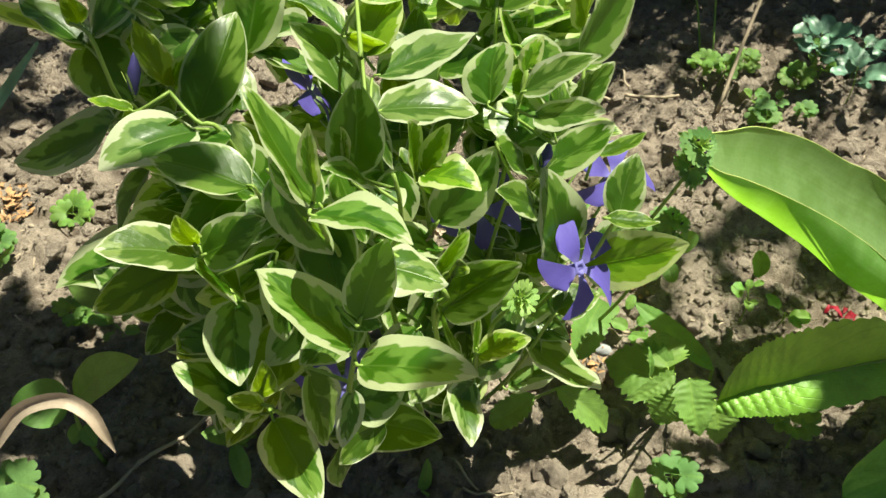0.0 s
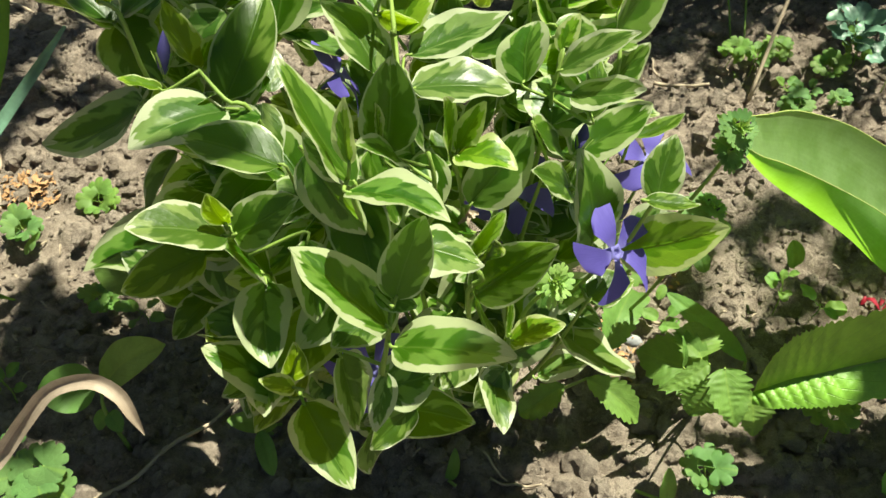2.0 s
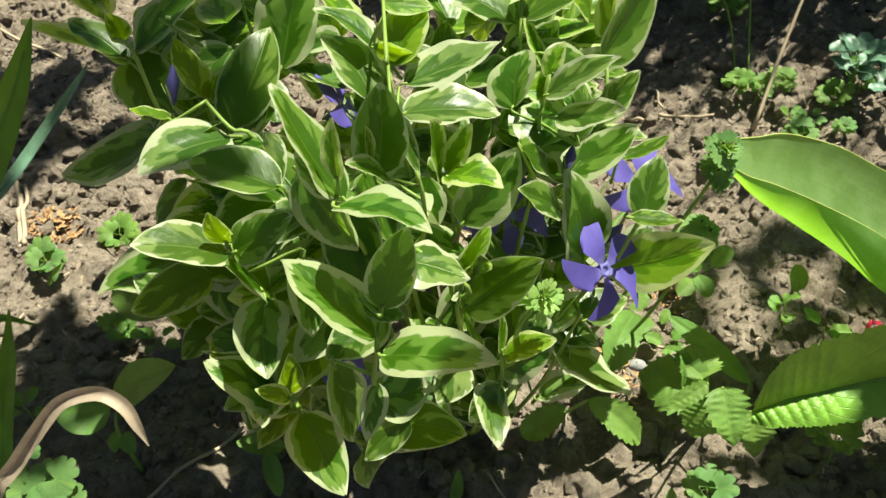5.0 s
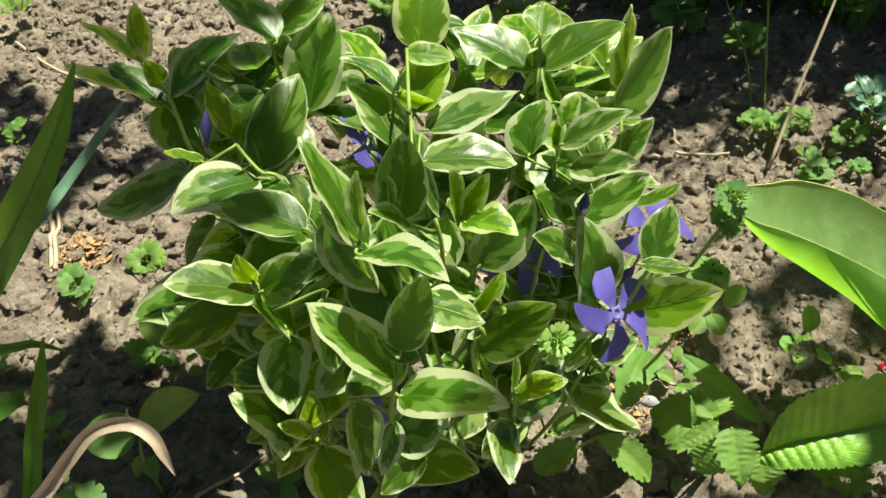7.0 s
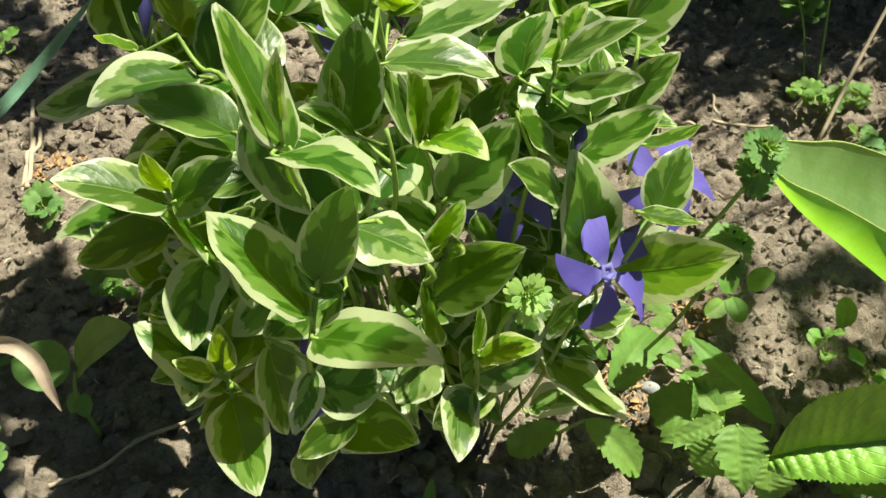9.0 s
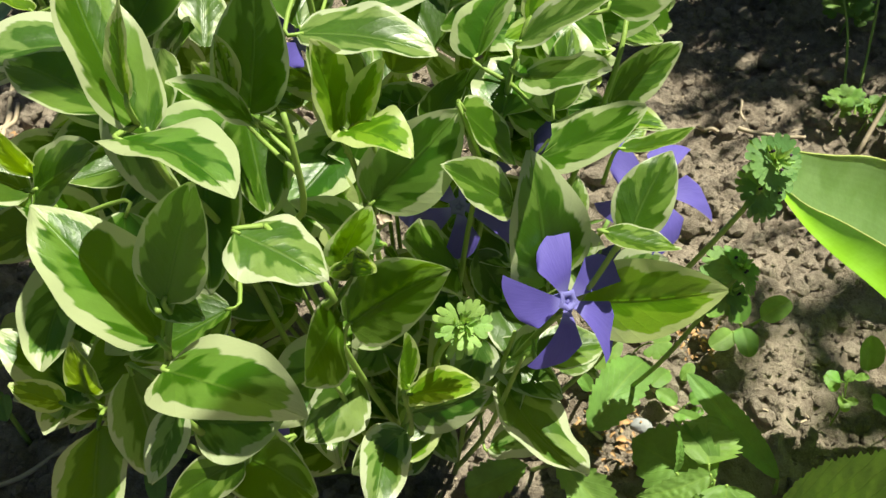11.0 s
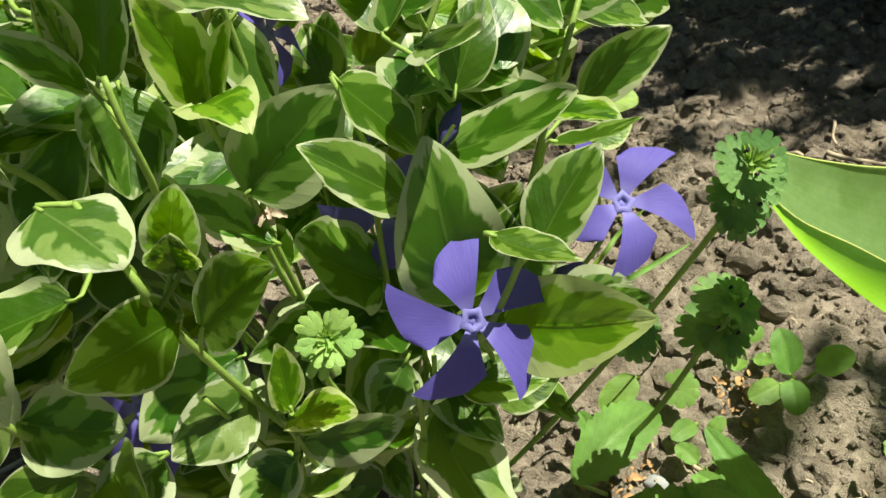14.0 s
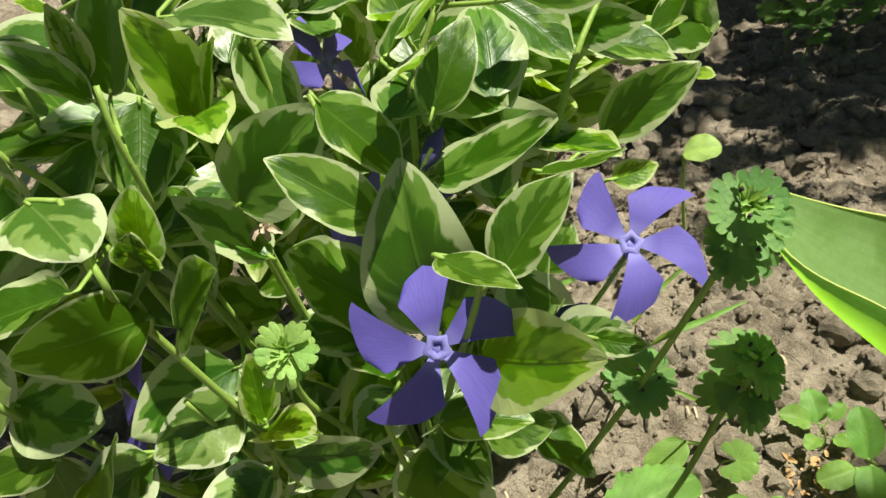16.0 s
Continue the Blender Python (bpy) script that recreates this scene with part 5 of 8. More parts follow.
leaf(M_LEAF, (-0.1523, 0.3977, 0.1857), (-0.1816, 0.4200, 0.2031), 0.0244, (0.56, -0.30, 0.77))
leaf(M_LEAF, (-0.1779, 0.3557, 0.2444), (-0.1646, 0.3919, 0.2530), 0.0229, (-0.12, -0.28, 0.95))
leaf(M_YOUNG, (0.0131, 0.4456, 0.2396), (-0.0047, 0.4615, 0.2058), 0.0254, (-0.09, -0.62, 0.78))
leaf(M_YOUNG, (0.0096, 0.3923, 0.2058), (0.0341, 0.4140, 0.2259), 0.0218, (0.20, -0.56, 0.80))
leaf(M_LEAF, (-0.0672, 0.2700, 0.2179), (-0.0844, 0.2617, 0.1874), 0.0219, (0.31, 0.24, 0.92))
leaf(M_LEAF, (-0.1339, 0.2941, 0.1778), (-0.1197, 0.2697, 0.1420), 0.0287, (-0.33, -0.21, 0.92))
leaf(M_YOUNG, (-0.0447, 0.2590, 0.1239), (-0.0822, 0.2419, 0.1274), 0.0262, (0.12, -0.83, 0.54))
leaf(M_YOUNG, (-0.1304, 0.3209, 0.1952), (-0.1556, 0.2989, 0.1956), 0.0195, (0.79, 0.12, 0.60))
leaf(M_YOUNG, (-0.0184, 0.4347, 0.2441), (-0.0069, 0.4611, 0.2591), 0.0188, (-0.23, -0.59, 0.77))
leaf(M_PALE, (-0.0162, 0.3883, 0.2179), (-0.0057, 0.4126, 0.1939), 0.0216, (0.57, -0.29, 0.77))
leaf(M_LEAF, (-0.0321, 0.4279, 0.2569), (-0.0550, 0.4571, 0.2499), 0.0218, (0.25, -0.11, 0.96))
leaf(M_LEAF, (-0.1024, 0.2832, 0.2211), (-0.1289, 0.2997, 0.2165), 0.0183, (-0.19, -0.47, 0.86))
leaf(M_YOUNG, (0.0399, 0.4233, 0.2333), (0.0254, 0.4486, 0.2608), 0.0250, (-0.07, -0.79, 0.60))
leaf(M_LEAF, (-0.1316, 0.2597, 0.1267), (-0.0994, 0.2647, 0.1289), 0.0208, (0.27, -0.54, 0.79))
leaf(M_LEAF, (-0.0933, 0.2260, 0.1645), (-0.1025, 0.2064, 0.1406), 0.0198, (0.24, -0.49, 0.84))
leaf(M_YOUNG, (-0.0674, 0.2675, 0.2087), (-0.0949, 0.2469, 0.1968), 0.0205, (-0.23, -0.29, 0.93))
leaf(M_LEAF, (0.0405, 0.4647, 0.2165), (0.0740, 0.4893, 0.2141), 0.0261, (0.20, -0.26, 0.94))
leaf(M_LEAF, (-0.0681, 0.2715, 0.2295), (-0.0888, 0.2414, 0.2372), 0.0225, (0.19, -0.09, 0.98))
leaf(M_PALE, (-0.1382, 0.4163, 0.2008), (-0.1693, 0.4330, 0.2074), 0.0224, (0.52, -0.23, 0.82))
leaf(M_YOUNG, (-0.0530, 0.2681, 0.1141), (-0.0762, 0.2378, 0.1260), 0.0249, (0.07, 0.07, 0.99))
leaf(M_LEAF, (-0.0136, 0.3839, 0.2221), (-0.0166, 0.4104, 0.2458), 0.0206, (0.13, -0.23, 0.96))
leaf(M_YOUNG, (-0.1457, 0.4141, 0.2439), (-0.1848, 0.4237, 0.2458), 0.0220, (0.65, -0.61, 0.46))
leaf(M_PALE, (0.0351, 0.3154, 0.1314), (0.0605, 0.2855, 0.1180), 0.0245, (0.22, -0.23, 0.95))
leaf(M_PALE, (-0.1676, 0.4024, 0.2487), (-0.1779, 0.3874, 0.2239), 0.0187, (0.09, -0.14, 0.99))
leaf(M_YOUNG, (-0.1411, 0.3112, 0.2191), (-0.1474, 0.3207, 0.2473), 0.0179, (-0.16, -0.51, 0.85))
leaf(M_LEAF, (-0.0963, 0.2268, 0.1594), (-0.0891, 0.1956, 0.1731), 0.0199, (0.17, -0.15, 0.97))
leaf(M_PALE, (-0.0882, 0.2206, 0.1692), (-0.0837, 0.1868, 0.1789), 0.0226, (0.13, -0.77, 0.62))
leaf(M_PALE, (0.0190, 0.3578, 0.2126), (0.0255, 0.3884, 0.2001), 0.0196, (0.29, -0.52, 0.80))
leaf(M_LEAF, (-0.0138, 0.4132, 0.2421), (-0.0355, 0.4472, 0.2610), 0.0244, (0.43, -0.10, 0.90))
leaf(M_LEAF, (-0.1408, 0.4715, 0.2107), (-0.1594, 0.4713, 0.2374), 0.0193, (0.59, -0.38, 0.71))
leaf(M_LEAF, (-0.1039, 0.4388, 0.1744), (-0.1215, 0.4416, 0.2113), 0.0252, (0.75, -0.22, 0.62))
leaf(M_YOUNG, (-0.0624, 0.2416, 0.1808), (-0.0801, 0.2026, 0.1793), 0.0273, (0.30, -0.14, 0.94))
leaf(M_YOUNG, (0.0240, 0.3581, 0.2323), (0.0673, 0.3717, 0.2296), 0.0269, (-0.38, -0.38, 0.84))
leaf(M_LEAF, (-0.1644, 0.4066, 0.2439), (-0.1370, 0.3734, 0.2380), 0.0246, (0.55, -0.11, 0.83))
leaf(M_LEAF, (-0.1146, 0.4002, 0.2206), (-0.1222, 0.4322, 0.2144), 0.0181, (0.32, -0.54, 0.78))
leaf(M_LEAF, (0.0254, 0.3165, 0.1592), (0.0398, 0.3199, 0.1278), 0.0191, (-0.06, -0.36, 0.93))
leaf(M_YOUNG, (0.0618, 0.4377, 0.2352), (0.0896, 0.4579, 0.2394), 0.0218, (-0.10, -0.33, 0.94))
leaf(M_LEAF, (-0.0839, 0.2923, 0.2088), (-0.0985, 0.2662, 0.1971), 0.0195, (-0.03, -0.05, 1.00))
leaf(M_LEAF, (-0.1551, 0.4110, 0.2162), (-0.1842, 0.4041, 0.2074), 0.0177, (0.33, -0.13, 0.93))
leaf(M_YOUNG, (-0.0577, 0.3007, 0.2135), (-0.0806, 0.2847, 0.2259), 0.0192, (0.24, -0.41, 0.88))
leaf(M_LEAF, (-0.1623, 0.3538, 0.2219), (-0.1729, 0.3534, 0.1856), 0.0207, (0.31, -0.32, 0.89))
leaf(M_PALE, (-0.0142, 0.3914, 0.2187), (-0.0060, 0.4284, 0.2172), 0.0229, (0.13, -0.43, 0.89))
leaf(M_PALE, (-0.1239, 0.3868, 0.2155), (-0.1591, 0.3885, 0.1889), 0.0265, (-0.15, -0.62, 0.77))
leaf(M_YOUNG, (0.0189, 0.4616, 0.2185), (0.0202, 0.4953, 0.2414), 0.0224, (0.01, -0.37, 0.93))
leaf(M_YOUNG, (0.0192, 0.4195, 0.2563), (0.0037, 0.4600, 0.2523), 0.0244, (-0.11, -0.10, 0.99))
leaf(M_PALE, (-0.1169, 0.3800, 0.2448), (-0.1373, 0.4011, 0.2335), 0.0194, (0.62, -0.23, 0.75))
leaf(M_PALE, (-0.0251, 0.3371, 0.1995), (-0.0495, 0.3045, 0.1937), 0.0237, (0.13, -0.35, 0.93))
leaf(M_YOUNG, (-0.0877, 0.2795, 0.1868), (-0.1144, 0.2767, 0.1655), 0.0189, (0.70, -0.50, 0.51))
leaf(M_LEAF, (-0.0439, 0.2330, 0.0841), (-0.0679, 0.2580, 0.0698), 0.0208, (0.17, -0.61, 0.77))
leaf(M_YOUNG, (-0.0820, 0.2591, 0.1250), (-0.0737, 0.2474, 0.0964), 0.0186, (0.17, -0.24, 0.96))
leaf(M_LEAF, (-0.0758, 0.2923, 0.1923), (-0.0984, 0.2861, 0.1600), 0.0220, (0.74, -0.15, 0.66))
leaf(M_LEAF, (0.0025, 0.2815, 0.1602), (-0.0031, 0.2526, 0.1667), 0.0170, (0.56, -0.75, 0.35))
leaf(M_LEAF, (-0.0052, 0.3270, 0.1571), (0.0191, 0.3123, 0.1411), 0.0189, (0.17, 0.51, 0.84))
leaf(M_PALE, (0.0312, 0.3488, 0.1414), (0.0538, 0.3507, 0.1780), 0.0251, (0.46, -0.43, 0.78))
leaf(M_LEAF, (-0.0224, 0.2531, 0.1085), (-0.0051, 0.2286, 0.1189), 0.0179, (0.94, -0.30, 0.15))
leaf(M_LEAF, (-0.0105, 0.2933, 0.1713), (-0.0471, 0.2983, 0.1624), 0.0228, (0.00, -0.51, 0.86))
leaf(M_PALE, (0.0165, 0.3632, 0.1989), (0.0493, 0.3714, 0.1866), 0.0221, (0.03, -0.22, 0.98))
leaf(M_LEAF, (-0.0556, 0.2955, 0.1864), (-0.0284, 0.2629, 0.1730), 0.0272, (-0.11, -0.65, 0.75))
leaf(M_LEAF, (0.0249, 0.3433, 0.2093), (0.0185, 0.3758, 0.2042), 0.0182, (0.05, -0.72, 0.69))
leaf(M_YOUNG, (-0.0472, 0.2877, 0.1380), (-0.0691, 0.2596, 0.1335), 0.0216, (0.18, -0.11, 0.98))
leaf(M_LEAF, (-0.0102, 0.3301, 0.1647), (-0.0241, 0.3564, 0.1913), 0.0226, (0.26, 0.00, 0.96))
leaf(M_LEAF, (0.0114, 0.3280, 0.1300), (0.0409, 0.3236, 0.1399), 0.0198, (0.60, -0.39, 0.70))
leaf(M_PALE, (-0.0334, 0.2701, 0.1254), (-0.0101, 0.2327, 0.1137), 0.0248, (0.29, -0.38, 0.88))
leaf(M_LEAF, (0.0348, 0.3658, 0.2113), (0.0690, 0.3658, 0.2283), 0.0225, (0.61, -0.24, 0.75))
leaf(M_LEAF, (-0.0273, 0.2883, 0.1040), (-0.0010, 0.2708, 0.0768), 0.0232, (0.67, -0.20, 0.72))
leaf(M_YOUNG, (0.0210, 0.3589, 0.1964), (0.0536, 0.3695, 0.1810), 0.0217, (0.49, -0.33, 0.81))
leaf(M_PALE, (-0.0177, 0.3325, 0.1648), (-0.0355, 0.3082, 0.1615), 0.0173, (0.38, -0.54, 0.75))
leaf(M_LEAF, (-0.0826, 0.2455, 0.1512), (-0.0900, 0.2124, 0.1481), 0.0186, (0.39, 0.19, 0.90))
leaf(M_YOUNG, (-0.0039, 0.3377, 0.1711), (-0.0249, 0.3329, 0.1999), 0.0207, (0.18, -0.43, 0.88))
leaf(M_LEAF, (-0.0732, 0.2996, 0.1818), (-0.0930, 0.2794, 0.1919), 0.0167, (0.22, -0.48, 0.85))
leaf(M_LEAF, (-0.1007, 0.2923, 0.2021), (-0.1317, 0.2828, 0.2181), 0.0206, (0.35, 0.08, 0.93))
leaf(M_PALE, (-0.0236, 0.2996, 0.1095), (0.0084, 0.2917, 0.1281), 0.0223, (0.05, -0.32, 0.95))
leaf(M_PALE, (-0.1253, 0.2829, 0.2348), (-0.1296, 0.3075, 0.2035), 0.0219, (0.19, -0.24, 0.95))
leaf(M_PALE, (-0.1095, 0.2838, 0.1776), (-0.1539, 0.2866, 0.1665), 0.0286, (0.21, -0.69, 0.69))
leaf(M_LEAF, (-0.1141, 0.2953, 0.1669), (-0.1476, 0.2720, 0.1850), 0.0256, (0.63, -0.22, 0.75))
leaf(M_LEAF, (-0.0055, 0.2741, 0.0905), (0.0180, 0.2599, 0.1033), 0.0169, (0.34, -0.54, 0.77))
leaf(M_YOUNG, (-0.0856, 0.2464, 0.1206), (-0.1052, 0.2113, 0.1167), 0.0237, (-0.29, -0.11, 0.95))
leaf(M_YOUNG, (-0.0669, 0.2537, 0.0927), (-0.0677, 0.2268, 0.1074), 0.0173, (0.47, -0.49, 0.74))
leaf(M_LEAF, (-0.0002, 0.2973, 0.1531), (-0.0132, 0.2717, 0.1177), 0.0286, (0.25, -0.37, 0.90))
leaf(M_LEAF, (0.0156, 0.3377, 0.2260), (0.0558, 0.3563, 0.2173), 0.0271, (0.19, -0.11, 0.97))
leaf(M_PALE, (-0.0593, 0.2878, 0.2113), (-0.0737, 0.2606, 0.2342), 0.0234, (0.24, -0.53, 0.81))
leaf(M_LEAF, (-0.0333, 0.2793, 0.2320), (-0.0472, 0.2585, 0.2045), 0.0216, (0.09, -0.56, 0.82))
leaf(M_LEAF, (0.0002, 0.3259, 0.1228), (-0.0093, 0.3104, 0.1611), 0.0271, (-0.38, -0.52, 0.76))
leaf(M_LEAF, (0.0296, 0.3314, 0.1489), (0.0625, 0.3260, 0.1596), 0.0194, (0.29, -0.64, 0.71))
leaf(M_LEAF, (-0.0364, 0.2979, 0.2017), (-0.0496, 0.2679, 0.1935), 0.0187, (0.54, -0.31, 0.78))
leaf(M_LEAF, (-0.0050, 0.2854, 0.1297), (0.0271, 0.2749, 0.1047), 0.0243, (0.47, -0.19, 0.86))
leaf(M_PALE, (-0.0538, 0.2522, 0.0991), (-0.0903, 0.2564, 0.0952), 0.0231, (-0.30, 0.19, 0.94))
leaf(M_LEAF, (-0.1145, 0.2428, 0.1648), (-0.0780, 0.2294, 0.1707), 0.0246, (0.25, -0.38, 0.89))
leaf(M_LEAF, (-0.0034, 0.3452, 0.1970), (0.0094, 0.3681, 0.2139), 0.0178, (-0.03, 0.02, 1.00))
leaf(M_LEAF, (0.0209, 0.2943, 0.0835), (0.0224, 0.2883, 0.1236), 0.0229, (0.06, -0.42, 0.91))
leaf(M_LEAF, (-0.0834, 0.2707, 0.1399), (-0.0526, 0.2716, 0.1720), 0.0251, (0.24, 0.24, 0.94))
leaf(M_YOUNG, (-0.0248, 0.3002, 0.1589), (-0.0306, 0.3376, 0.1677), 0.0235, (0.16, 0.20, 0.97))
leaf(M_PALE, (0.0001, 0.2694, 0.0691), (0.0138, 0.2699, 0.0980), 0.0202, (-0.25, -0.30, 0.92))
leaf(M_LEAF, (-0.0848, 0.2378, 0.1453), (-0.0922, 0.2065, 0.1569), 0.0207, (-0.03, -0.43, 0.90))
leaf(M_LEAF, (0.0316, 0.3487, 0.1953), (0.0229, 0.3761, 0.1778), 0.0191, (0.28, -0.54, 0.79))
leaf(M_LEAF, (0.0291, 0.2979, 0.0992), (0.0462, 0.3179, 0.1250), 0.0213, (-0.17, -0.29, 0.94))
leaf(M_LEAF, (-0.0310, 0.3182, 0.1196), (-0.0242, 0.2729, 0.1169), 0.0253, (0.35, -0.84, 0.42))
leaf(M_LEAF, (-0.0024, 0.2970, 0.1077), (0.0348, 0.3142, 0.1253), 0.0282, (0.24, -0.12, 0.96))
leaf(M_LEAF, (-0.0429, 0.2823, 0.1152), (-0.0684, 0.2557, 0.1121), 0.0232, (0.45, -0.01, 0.89))
leaf(M_LEAF, (0.0459, 0.3685, 0.2280), (0.0526, 0.3765, 0.1940), 0.0201, (0.19, -0.17, 0.97))
leaf(M_LEAF, (0.0315, 0.3588, 0.1897), (0.0537, 0.3340, 0.1915), 0.0186, (0.13, -0.49, 0.86))
leaf(M_YOUNG, (-0.0459, 0.2874, 0.1664), (-0.0768, 0.2744, 0.1844), 0.0226, (0.25, -0.09, 0.96))
leaf(M_LEAF, (-0.0882, 0.2348, 0.1524), (-0.1074, 0.2246, 0.1762), 0.0196, (-0.10, -0.56, 0.82))
leaf(M_PALE, (-0.0566, 0.3122, 0.1940), (-0.0783, 0.2861, 0.1893), 0.0209, (0.09, -0.40, 0.91))
leaf(M_LEAF, (0.0179, 0.3436, 0.1702), (0.0602, 0.3391, 0.1542), 0.0280, (0.04, -0.47, 0.88))
leaf(M_PALE, (0.0050, 0.3403, 0.1588), (0.0409, 0.3184, 0.1526), 0.0230, (0.42, -0.56, 0.72))
leaf(M_PALE, (-0.0190, 0.3178, 0.1361), (0.0097, 0.3135, 0.1487), 0.0179, (0.14, -0.47, 0.87))
leaf(M_YOUNG, (-0.0149, 0.3414, 0.1774), (-0.0454, 0.3199, 0.1834), 0.0214, (0.32, -0.47, 0.82))
leaf(M_YOUNG, (0.0219, 0.3743, 0.2030), (0.0597, 0.3791, 0.1997), 0.0236, (0.64, -0.34, 0.69))
leaf(M_LEAF, (-0.0520, 0.3042, 0.1297), (-0.0614, 0.2799, 0.1662), 0.0261, (0.44, -0.71, 0.55))
leaf(M_LEAF, (-0.0408, 0.2615, 0.1050), (-0.0542, 0.2548, 0.0733), 0.0209, (-0.07, -0.36, 0.93))
leaf(M_LEAF, (-0.0508, 0.2926, 0.2036), (-0.0876, 0.2823, 0.2066), 0.0228, (0.17, -0.83, 0.54))
leaf(M_LEAF, (0.0373, 0.2798, 0.1557), (0.0081, 0.2971, 0.1462), 0.0211, (0.08, 0.11, 0.99))
leaf(M_YOUNG, (0.0216, 0.3333, 0.1724), (0.0256, 0.3648, 0.1754), 0.0194, (-0.21, -0.17, 0.96))
leaf(M_YOUNG, (0.0021, 0.3056, 0.1160), (-0.0030, 0.2747, 0.1406), 0.0229, (0.13, 0.13, 0.98))
leaf(M_YOUNG, (-0.0081, 0.3159, 0.0789), (0.0003, 0.2885, 0.0638), 0.0192, (-0.08, -0.62, 0.78))
leaf(M_PALE, (-0.0340, 0.2834, 0.0875), (-0.0435, 0.2488, 0.1015), 0.0246, (0.39, -0.58, 0.72))
leaf(M_LEAF, (-0.0092, 0.2978, 0.1124), (-0.0258, 0.2752, 0.1348), 0.0204, (0.08, -0.12, 0.99))
leaf(M_LEAF, (0.0271, 0.3464, 0.1845), (0.0171, 0.3884, 0.1931), 0.0251, (-0.28, -0.85, 0.45))
leaf(M_LEAF, (-0.0692, 0.2580, 0.1155), (-0.0847, 0.2364, 0.0962), 0.0193, (0.47, -0.42, 0.78), (-0.064, 0.265, 0.113))
leaf(M_LEAF, (0.0193, 0.3468, 0.2166), (0.0217, 0.3655, 0.2424), 0.0196, (0.49, 0.44, 0.75))
leaf(M_LEAF, (-0.0645, 0.3051, 0.2022), (-0.0983, 0.3021, 0.1962), 0.0199, (-0.13, -0.74, 0.66))
leaf(M_PALE, (-0.0915, 0.3644, 0.1390), (-0.0927, 0.4018, 0.1385), 0.0205, (0.38, -0.02, 0.92))
leaf(M_LEAF, (-0.0901, 0.3688, 0.1276), (-0.1176, 0.3623, 0.1577), 0.0258, (-0.06, -0.50, 0.86))
leaf(M_PALE, (-0.1645, 0.4331, 0.1508), (-0.1587, 0.4640, 0.1783), 0.0250, (0.34, -0.11, 0.93))
leaf(M_PALE, (-0.1336, 0.3914, 0.1745), (-0.1784, 0.3951, 0.1767), 0.0268, (0.31, -0.55, 0.77))
leaf(M_PALE, (-0.1724, 0.4103, 0.1746), (-0.1902, 0.4329, 0.1907), 0.0196, (0.04, -0.99, 0.16))
leaf(M_LEAF, (-0.0148, 0.3782, 0.1823), (-0.0394, 0.3966, 0.1705), 0.0193, (0.51, 0.07, 0.86))
leaf(M_LEAF, (-0.0109, 0.3467, 0.1805), (-0.0163, 0.3849, 0.1827), 0.0224, (-0.16, -0.45, 0.88))
leaf(M_LEAF, (-0.0972, 0.3720, 0.1278), (-0.1289, 0.3754, 0.1457), 0.0205, (0.05, -0.55, 0.84), (-0.089, 0.371, 0.115))
leaf(M_PALE, (-0.1028, 0.3734, 0.1779), (-0.1092, 0.4045, 0.1576), 0.0228, (-0.33, -0.52, 0.79))
leaf(M_YOUNG, (-0.0381, 0.3737, 0.1594), (-0.0343, 0.4076, 0.1839), 0.0266, (0.59, -0.16, 0.79))
leaf(M_LEAF, (-0.0502, 0.4345, 0.1424), (-0.0690, 0.4722, 0.1578), 0.0247, (0.33, -0.39, 0.86))
leaf(M_LEAF, (-0.0915, 0.3890, 0.1473), (-0.1217, 0.3912, 0.1475), 0.0187, (0.30, -0.43, 0.85))
leaf(M_LEAF, (-0.0570, 0.3184, 0.1743), (-0.0633, 0.3605, 0.1681), 0.0264, (-0.18, -0.40, 0.90))
leaf(M_LEAF, (-0.0699, 0.4084, 0.1649), (-0.0753, 0.4322, 0.1908), 0.0223, (0.25, -0.21, 0.95))
leaf(M_LEAF, (-0.1370, 0.3671, 0.1732), (-0.1588, 0.3358, 0.1847), 0.0234, (0.47, -0.54, 0.70))
leaf(M_LEAF, (-0.0068, 0.3725, 0.2188), (-0.0393, 0.3972, 0.2380), 0.0265, (-0.02, -0.03, 1.00))
leaf(M_LEAF, (-0.1353, 0.3678, 0.1777), (-0.1648, 0.3504, 0.1854), 0.0204, (0.64, 0.07, 0.76))
leaf(M_LEAF, (-0.0215, 0.3197, 0.1978), (-0.0262, 0.3587, 0.1782), 0.0256, (0.21, -0.47, 0.86))
leaf(M_LEAF, (-0.0832, 0.3884, 0.1658), (-0.1238, 0.4028, 0.1574), 0.0264, (0.43, -0.13, 0.89))
leaf(M_YOUNG, (-0.1374, 0.3804, 0.1435), (-0.1372, 0.4120, 0.1446), 0.0199, (-0.04, -0.38, 0.92))
leaf(M_LEAF, (-0.0019, 0.3752, 0.1744), (-0.0429, 0.3909, 0.1795), 0.0273, (-0.55, -0.50, 0.68))
leaf(M_YOUNG, (-0.0705, 0.4030, 0.1671), (-0.0979, 0.3918, 0.1795), 0.0197, (0.26, -0.69, 0.68))
leaf(M_LEAF, (-0.0274, 0.3843, 0.1340), (-0.0498, 0.4174, 0.1534), 0.0268, (0.20, -0.42, 0.89))
leaf(M_LEAF, (-0.0269, 0.3879, 0.1849), (-0.0170, 0.3910, 0.1556), 0.0190, (0.22, -0.33, 0.92))
leaf(M_PALE, (-0.0751, 0.4018, 0.1439), (-0.0701, 0.4400, 0.1637), 0.0269, (-0.10, -0.36, 0.93))
leaf(M_PALE, (-0.0772, 0.3281, 0.1657), (-0.0978, 0.3536, 0.1608), 0.0188, (0.40, -0.71, 0.58))
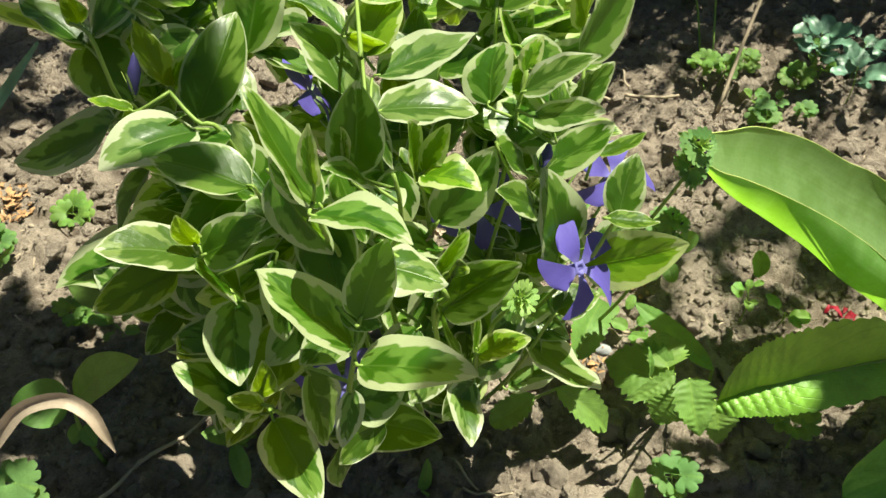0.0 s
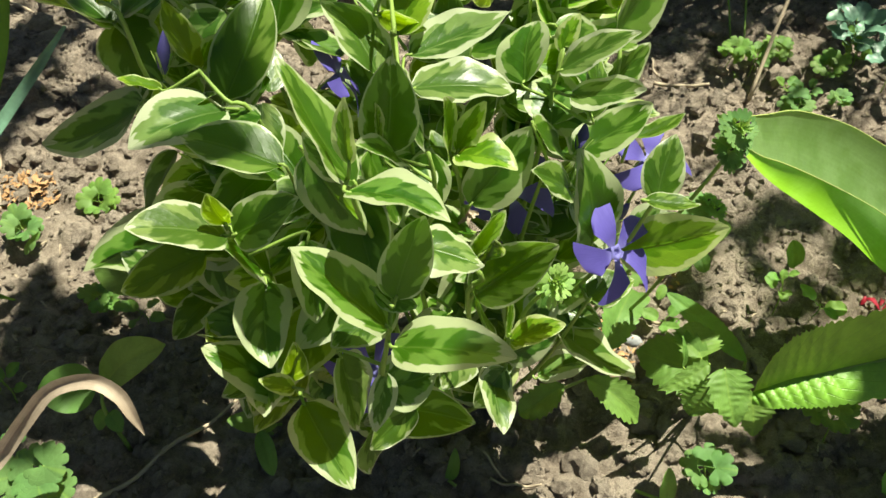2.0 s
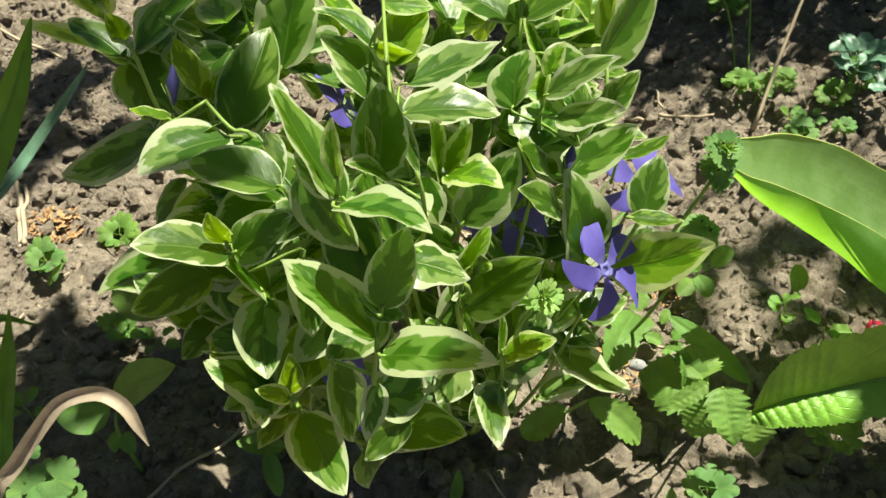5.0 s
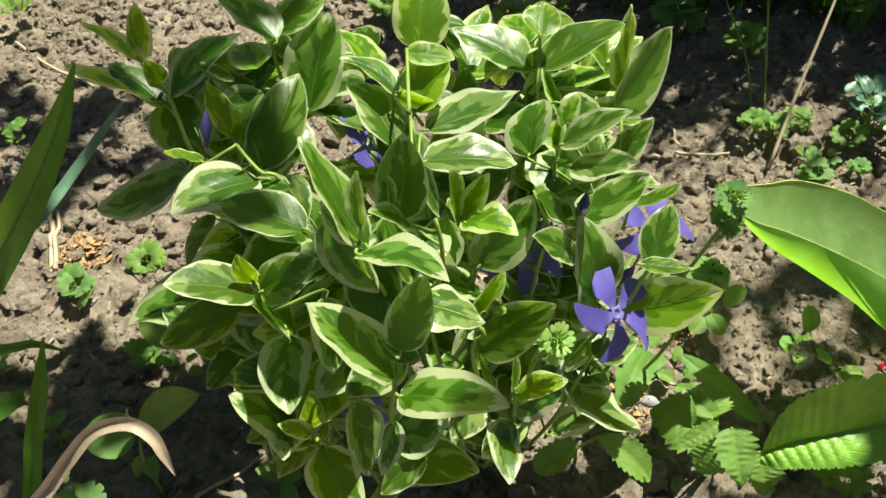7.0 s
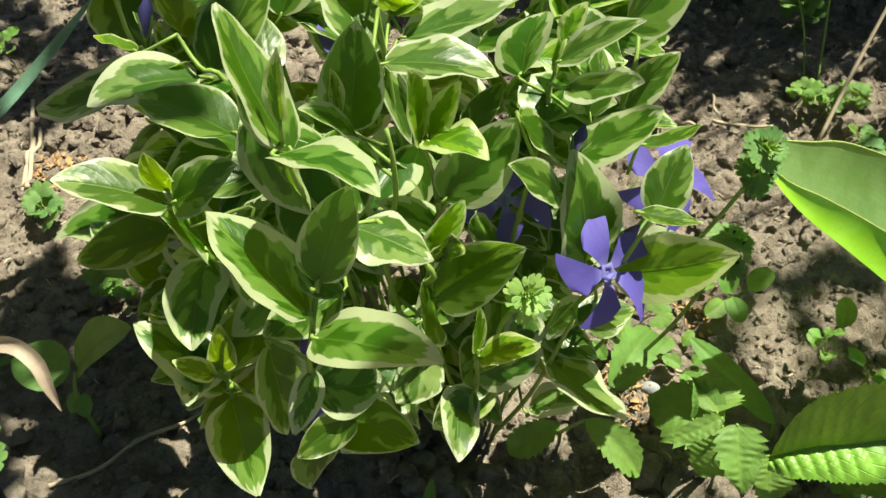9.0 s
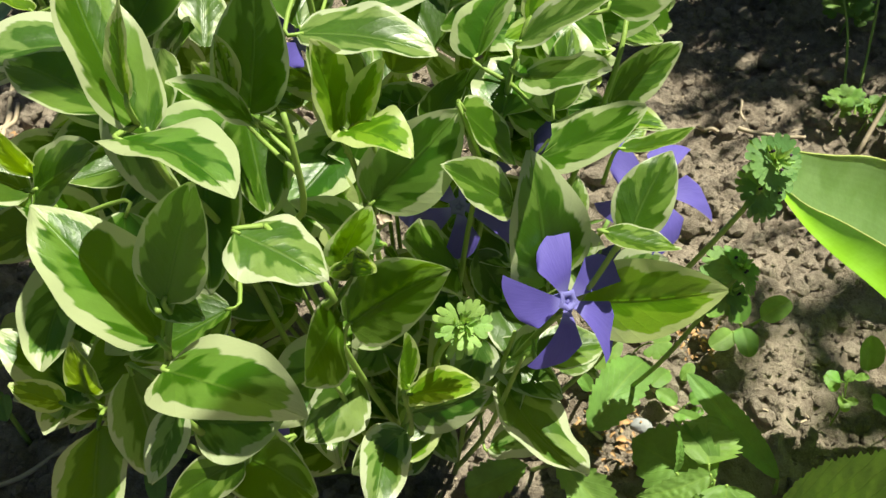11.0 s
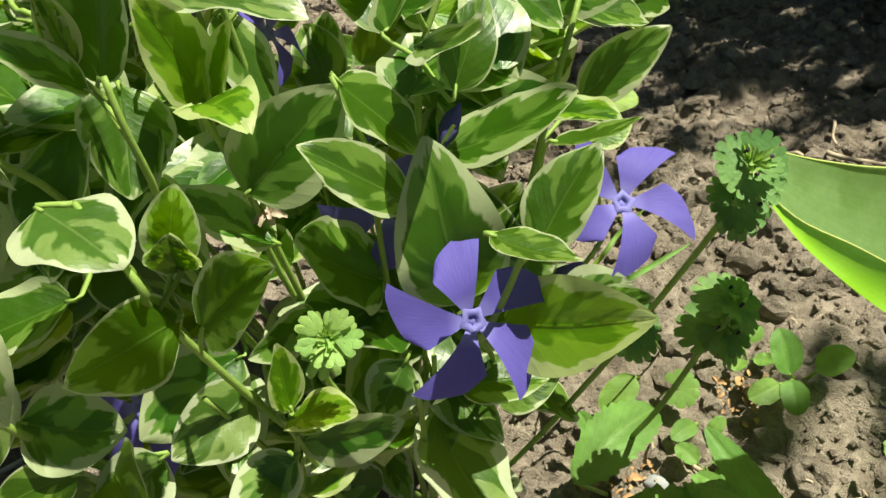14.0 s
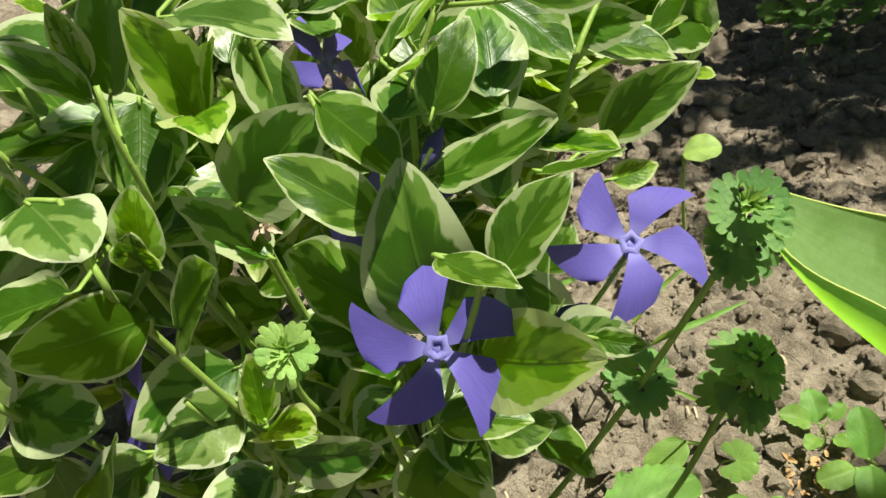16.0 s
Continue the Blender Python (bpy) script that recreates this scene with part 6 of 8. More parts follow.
leaf(M_LEAF, (-0.1617, 0.3993, 0.1968), (-0.1622, 0.4414, 0.1946), 0.0236, (0.33, -0.32, 0.89))
leaf(M_PALE, (-0.1462, 0.3551, 0.1730), (-0.1644, 0.3700, 0.1405), 0.0238, (-0.09, -0.46, 0.88))
leaf(M_YOUNG, (-0.1075, 0.3197, 0.1772), (-0.1437, 0.3388, 0.1959), 0.0263, (-0.30, -0.64, 0.71))
leaf(M_YOUNG, (-0.0794, 0.3859, 0.1235), (-0.0748, 0.3951, 0.0816), 0.0250, (0.23, -0.88, 0.42))
leaf(M_PALE, (-0.0071, 0.4256, 0.1574), (-0.0339, 0.4404, 0.1764), 0.0197, (0.57, -0.29, 0.76))
leaf(M_PALE, (-0.1598, 0.3586, 0.0955), (-0.1632, 0.3564, 0.1316), 0.0208, (0.35, -0.12, 0.93))
leaf(M_PALE, (-0.1195, 0.3388, 0.1262), (-0.1429, 0.3617, 0.1383), 0.0210, (-0.57, -0.82, 0.11))
leaf(M_PALE, (-0.0366, 0.3198, 0.1916), (-0.0540, 0.2832, 0.2029), 0.0260, (0.26, -0.54, 0.80))
leaf(M_LEAF, (-0.0263, 0.3563, 0.1533), (-0.0466, 0.3926, 0.1553), 0.0261, (0.23, -0.37, 0.90))
leaf(M_LEAF, (-0.1400, 0.3597, 0.0843), (-0.1713, 0.3601, 0.1093), 0.0250, (-0.18, 0.04, 0.98))
leaf(M_LEAF, (-0.0928, 0.4118, 0.1493), (-0.1300, 0.4154, 0.1646), 0.0257, (0.14, -0.32, 0.94))
leaf(M_LEAF, (-0.0928, 0.3326, 0.1910), (-0.1033, 0.3041, 0.1652), 0.0216, (-0.22, -0.56, 0.80))
leaf(M_LEAF, (-0.0552, 0.3969, 0.1678), (-0.0863, 0.4258, 0.1855), 0.0275, (-0.22, -0.34, 0.91))
leaf(M_LEAF, (-0.0829, 0.3003, 0.2048), (-0.1124, 0.3245, 0.2239), 0.0242, (0.07, -0.53, 0.85))
leaf(M_YOUNG, (-0.0727, 0.3642, 0.1575), (-0.1022, 0.3942, 0.1627), 0.0245, (0.23, 0.40, 0.89))
leaf(M_YOUNG, (0.0086, 0.3722, 0.1968), (-0.0028, 0.4083, 0.2031), 0.0221, (0.71, 0.17, 0.68))
leaf(M_PALE, (-0.1683, 0.3860, 0.1781), (-0.1649, 0.4088, 0.2094), 0.0224, (0.58, -0.29, 0.76))
leaf(M_YOUNG, (-0.0942, 0.3250, 0.1806), (-0.1221, 0.3544, 0.1634), 0.0262, (0.04, -0.46, 0.89))
leaf(M_LEAF, (-0.0502, 0.2994, 0.1777), (-0.0921, 0.3041, 0.1605), 0.0274, (0.06, 0.09, 0.99))
leaf(M_PALE, (-0.0710, 0.3509, 0.1611), (-0.0946, 0.3847, 0.1636), 0.0235, (0.32, -0.68, 0.66))
leaf(M_YOUNG, (-0.1260, 0.3266, 0.1369), (-0.1588, 0.3310, 0.1441), 0.0215, (0.11, -0.18, 0.98))
leaf(M_LEAF, (-0.0817, 0.3830, 0.1373), (-0.0848, 0.3547, 0.1017), 0.0278, (0.04, -0.60, 0.80))
leaf(M_LEAF, (-0.1856, 0.3409, 0.1016), (-0.1765, 0.3627, 0.0706), 0.0246, (0.31, -0.31, 0.90))
leaf(M_PALE, (-0.0350, 0.3294, 0.1692), (-0.0268, 0.3616, 0.1564), 0.0199, (-0.06, -0.81, 0.58))
leaf(M_LEAF, (-0.0521, 0.3168, 0.1895), (-0.0901, 0.3323, 0.1754), 0.0250, (0.58, -0.26, 0.77))
leaf(M_YOUNG, (-0.0599, 0.3056, 0.1857), (-0.0875, 0.2865, 0.1836), 0.0193, (0.16, -0.52, 0.84))
leaf(M_LEAF, (-0.0179, 0.3468, 0.1604), (0.0198, 0.3549, 0.1549), 0.0232, (0.07, -0.49, 0.87))
leaf(M_LEAF, (-0.1056, 0.3525, 0.2260), (-0.1255, 0.3567, 0.1980), 0.0221, (-0.05, -0.30, 0.95))
leaf(M_YOUNG, (-0.0678, 0.3444, 0.1931), (-0.0693, 0.3081, 0.2194), 0.0264, (0.31, -0.49, 0.81))
leaf(M_LEAF, (-0.1025, 0.3996, 0.1529), (-0.1309, 0.3840, 0.1399), 0.0209, (-0.15, -0.59, 0.79))
leaf(M_YOUNG, (-0.0322, 0.3672, 0.1502), (-0.0418, 0.4085, 0.1395), 0.0253, (0.03, -0.18, 0.98))
leaf(M_YOUNG, (-0.0982, 0.3566, 0.1793), (-0.1152, 0.3577, 0.2057), 0.0196, (0.17, -0.83, 0.53))
leaf(M_LEAF, (-0.0526, 0.3423, 0.1654), (-0.0620, 0.3719, 0.1382), 0.0231, (0.05, -0.25, 0.97))
leaf(M_LEAF, (-0.0488, 0.3255, 0.1362), (-0.0835, 0.3325, 0.1541), 0.0233, (0.38, -0.10, 0.92))
leaf(M_LEAF, (0.0280, 0.3500, 0.1780), (0.0113, 0.3257, 0.1605), 0.0191, (-0.24, -0.34, 0.91))
leaf(M_YOUNG, (-0.0619, 0.3131, 0.1875), (-0.0788, 0.2881, 0.1923), 0.0186, (-0.45, -0.25, 0.86))
leaf(M_LEAF, (-0.0553, 0.3441, 0.1663), (-0.0748, 0.3748, 0.1574), 0.0215, (0.57, -0.48, 0.67))
leaf(M_LEAF, (-0.1795, 0.3729, 0.1798), (-0.2036, 0.3958, 0.1960), 0.0204, (-0.18, -0.31, 0.93))
leaf(M_LEAF, (-0.0844, 0.4155, 0.1450), (-0.1085, 0.4318, 0.1590), 0.0200, (0.10, -0.52, 0.85))
leaf(M_LEAF, (-0.1794, 0.3799, 0.1616), (-0.1948, 0.4045, 0.1485), 0.0177, (-0.23, -0.40, 0.89))
leaf(M_LEAF, (0.0059, 0.3736, 0.1158), (-0.0341, 0.3959, 0.1115), 0.0251, (0.13, -0.51, 0.85))
leaf(M_LEAF, (-0.1146, 0.3565, 0.1342), (-0.1483, 0.3501, 0.1361), 0.0220, (0.36, -0.33, 0.87))
leaf(M_PALE, (-0.1628, 0.3867, 0.1571), (-0.1943, 0.3962, 0.1548), 0.0185, (0.19, -0.35, 0.92))
leaf(M_LEAF, (-0.0788, 0.3415, 0.1643), (-0.1065, 0.3230, 0.1925), 0.0273, (-0.09, -0.27, 0.96))
leaf(M_LEAF, (-0.1414, 0.3376, 0.1182), (-0.1675, 0.3433, 0.1381), 0.0186, (0.59, -0.28, 0.76))
leaf(M_PALE, (-0.0657, 0.3086, 0.2248), (-0.0906, 0.3263, 0.1989), 0.0224, (-0.09, -0.59, 0.80))
leaf(M_LEAF, (-0.0630, 0.4369, 0.1609), (-0.0922, 0.4523, 0.1648), 0.0200, (0.25, -0.19, 0.95))
leaf(M_LEAF, (-0.0612, 0.4089, 0.1230), (-0.0849, 0.3997, 0.1393), 0.0167, (-0.13, -0.10, 0.99))
leaf(M_LEAF, (0.0753, 0.3985, 0.2288), (0.0853, 0.4357, 0.2187), 0.0224, (0.69, -0.51, 0.52))
leaf(M_LEAF, (0.0257, 0.3965, 0.2082), (0.0460, 0.4061, 0.2476), 0.0259, (0.07, -0.30, 0.95))
leaf(M_LEAF, (0.0190, 0.3730, 0.2224), (0.0276, 0.4087, 0.2390), 0.0230, (-0.04, -0.61, 0.79))
leaf(M_LEAF, (0.0335, 0.3323, 0.2212), (0.0695, 0.3538, 0.2143), 0.0230, (0.05, -0.84, 0.54))
leaf(M_LEAF, (0.0263, 0.3633, 0.2056), (0.0574, 0.3789, 0.2295), 0.0229, (0.24, -0.76, 0.60))
leaf(M_LEAF, (0.0188, 0.3752, 0.2236), (0.0421, 0.4041, 0.2417), 0.0262, (-0.13, -0.05, 0.99))
leaf(M_PALE, (0.0316, 0.3997, 0.2405), (0.0220, 0.4227, 0.2172), 0.0191, (0.28, -0.53, 0.80))
leaf(M_LEAF, (0.0287, 0.3674, 0.2441), (0.0529, 0.3919, 0.2349), 0.0217, (-0.17, -0.02, 0.98))
leaf(M_LEAF, (0.0255, 0.3396, 0.2303), (0.0631, 0.3281, 0.2353), 0.0230, (-0.13, -0.37, 0.92))
leaf(M_LEAF, (0.0591, 0.3779, 0.2338), (0.0851, 0.3976, 0.2213), 0.0218, (0.30, -0.17, 0.94))
leaf(M_LEAF, (0.0510, 0.3776, 0.2348), (0.0816, 0.3815, 0.2411), 0.0173, (0.21, -0.85, 0.49))
leaf(M_PALE, (0.0451, 0.4177, 0.2252), (0.0650, 0.4418, 0.2245), 0.0191, (0.23, 0.41, 0.88))
leaf(M_YOUNG, (0.0322, 0.3449, 0.2361), (0.0556, 0.3328, 0.2203), 0.0174, (0.19, -0.40, 0.90))
leaf(M_LEAF, (0.0427, 0.4041, 0.2241), (0.0749, 0.4152, 0.2138), 0.0221, (0.32, -0.39, 0.86))
leaf(M_LEAF, (0.0108, 0.3562, 0.2372), (0.0465, 0.3660, 0.2395), 0.0201, (0.38, -0.40, 0.84))
leaf(M_YOUNG, (0.0284, 0.3444, 0.2439), (0.0600, 0.3592, 0.2324), 0.0201, (0.23, -0.58, 0.78))
leaf(M_LEAF, (0.0156, 0.3724, 0.2254), (0.0267, 0.4035, 0.2239), 0.0180, (0.20, -0.52, 0.83))
leaf(M_LEAF, (0.0195, 0.3918, 0.2264), (0.0533, 0.3644, 0.2274), 0.0267, (0.12, 0.13, 0.98))
leaf(M_LEAF, (0.0224, 0.3941, 0.2287), (0.0398, 0.4355, 0.2364), 0.0247, (0.16, -0.52, 0.84))
leaf(M_YOUNG, (0.0400, 0.3590, 0.2268), (0.0249, 0.3906, 0.2343), 0.0203, (0.03, -0.46, 0.89))
leaf(M_LEAF, (0.0345, 0.3855, 0.2297), (0.0513, 0.4206, 0.2154), 0.0258, (0.11, -0.61, 0.78))
leaf(M_LEAF, (0.0827, 0.4168, 0.2373), (0.0803, 0.4246, 0.2073), 0.0187, (0.30, -0.36, 0.88))
leaf(M_LEAF, (0.0232, 0.3767, 0.2381), (0.0623, 0.3904, 0.2371), 0.0247, (0.31, -0.29, 0.90))
leaf(M_YOUNG, (0.0457, 0.3962, 0.2104), (0.0836, 0.4099, 0.2300), 0.0272, (0.24, -0.03, 0.97))
leaf(M_PALE, (0.0422, 0.3513, 0.2504), (0.0607, 0.3330, 0.2317), 0.0201, (-0.08, -0.03, 1.00))
leaf(M_PALE, (0.0224, 0.4153, 0.2201), (0.0451, 0.4288, 0.2484), 0.0215, (0.41, -0.62, 0.67))

# thin upright stems inside the clump
for i in range(16):
    a, r = rng.uniform(0, 6.283), rng.uniform(0.02, 0.085)
    top = (-0.012 + r * math.cos(a), 0.305 + r * math.sin(a), rng.uniform(0.12, 0.19))
    foot = (-0.01 + 0.4 * r * math.cos(a), 0.325 + 0.4 * r * math.sin(a), -0.01)
    stem([top, (0.6 * top[0] + 0.4 * foot[0], 0.6 * top[1] + 0.4 * foot[1], 0.5 * top[2]), foot], 0.0009, 0.0015)


def flower(centre, face, up, radius, stalk, openness=0.9, petals=5, turn=0.0, skip=()):
    """Pinwheel flower: slanting blunt petals round a pale five-sided throat, on a thin stalk."""
    c, f = np.asarray(centre, float), unit(face)
    u = np.asarray(up, float)
    u = unit(u - f * u.dot(f))
    s = np.cross(u, f)
    head = mesh_object("flower", *tube([c - f * 0.013, c - f * 0.006, c - f * 0.0005], 0.0011, 0.0034, 8, 10)[:2], M_THROAT, periwinkle, "violet five-petalled flower with a pale throat")
    for k in range(petals):
        if k in skip:
            continue
        a = radians(turn + 360 * k / 5)
        d = u * math.cos(a) + s * math.sin(a)
        w = -u * math.sin(a) + s * math.cos(a)
        verts, faces, uv = [], [], []
        nu, nv = 14, 10
        droop = rng.uniform(-0.05, 0.10)
        for i in range(nu + 1):
            t = i / nu
            half = radius * (0.060 + 0.41 * t ** 1.02)
            for j in range(nv + 1):
                v = 2 * j / nv - 1
                # the outer edge is cut slantwise, one shoulder longer
                reach = radius * (0.13 + 0.87 * t * (1 + 0.17 * v * t - 0.05 * v * v * t))
                lean = radius * 0.13 * t * t
                lift = radius * (0.10 * t * (1 - t) * 4 * openness - droop * t * t + 0.05 * v * v * t + 0.03 * v * math.sin(4 * t))
                corner = 1 - 0.55 * max(0.0, t - 0.7) * (0.6 - 0.4 * v)
                reach -= radius * 0.16 * max(0.0, abs(v) - 0.45) ** 2 * 3.3 * t ** 4 * (1.0 if v < 0 else 0.45)
                verts.append(c + d * reach + w * (v * half * corner + lean) + f * lift)
                uv.append((t, 0.5 + 0.5 * v))
        for i in range(nu):
            for j in range(nv):
                q = i * (nv + 1) + j
                faces.append((q, q + 1, q + nv + 2, q + nv + 1))
        mesh_object("petal", verts, faces, M_PETAL, head, uv=uv)
    # raised five-sided rim round the throat
    ring_v, ring_f = [], []
    for k in range(10):
        a = radians(turn + 18 + 36 * k)
        r1 = radius * (0.150 if k % 2 else 0.105)
        d = u * math.cos(a) + s * math.sin(a)
        for rr, hh in ((r1 * 1.35, 0.0004), (r1, 0.0011), (r1 * 0.60, 0.0005), (r1 * 0.30, -0.0015)):
            ring_v.append(c + d * rr + f * hh)
    for k in range(10):
        for j in range(3):
            ring_f.append((k * 4 + j, k * 4 + j + 1, ((k + 1) % 10) * 4 + j + 1, ((k + 1) % 10) * 4 + j))
    mesh_object("throat_rim", ring_v, ring_f, M_THROAT, head)
    # narrow green calyx
    for k in range(5):
        a = radians(72 * k + 20)
        d = u * math.cos(a) + s * math.sin(a)
        p0 = c - f * 0.015 + d * 0.0012
        sh = leaf_shape(p0, p0 + f * 0.009 + d * 0.0035, 0.0014, d, 0.0, 0.1, 0.0, rng, 0.3, 0.9, nu=6, nv=2)
        mesh_object("sepal", sh[0], sh[1], M_STEM, head, uv=sh[2])
    if stalk:
        stem([tuple(c - f * 0.013)] + stalk, 0.0008, 0.0010)
    return head


FLOWER_1 = (0.0678, 0.2740, 0.1890)
FLOWER_2 = (0.0925, 0.3441, 0.1835)
flower(FLOWER_1, (0.585, -0.483, 0.652), (0.0, 0.20, 1.0), 0.0228, [(0.066, 0.290, 0.150), (0.052, 0.300, 0.110)], turn=-13)
flower(FLOWER_2, (0.352, -0.450, 0.821), (0.0, 0.20, 1.0), 0.0225, [(0.085, 0.335, 0.165), (0.060, 0.325, 0.120)], turn=22)
flower((-0.078, 0.391, 0.200), (0.85, 0.20, 0.48), (0.0, 0.3, 1.0), 0.0215, [(-0.07, 0.41, 0.15), (-0.05, 0.38, 0.08)], turn=40)
flower((0.0187, 0.3143, 0.1861), (0.15, -0.75, 0.60), (0.0, 0.3, 1.0), 0.0215, [(0.02, 0.33, 0.14), (0.01, 0.33, 0.09)], turn=20)
flower((-0.0469, 0.2366, 0.1405), (-0.10, -0.60, 0.40), (0.0, 0.3, 1.0), 0.0235, [(-0.03, 0.27, 0.10), (-0.02, 0.30, 0.06)], turn=30)


def bud(tip, foot, radius):
    """A closed furled flower bud in its narrow sepals."""
    t, b = np.asarray(tip, float), np.asarray(foot, float)
    ax = t - b
    prof = ((0.0, 0.35), (0.15, 0.75), (0.4, 1.0), (0.65, 0.85), (0.85, 0.45), (1.0, 0.05))
    verts, faces = [], []
    a = unit(np.cross(ax, (0.3, 0.2, 0.9)))
    c = unit(np.cross(ax, a))
    for s, r in prof:
        for k in range(10):
            w = 2 * math.pi * k / 10 + 1.3 * s
            q = radius * r * (1 + 0.16 * math.cos(5 * (w - 1.3 * s)))
            verts.append(b + ax * s + q * (a * math.cos(w) + c * math.sin(w)))
    for i in range(len(prof) - 1):
        for k in range(10):
            faces.append((i * 10 + k, i * 10 + (k + 1) % 10, (i + 1) * 10 + (k + 1) % 10, (i + 1) * 10 + k))
    ob = mesh_object("flower_bud", verts, faces, M_BUD, periwinkle, "closed dark violet bud in narrow green sepals")
    for k in range(5):
        w = 2 * math.pi * k / 5
        d = a * math.cos(w) + c * math.sin(w)
        p0 = b - ax * 0.10
        sh = leaf_shape(p0, p0 + ax * 0.62 + d * radius * 1.9, 0.0013, d, 0.0, 0.1, 0.0, rng, 0.3, 0.9, nu=6, nv=2)
        mesh_object("sepal", sh[0], sh[1], M_STEM, ob, uv=sh[2])
    return ob


bud((-0.1434, 0.3323, 0.2674), (-0.1448, 0.3224, 0.2504), 0.0030)
bud((0.0510, 0.3131, 0.2347), (0.0482, 0.3039, 0.2248), 0.0028)
bud((0.0838, 0.3294, 0.1665), (0.0736, 0.3242, 0.1567), 0.0032)

# a withered brown flower hanging in a fork
withered = thing("withered_flower", "shrivelled brown dead flower head caught in the stems", "flower")
for k in range(7):
    b0 = np.array((-0.0023, 0.2814, 0.2050))
    d = unit((rng.uniform(-1, 1), rng.uniform(-1, 1), rng.uniform(-1, 0.6)))
    sh = leaf_shape(b0, b0 + d * rng.uniform(0.004, 0.007), 0.0026, (0.3, -0.5, 0.7), 0.25, 0.5, 0.2, rng, nu=6, nv=4)
    mesh_object("shrivelled_petal", sh[0], sh[1], M_DRY, withered, uv=sh[2])


# ---- henbit weeds ----
def whorl(parent, centre, axis, radius, count, tilt, seed, lobes=8, spread=190, flat=False):
    mat = M_TUFT if flat else M_HENBIT
    r = random.Random(seed)
    axis = unit(axis)
    a = unit(np.cross(axis, (0.2, 0.9, 0.1)))
    b = np.cross(axis, a)
    for k in range(count):
        w = 2 * math.pi * k / count + r.uniform(-0.2, 0.2) if flat else math.pi * (k % 2) + 0.5 * math.pi * (k // 2) + r.uniform(-0.3, 0.3)
        d = a * math.cos(w) + b * math.sin(w)
        tl = tilt + r.uniform(-0.15, 0.2) if flat else tilt - 0.35 + 0.35 * (k // 2) + r.uniform(-0.25, 0.25)
        ax = unit(d * math.cos(tl) + axis * math.sin(tl))
        nr = unit(axis * math.cos(tl) - d * math.sin(tl))
        sh = fan_shape(np.asarray(centre) + d * 0.001 + axis * (0.0016 * (k // 2) + r.uniform(-0.001, 0.001)), ax, nr, radius * (1.0 if flat else (1.15, 0.95, 0.75)[min(k // 2, 2)]) * r.uniform(0.7, 1.1), lobes, spread * r.uniform(0.85, 1.05), r.uniform(-0.05, 0.2) if flat else r.uniform(-0.45, 0.35), 0.30 if flat else 0.20, seed + k)
        mesh_object("leaf", sh[0], sh[1], mat, parent, uv=sh[2])


def henbit(label, path, whorls, thick=0.0013, lobes=8, spread=190, flat=False):
    ob = thing("henbit_plant", label, "weed", group="henbit weeds")
    mesh_object("stem", *tube(path, thick * 0.8, thick, 20)[:2], M_STEM, ob)
    for i, (c, ax, rad, cnt, tilt) in enumerate(whorls):
        whorl(ob, c, ax, rad, cnt, tilt, 40 + i + int(1000 * abs(c[0])), lobes, spread, flat)
        axis = unit(ax)
        side = unit(np.cross(axis, (0.3, 0.8, 0.2)))
        for k in range(14 if i == 0 else 6):
            p0 = np.asarray(c, float) + axis * 0.001
            d = unit(axis * (1.0 if i == 0 else 0.5) + np.array((rng.uniform(-1, 1), rng.uniform(-1, 1), rng.uniform(-1, 1))) * 0.9)
            sh = leaf_shape(p0, p0 + d * rng.uniform(0.004, 0.0075), 0.0024, (rng.uniform(-1, 1), -0.6, 0.6), 0.1, 0.4, 0.1, rng, nu=6, nv=4)
            mesh_object("young_leaf", sh[0], sh[1], M_TUFT, ob, uv=sh[2])
        for k in range(0 if flat else 3):
            w = 2.1 * k + i
            p0 = np.asarray(c, float) + axis * 0.0035 + (side * math.cos(w) + np.cross(axis, side) * math.sin(w)) * 0.0042
            mesh_object("flower_bud", *tube([p0 - axis * 0.001, p0, p0 + axis * 0.0014], 0.0004, 0.0006, 6, 6)[:2], M_DOT, ob)
    return ob


henbit("henbit weed with scalloped leaf whorls on a long arching stem",
       [(0.1302, 0.3343, 0.2078), (0.1218, 0.3310, 0.1857), (0.1025, 0.3287, 0.1380), (0.0853, 0.3249, 0.1001), (0.0657, 0.3224, 0.0572), (0.0390, 0.3153, 0.0075)],
       [((0.1299, 0.3362, 0.2131), (0.45, -0.45, 0.8), 0.0115, 5, 0.15), ((0.1298, 0.3348, 0.2023), (0.35, -0.5, 0.75), 0.0105, 4, -0.25), ((0.1021, 0.3308, 0.1372), (0.5, -0.3, 0.8), 0.0125, 5, -0.2)])
henbit("henbit weed with two dark scalloped leaf whorls rising from the soil",
       [(0.1340, 0.3459, 0.1422), (0.1258, 0.3409, 0.1232), (0.1132, 0.3419, 0.0781), (0.0953, 0.3511, 0.0212)],
       [((0.1337, 0.3452, 0.1482), (0.35, 0.0, 0.93), 0.0125, 6, -0.05), ((0.1322, 0.3453, 0.1335), (0.3, -0.25, 0.9), 0.0150, 5, -0.35)])
henbit("small henbit rosette showing among the periwinkle leaves",
       [(0.0366, 0.2485, 0.1967), (0.0254, 0.2558, 0.1615), (0.03, 0.28, 0.10), (0.02, 0.30, 0.0)],
       [((0.0371, 0.2482, 0.1976), (0.45, -0.50, 0.75), 0.0085, 5, 0.30), ((0.0355, 0.2491, 0.1949), (0.45, -0.50, 0.75), 0.0108, 6, 0.0)], lobes=3, spread=78, flat=True)


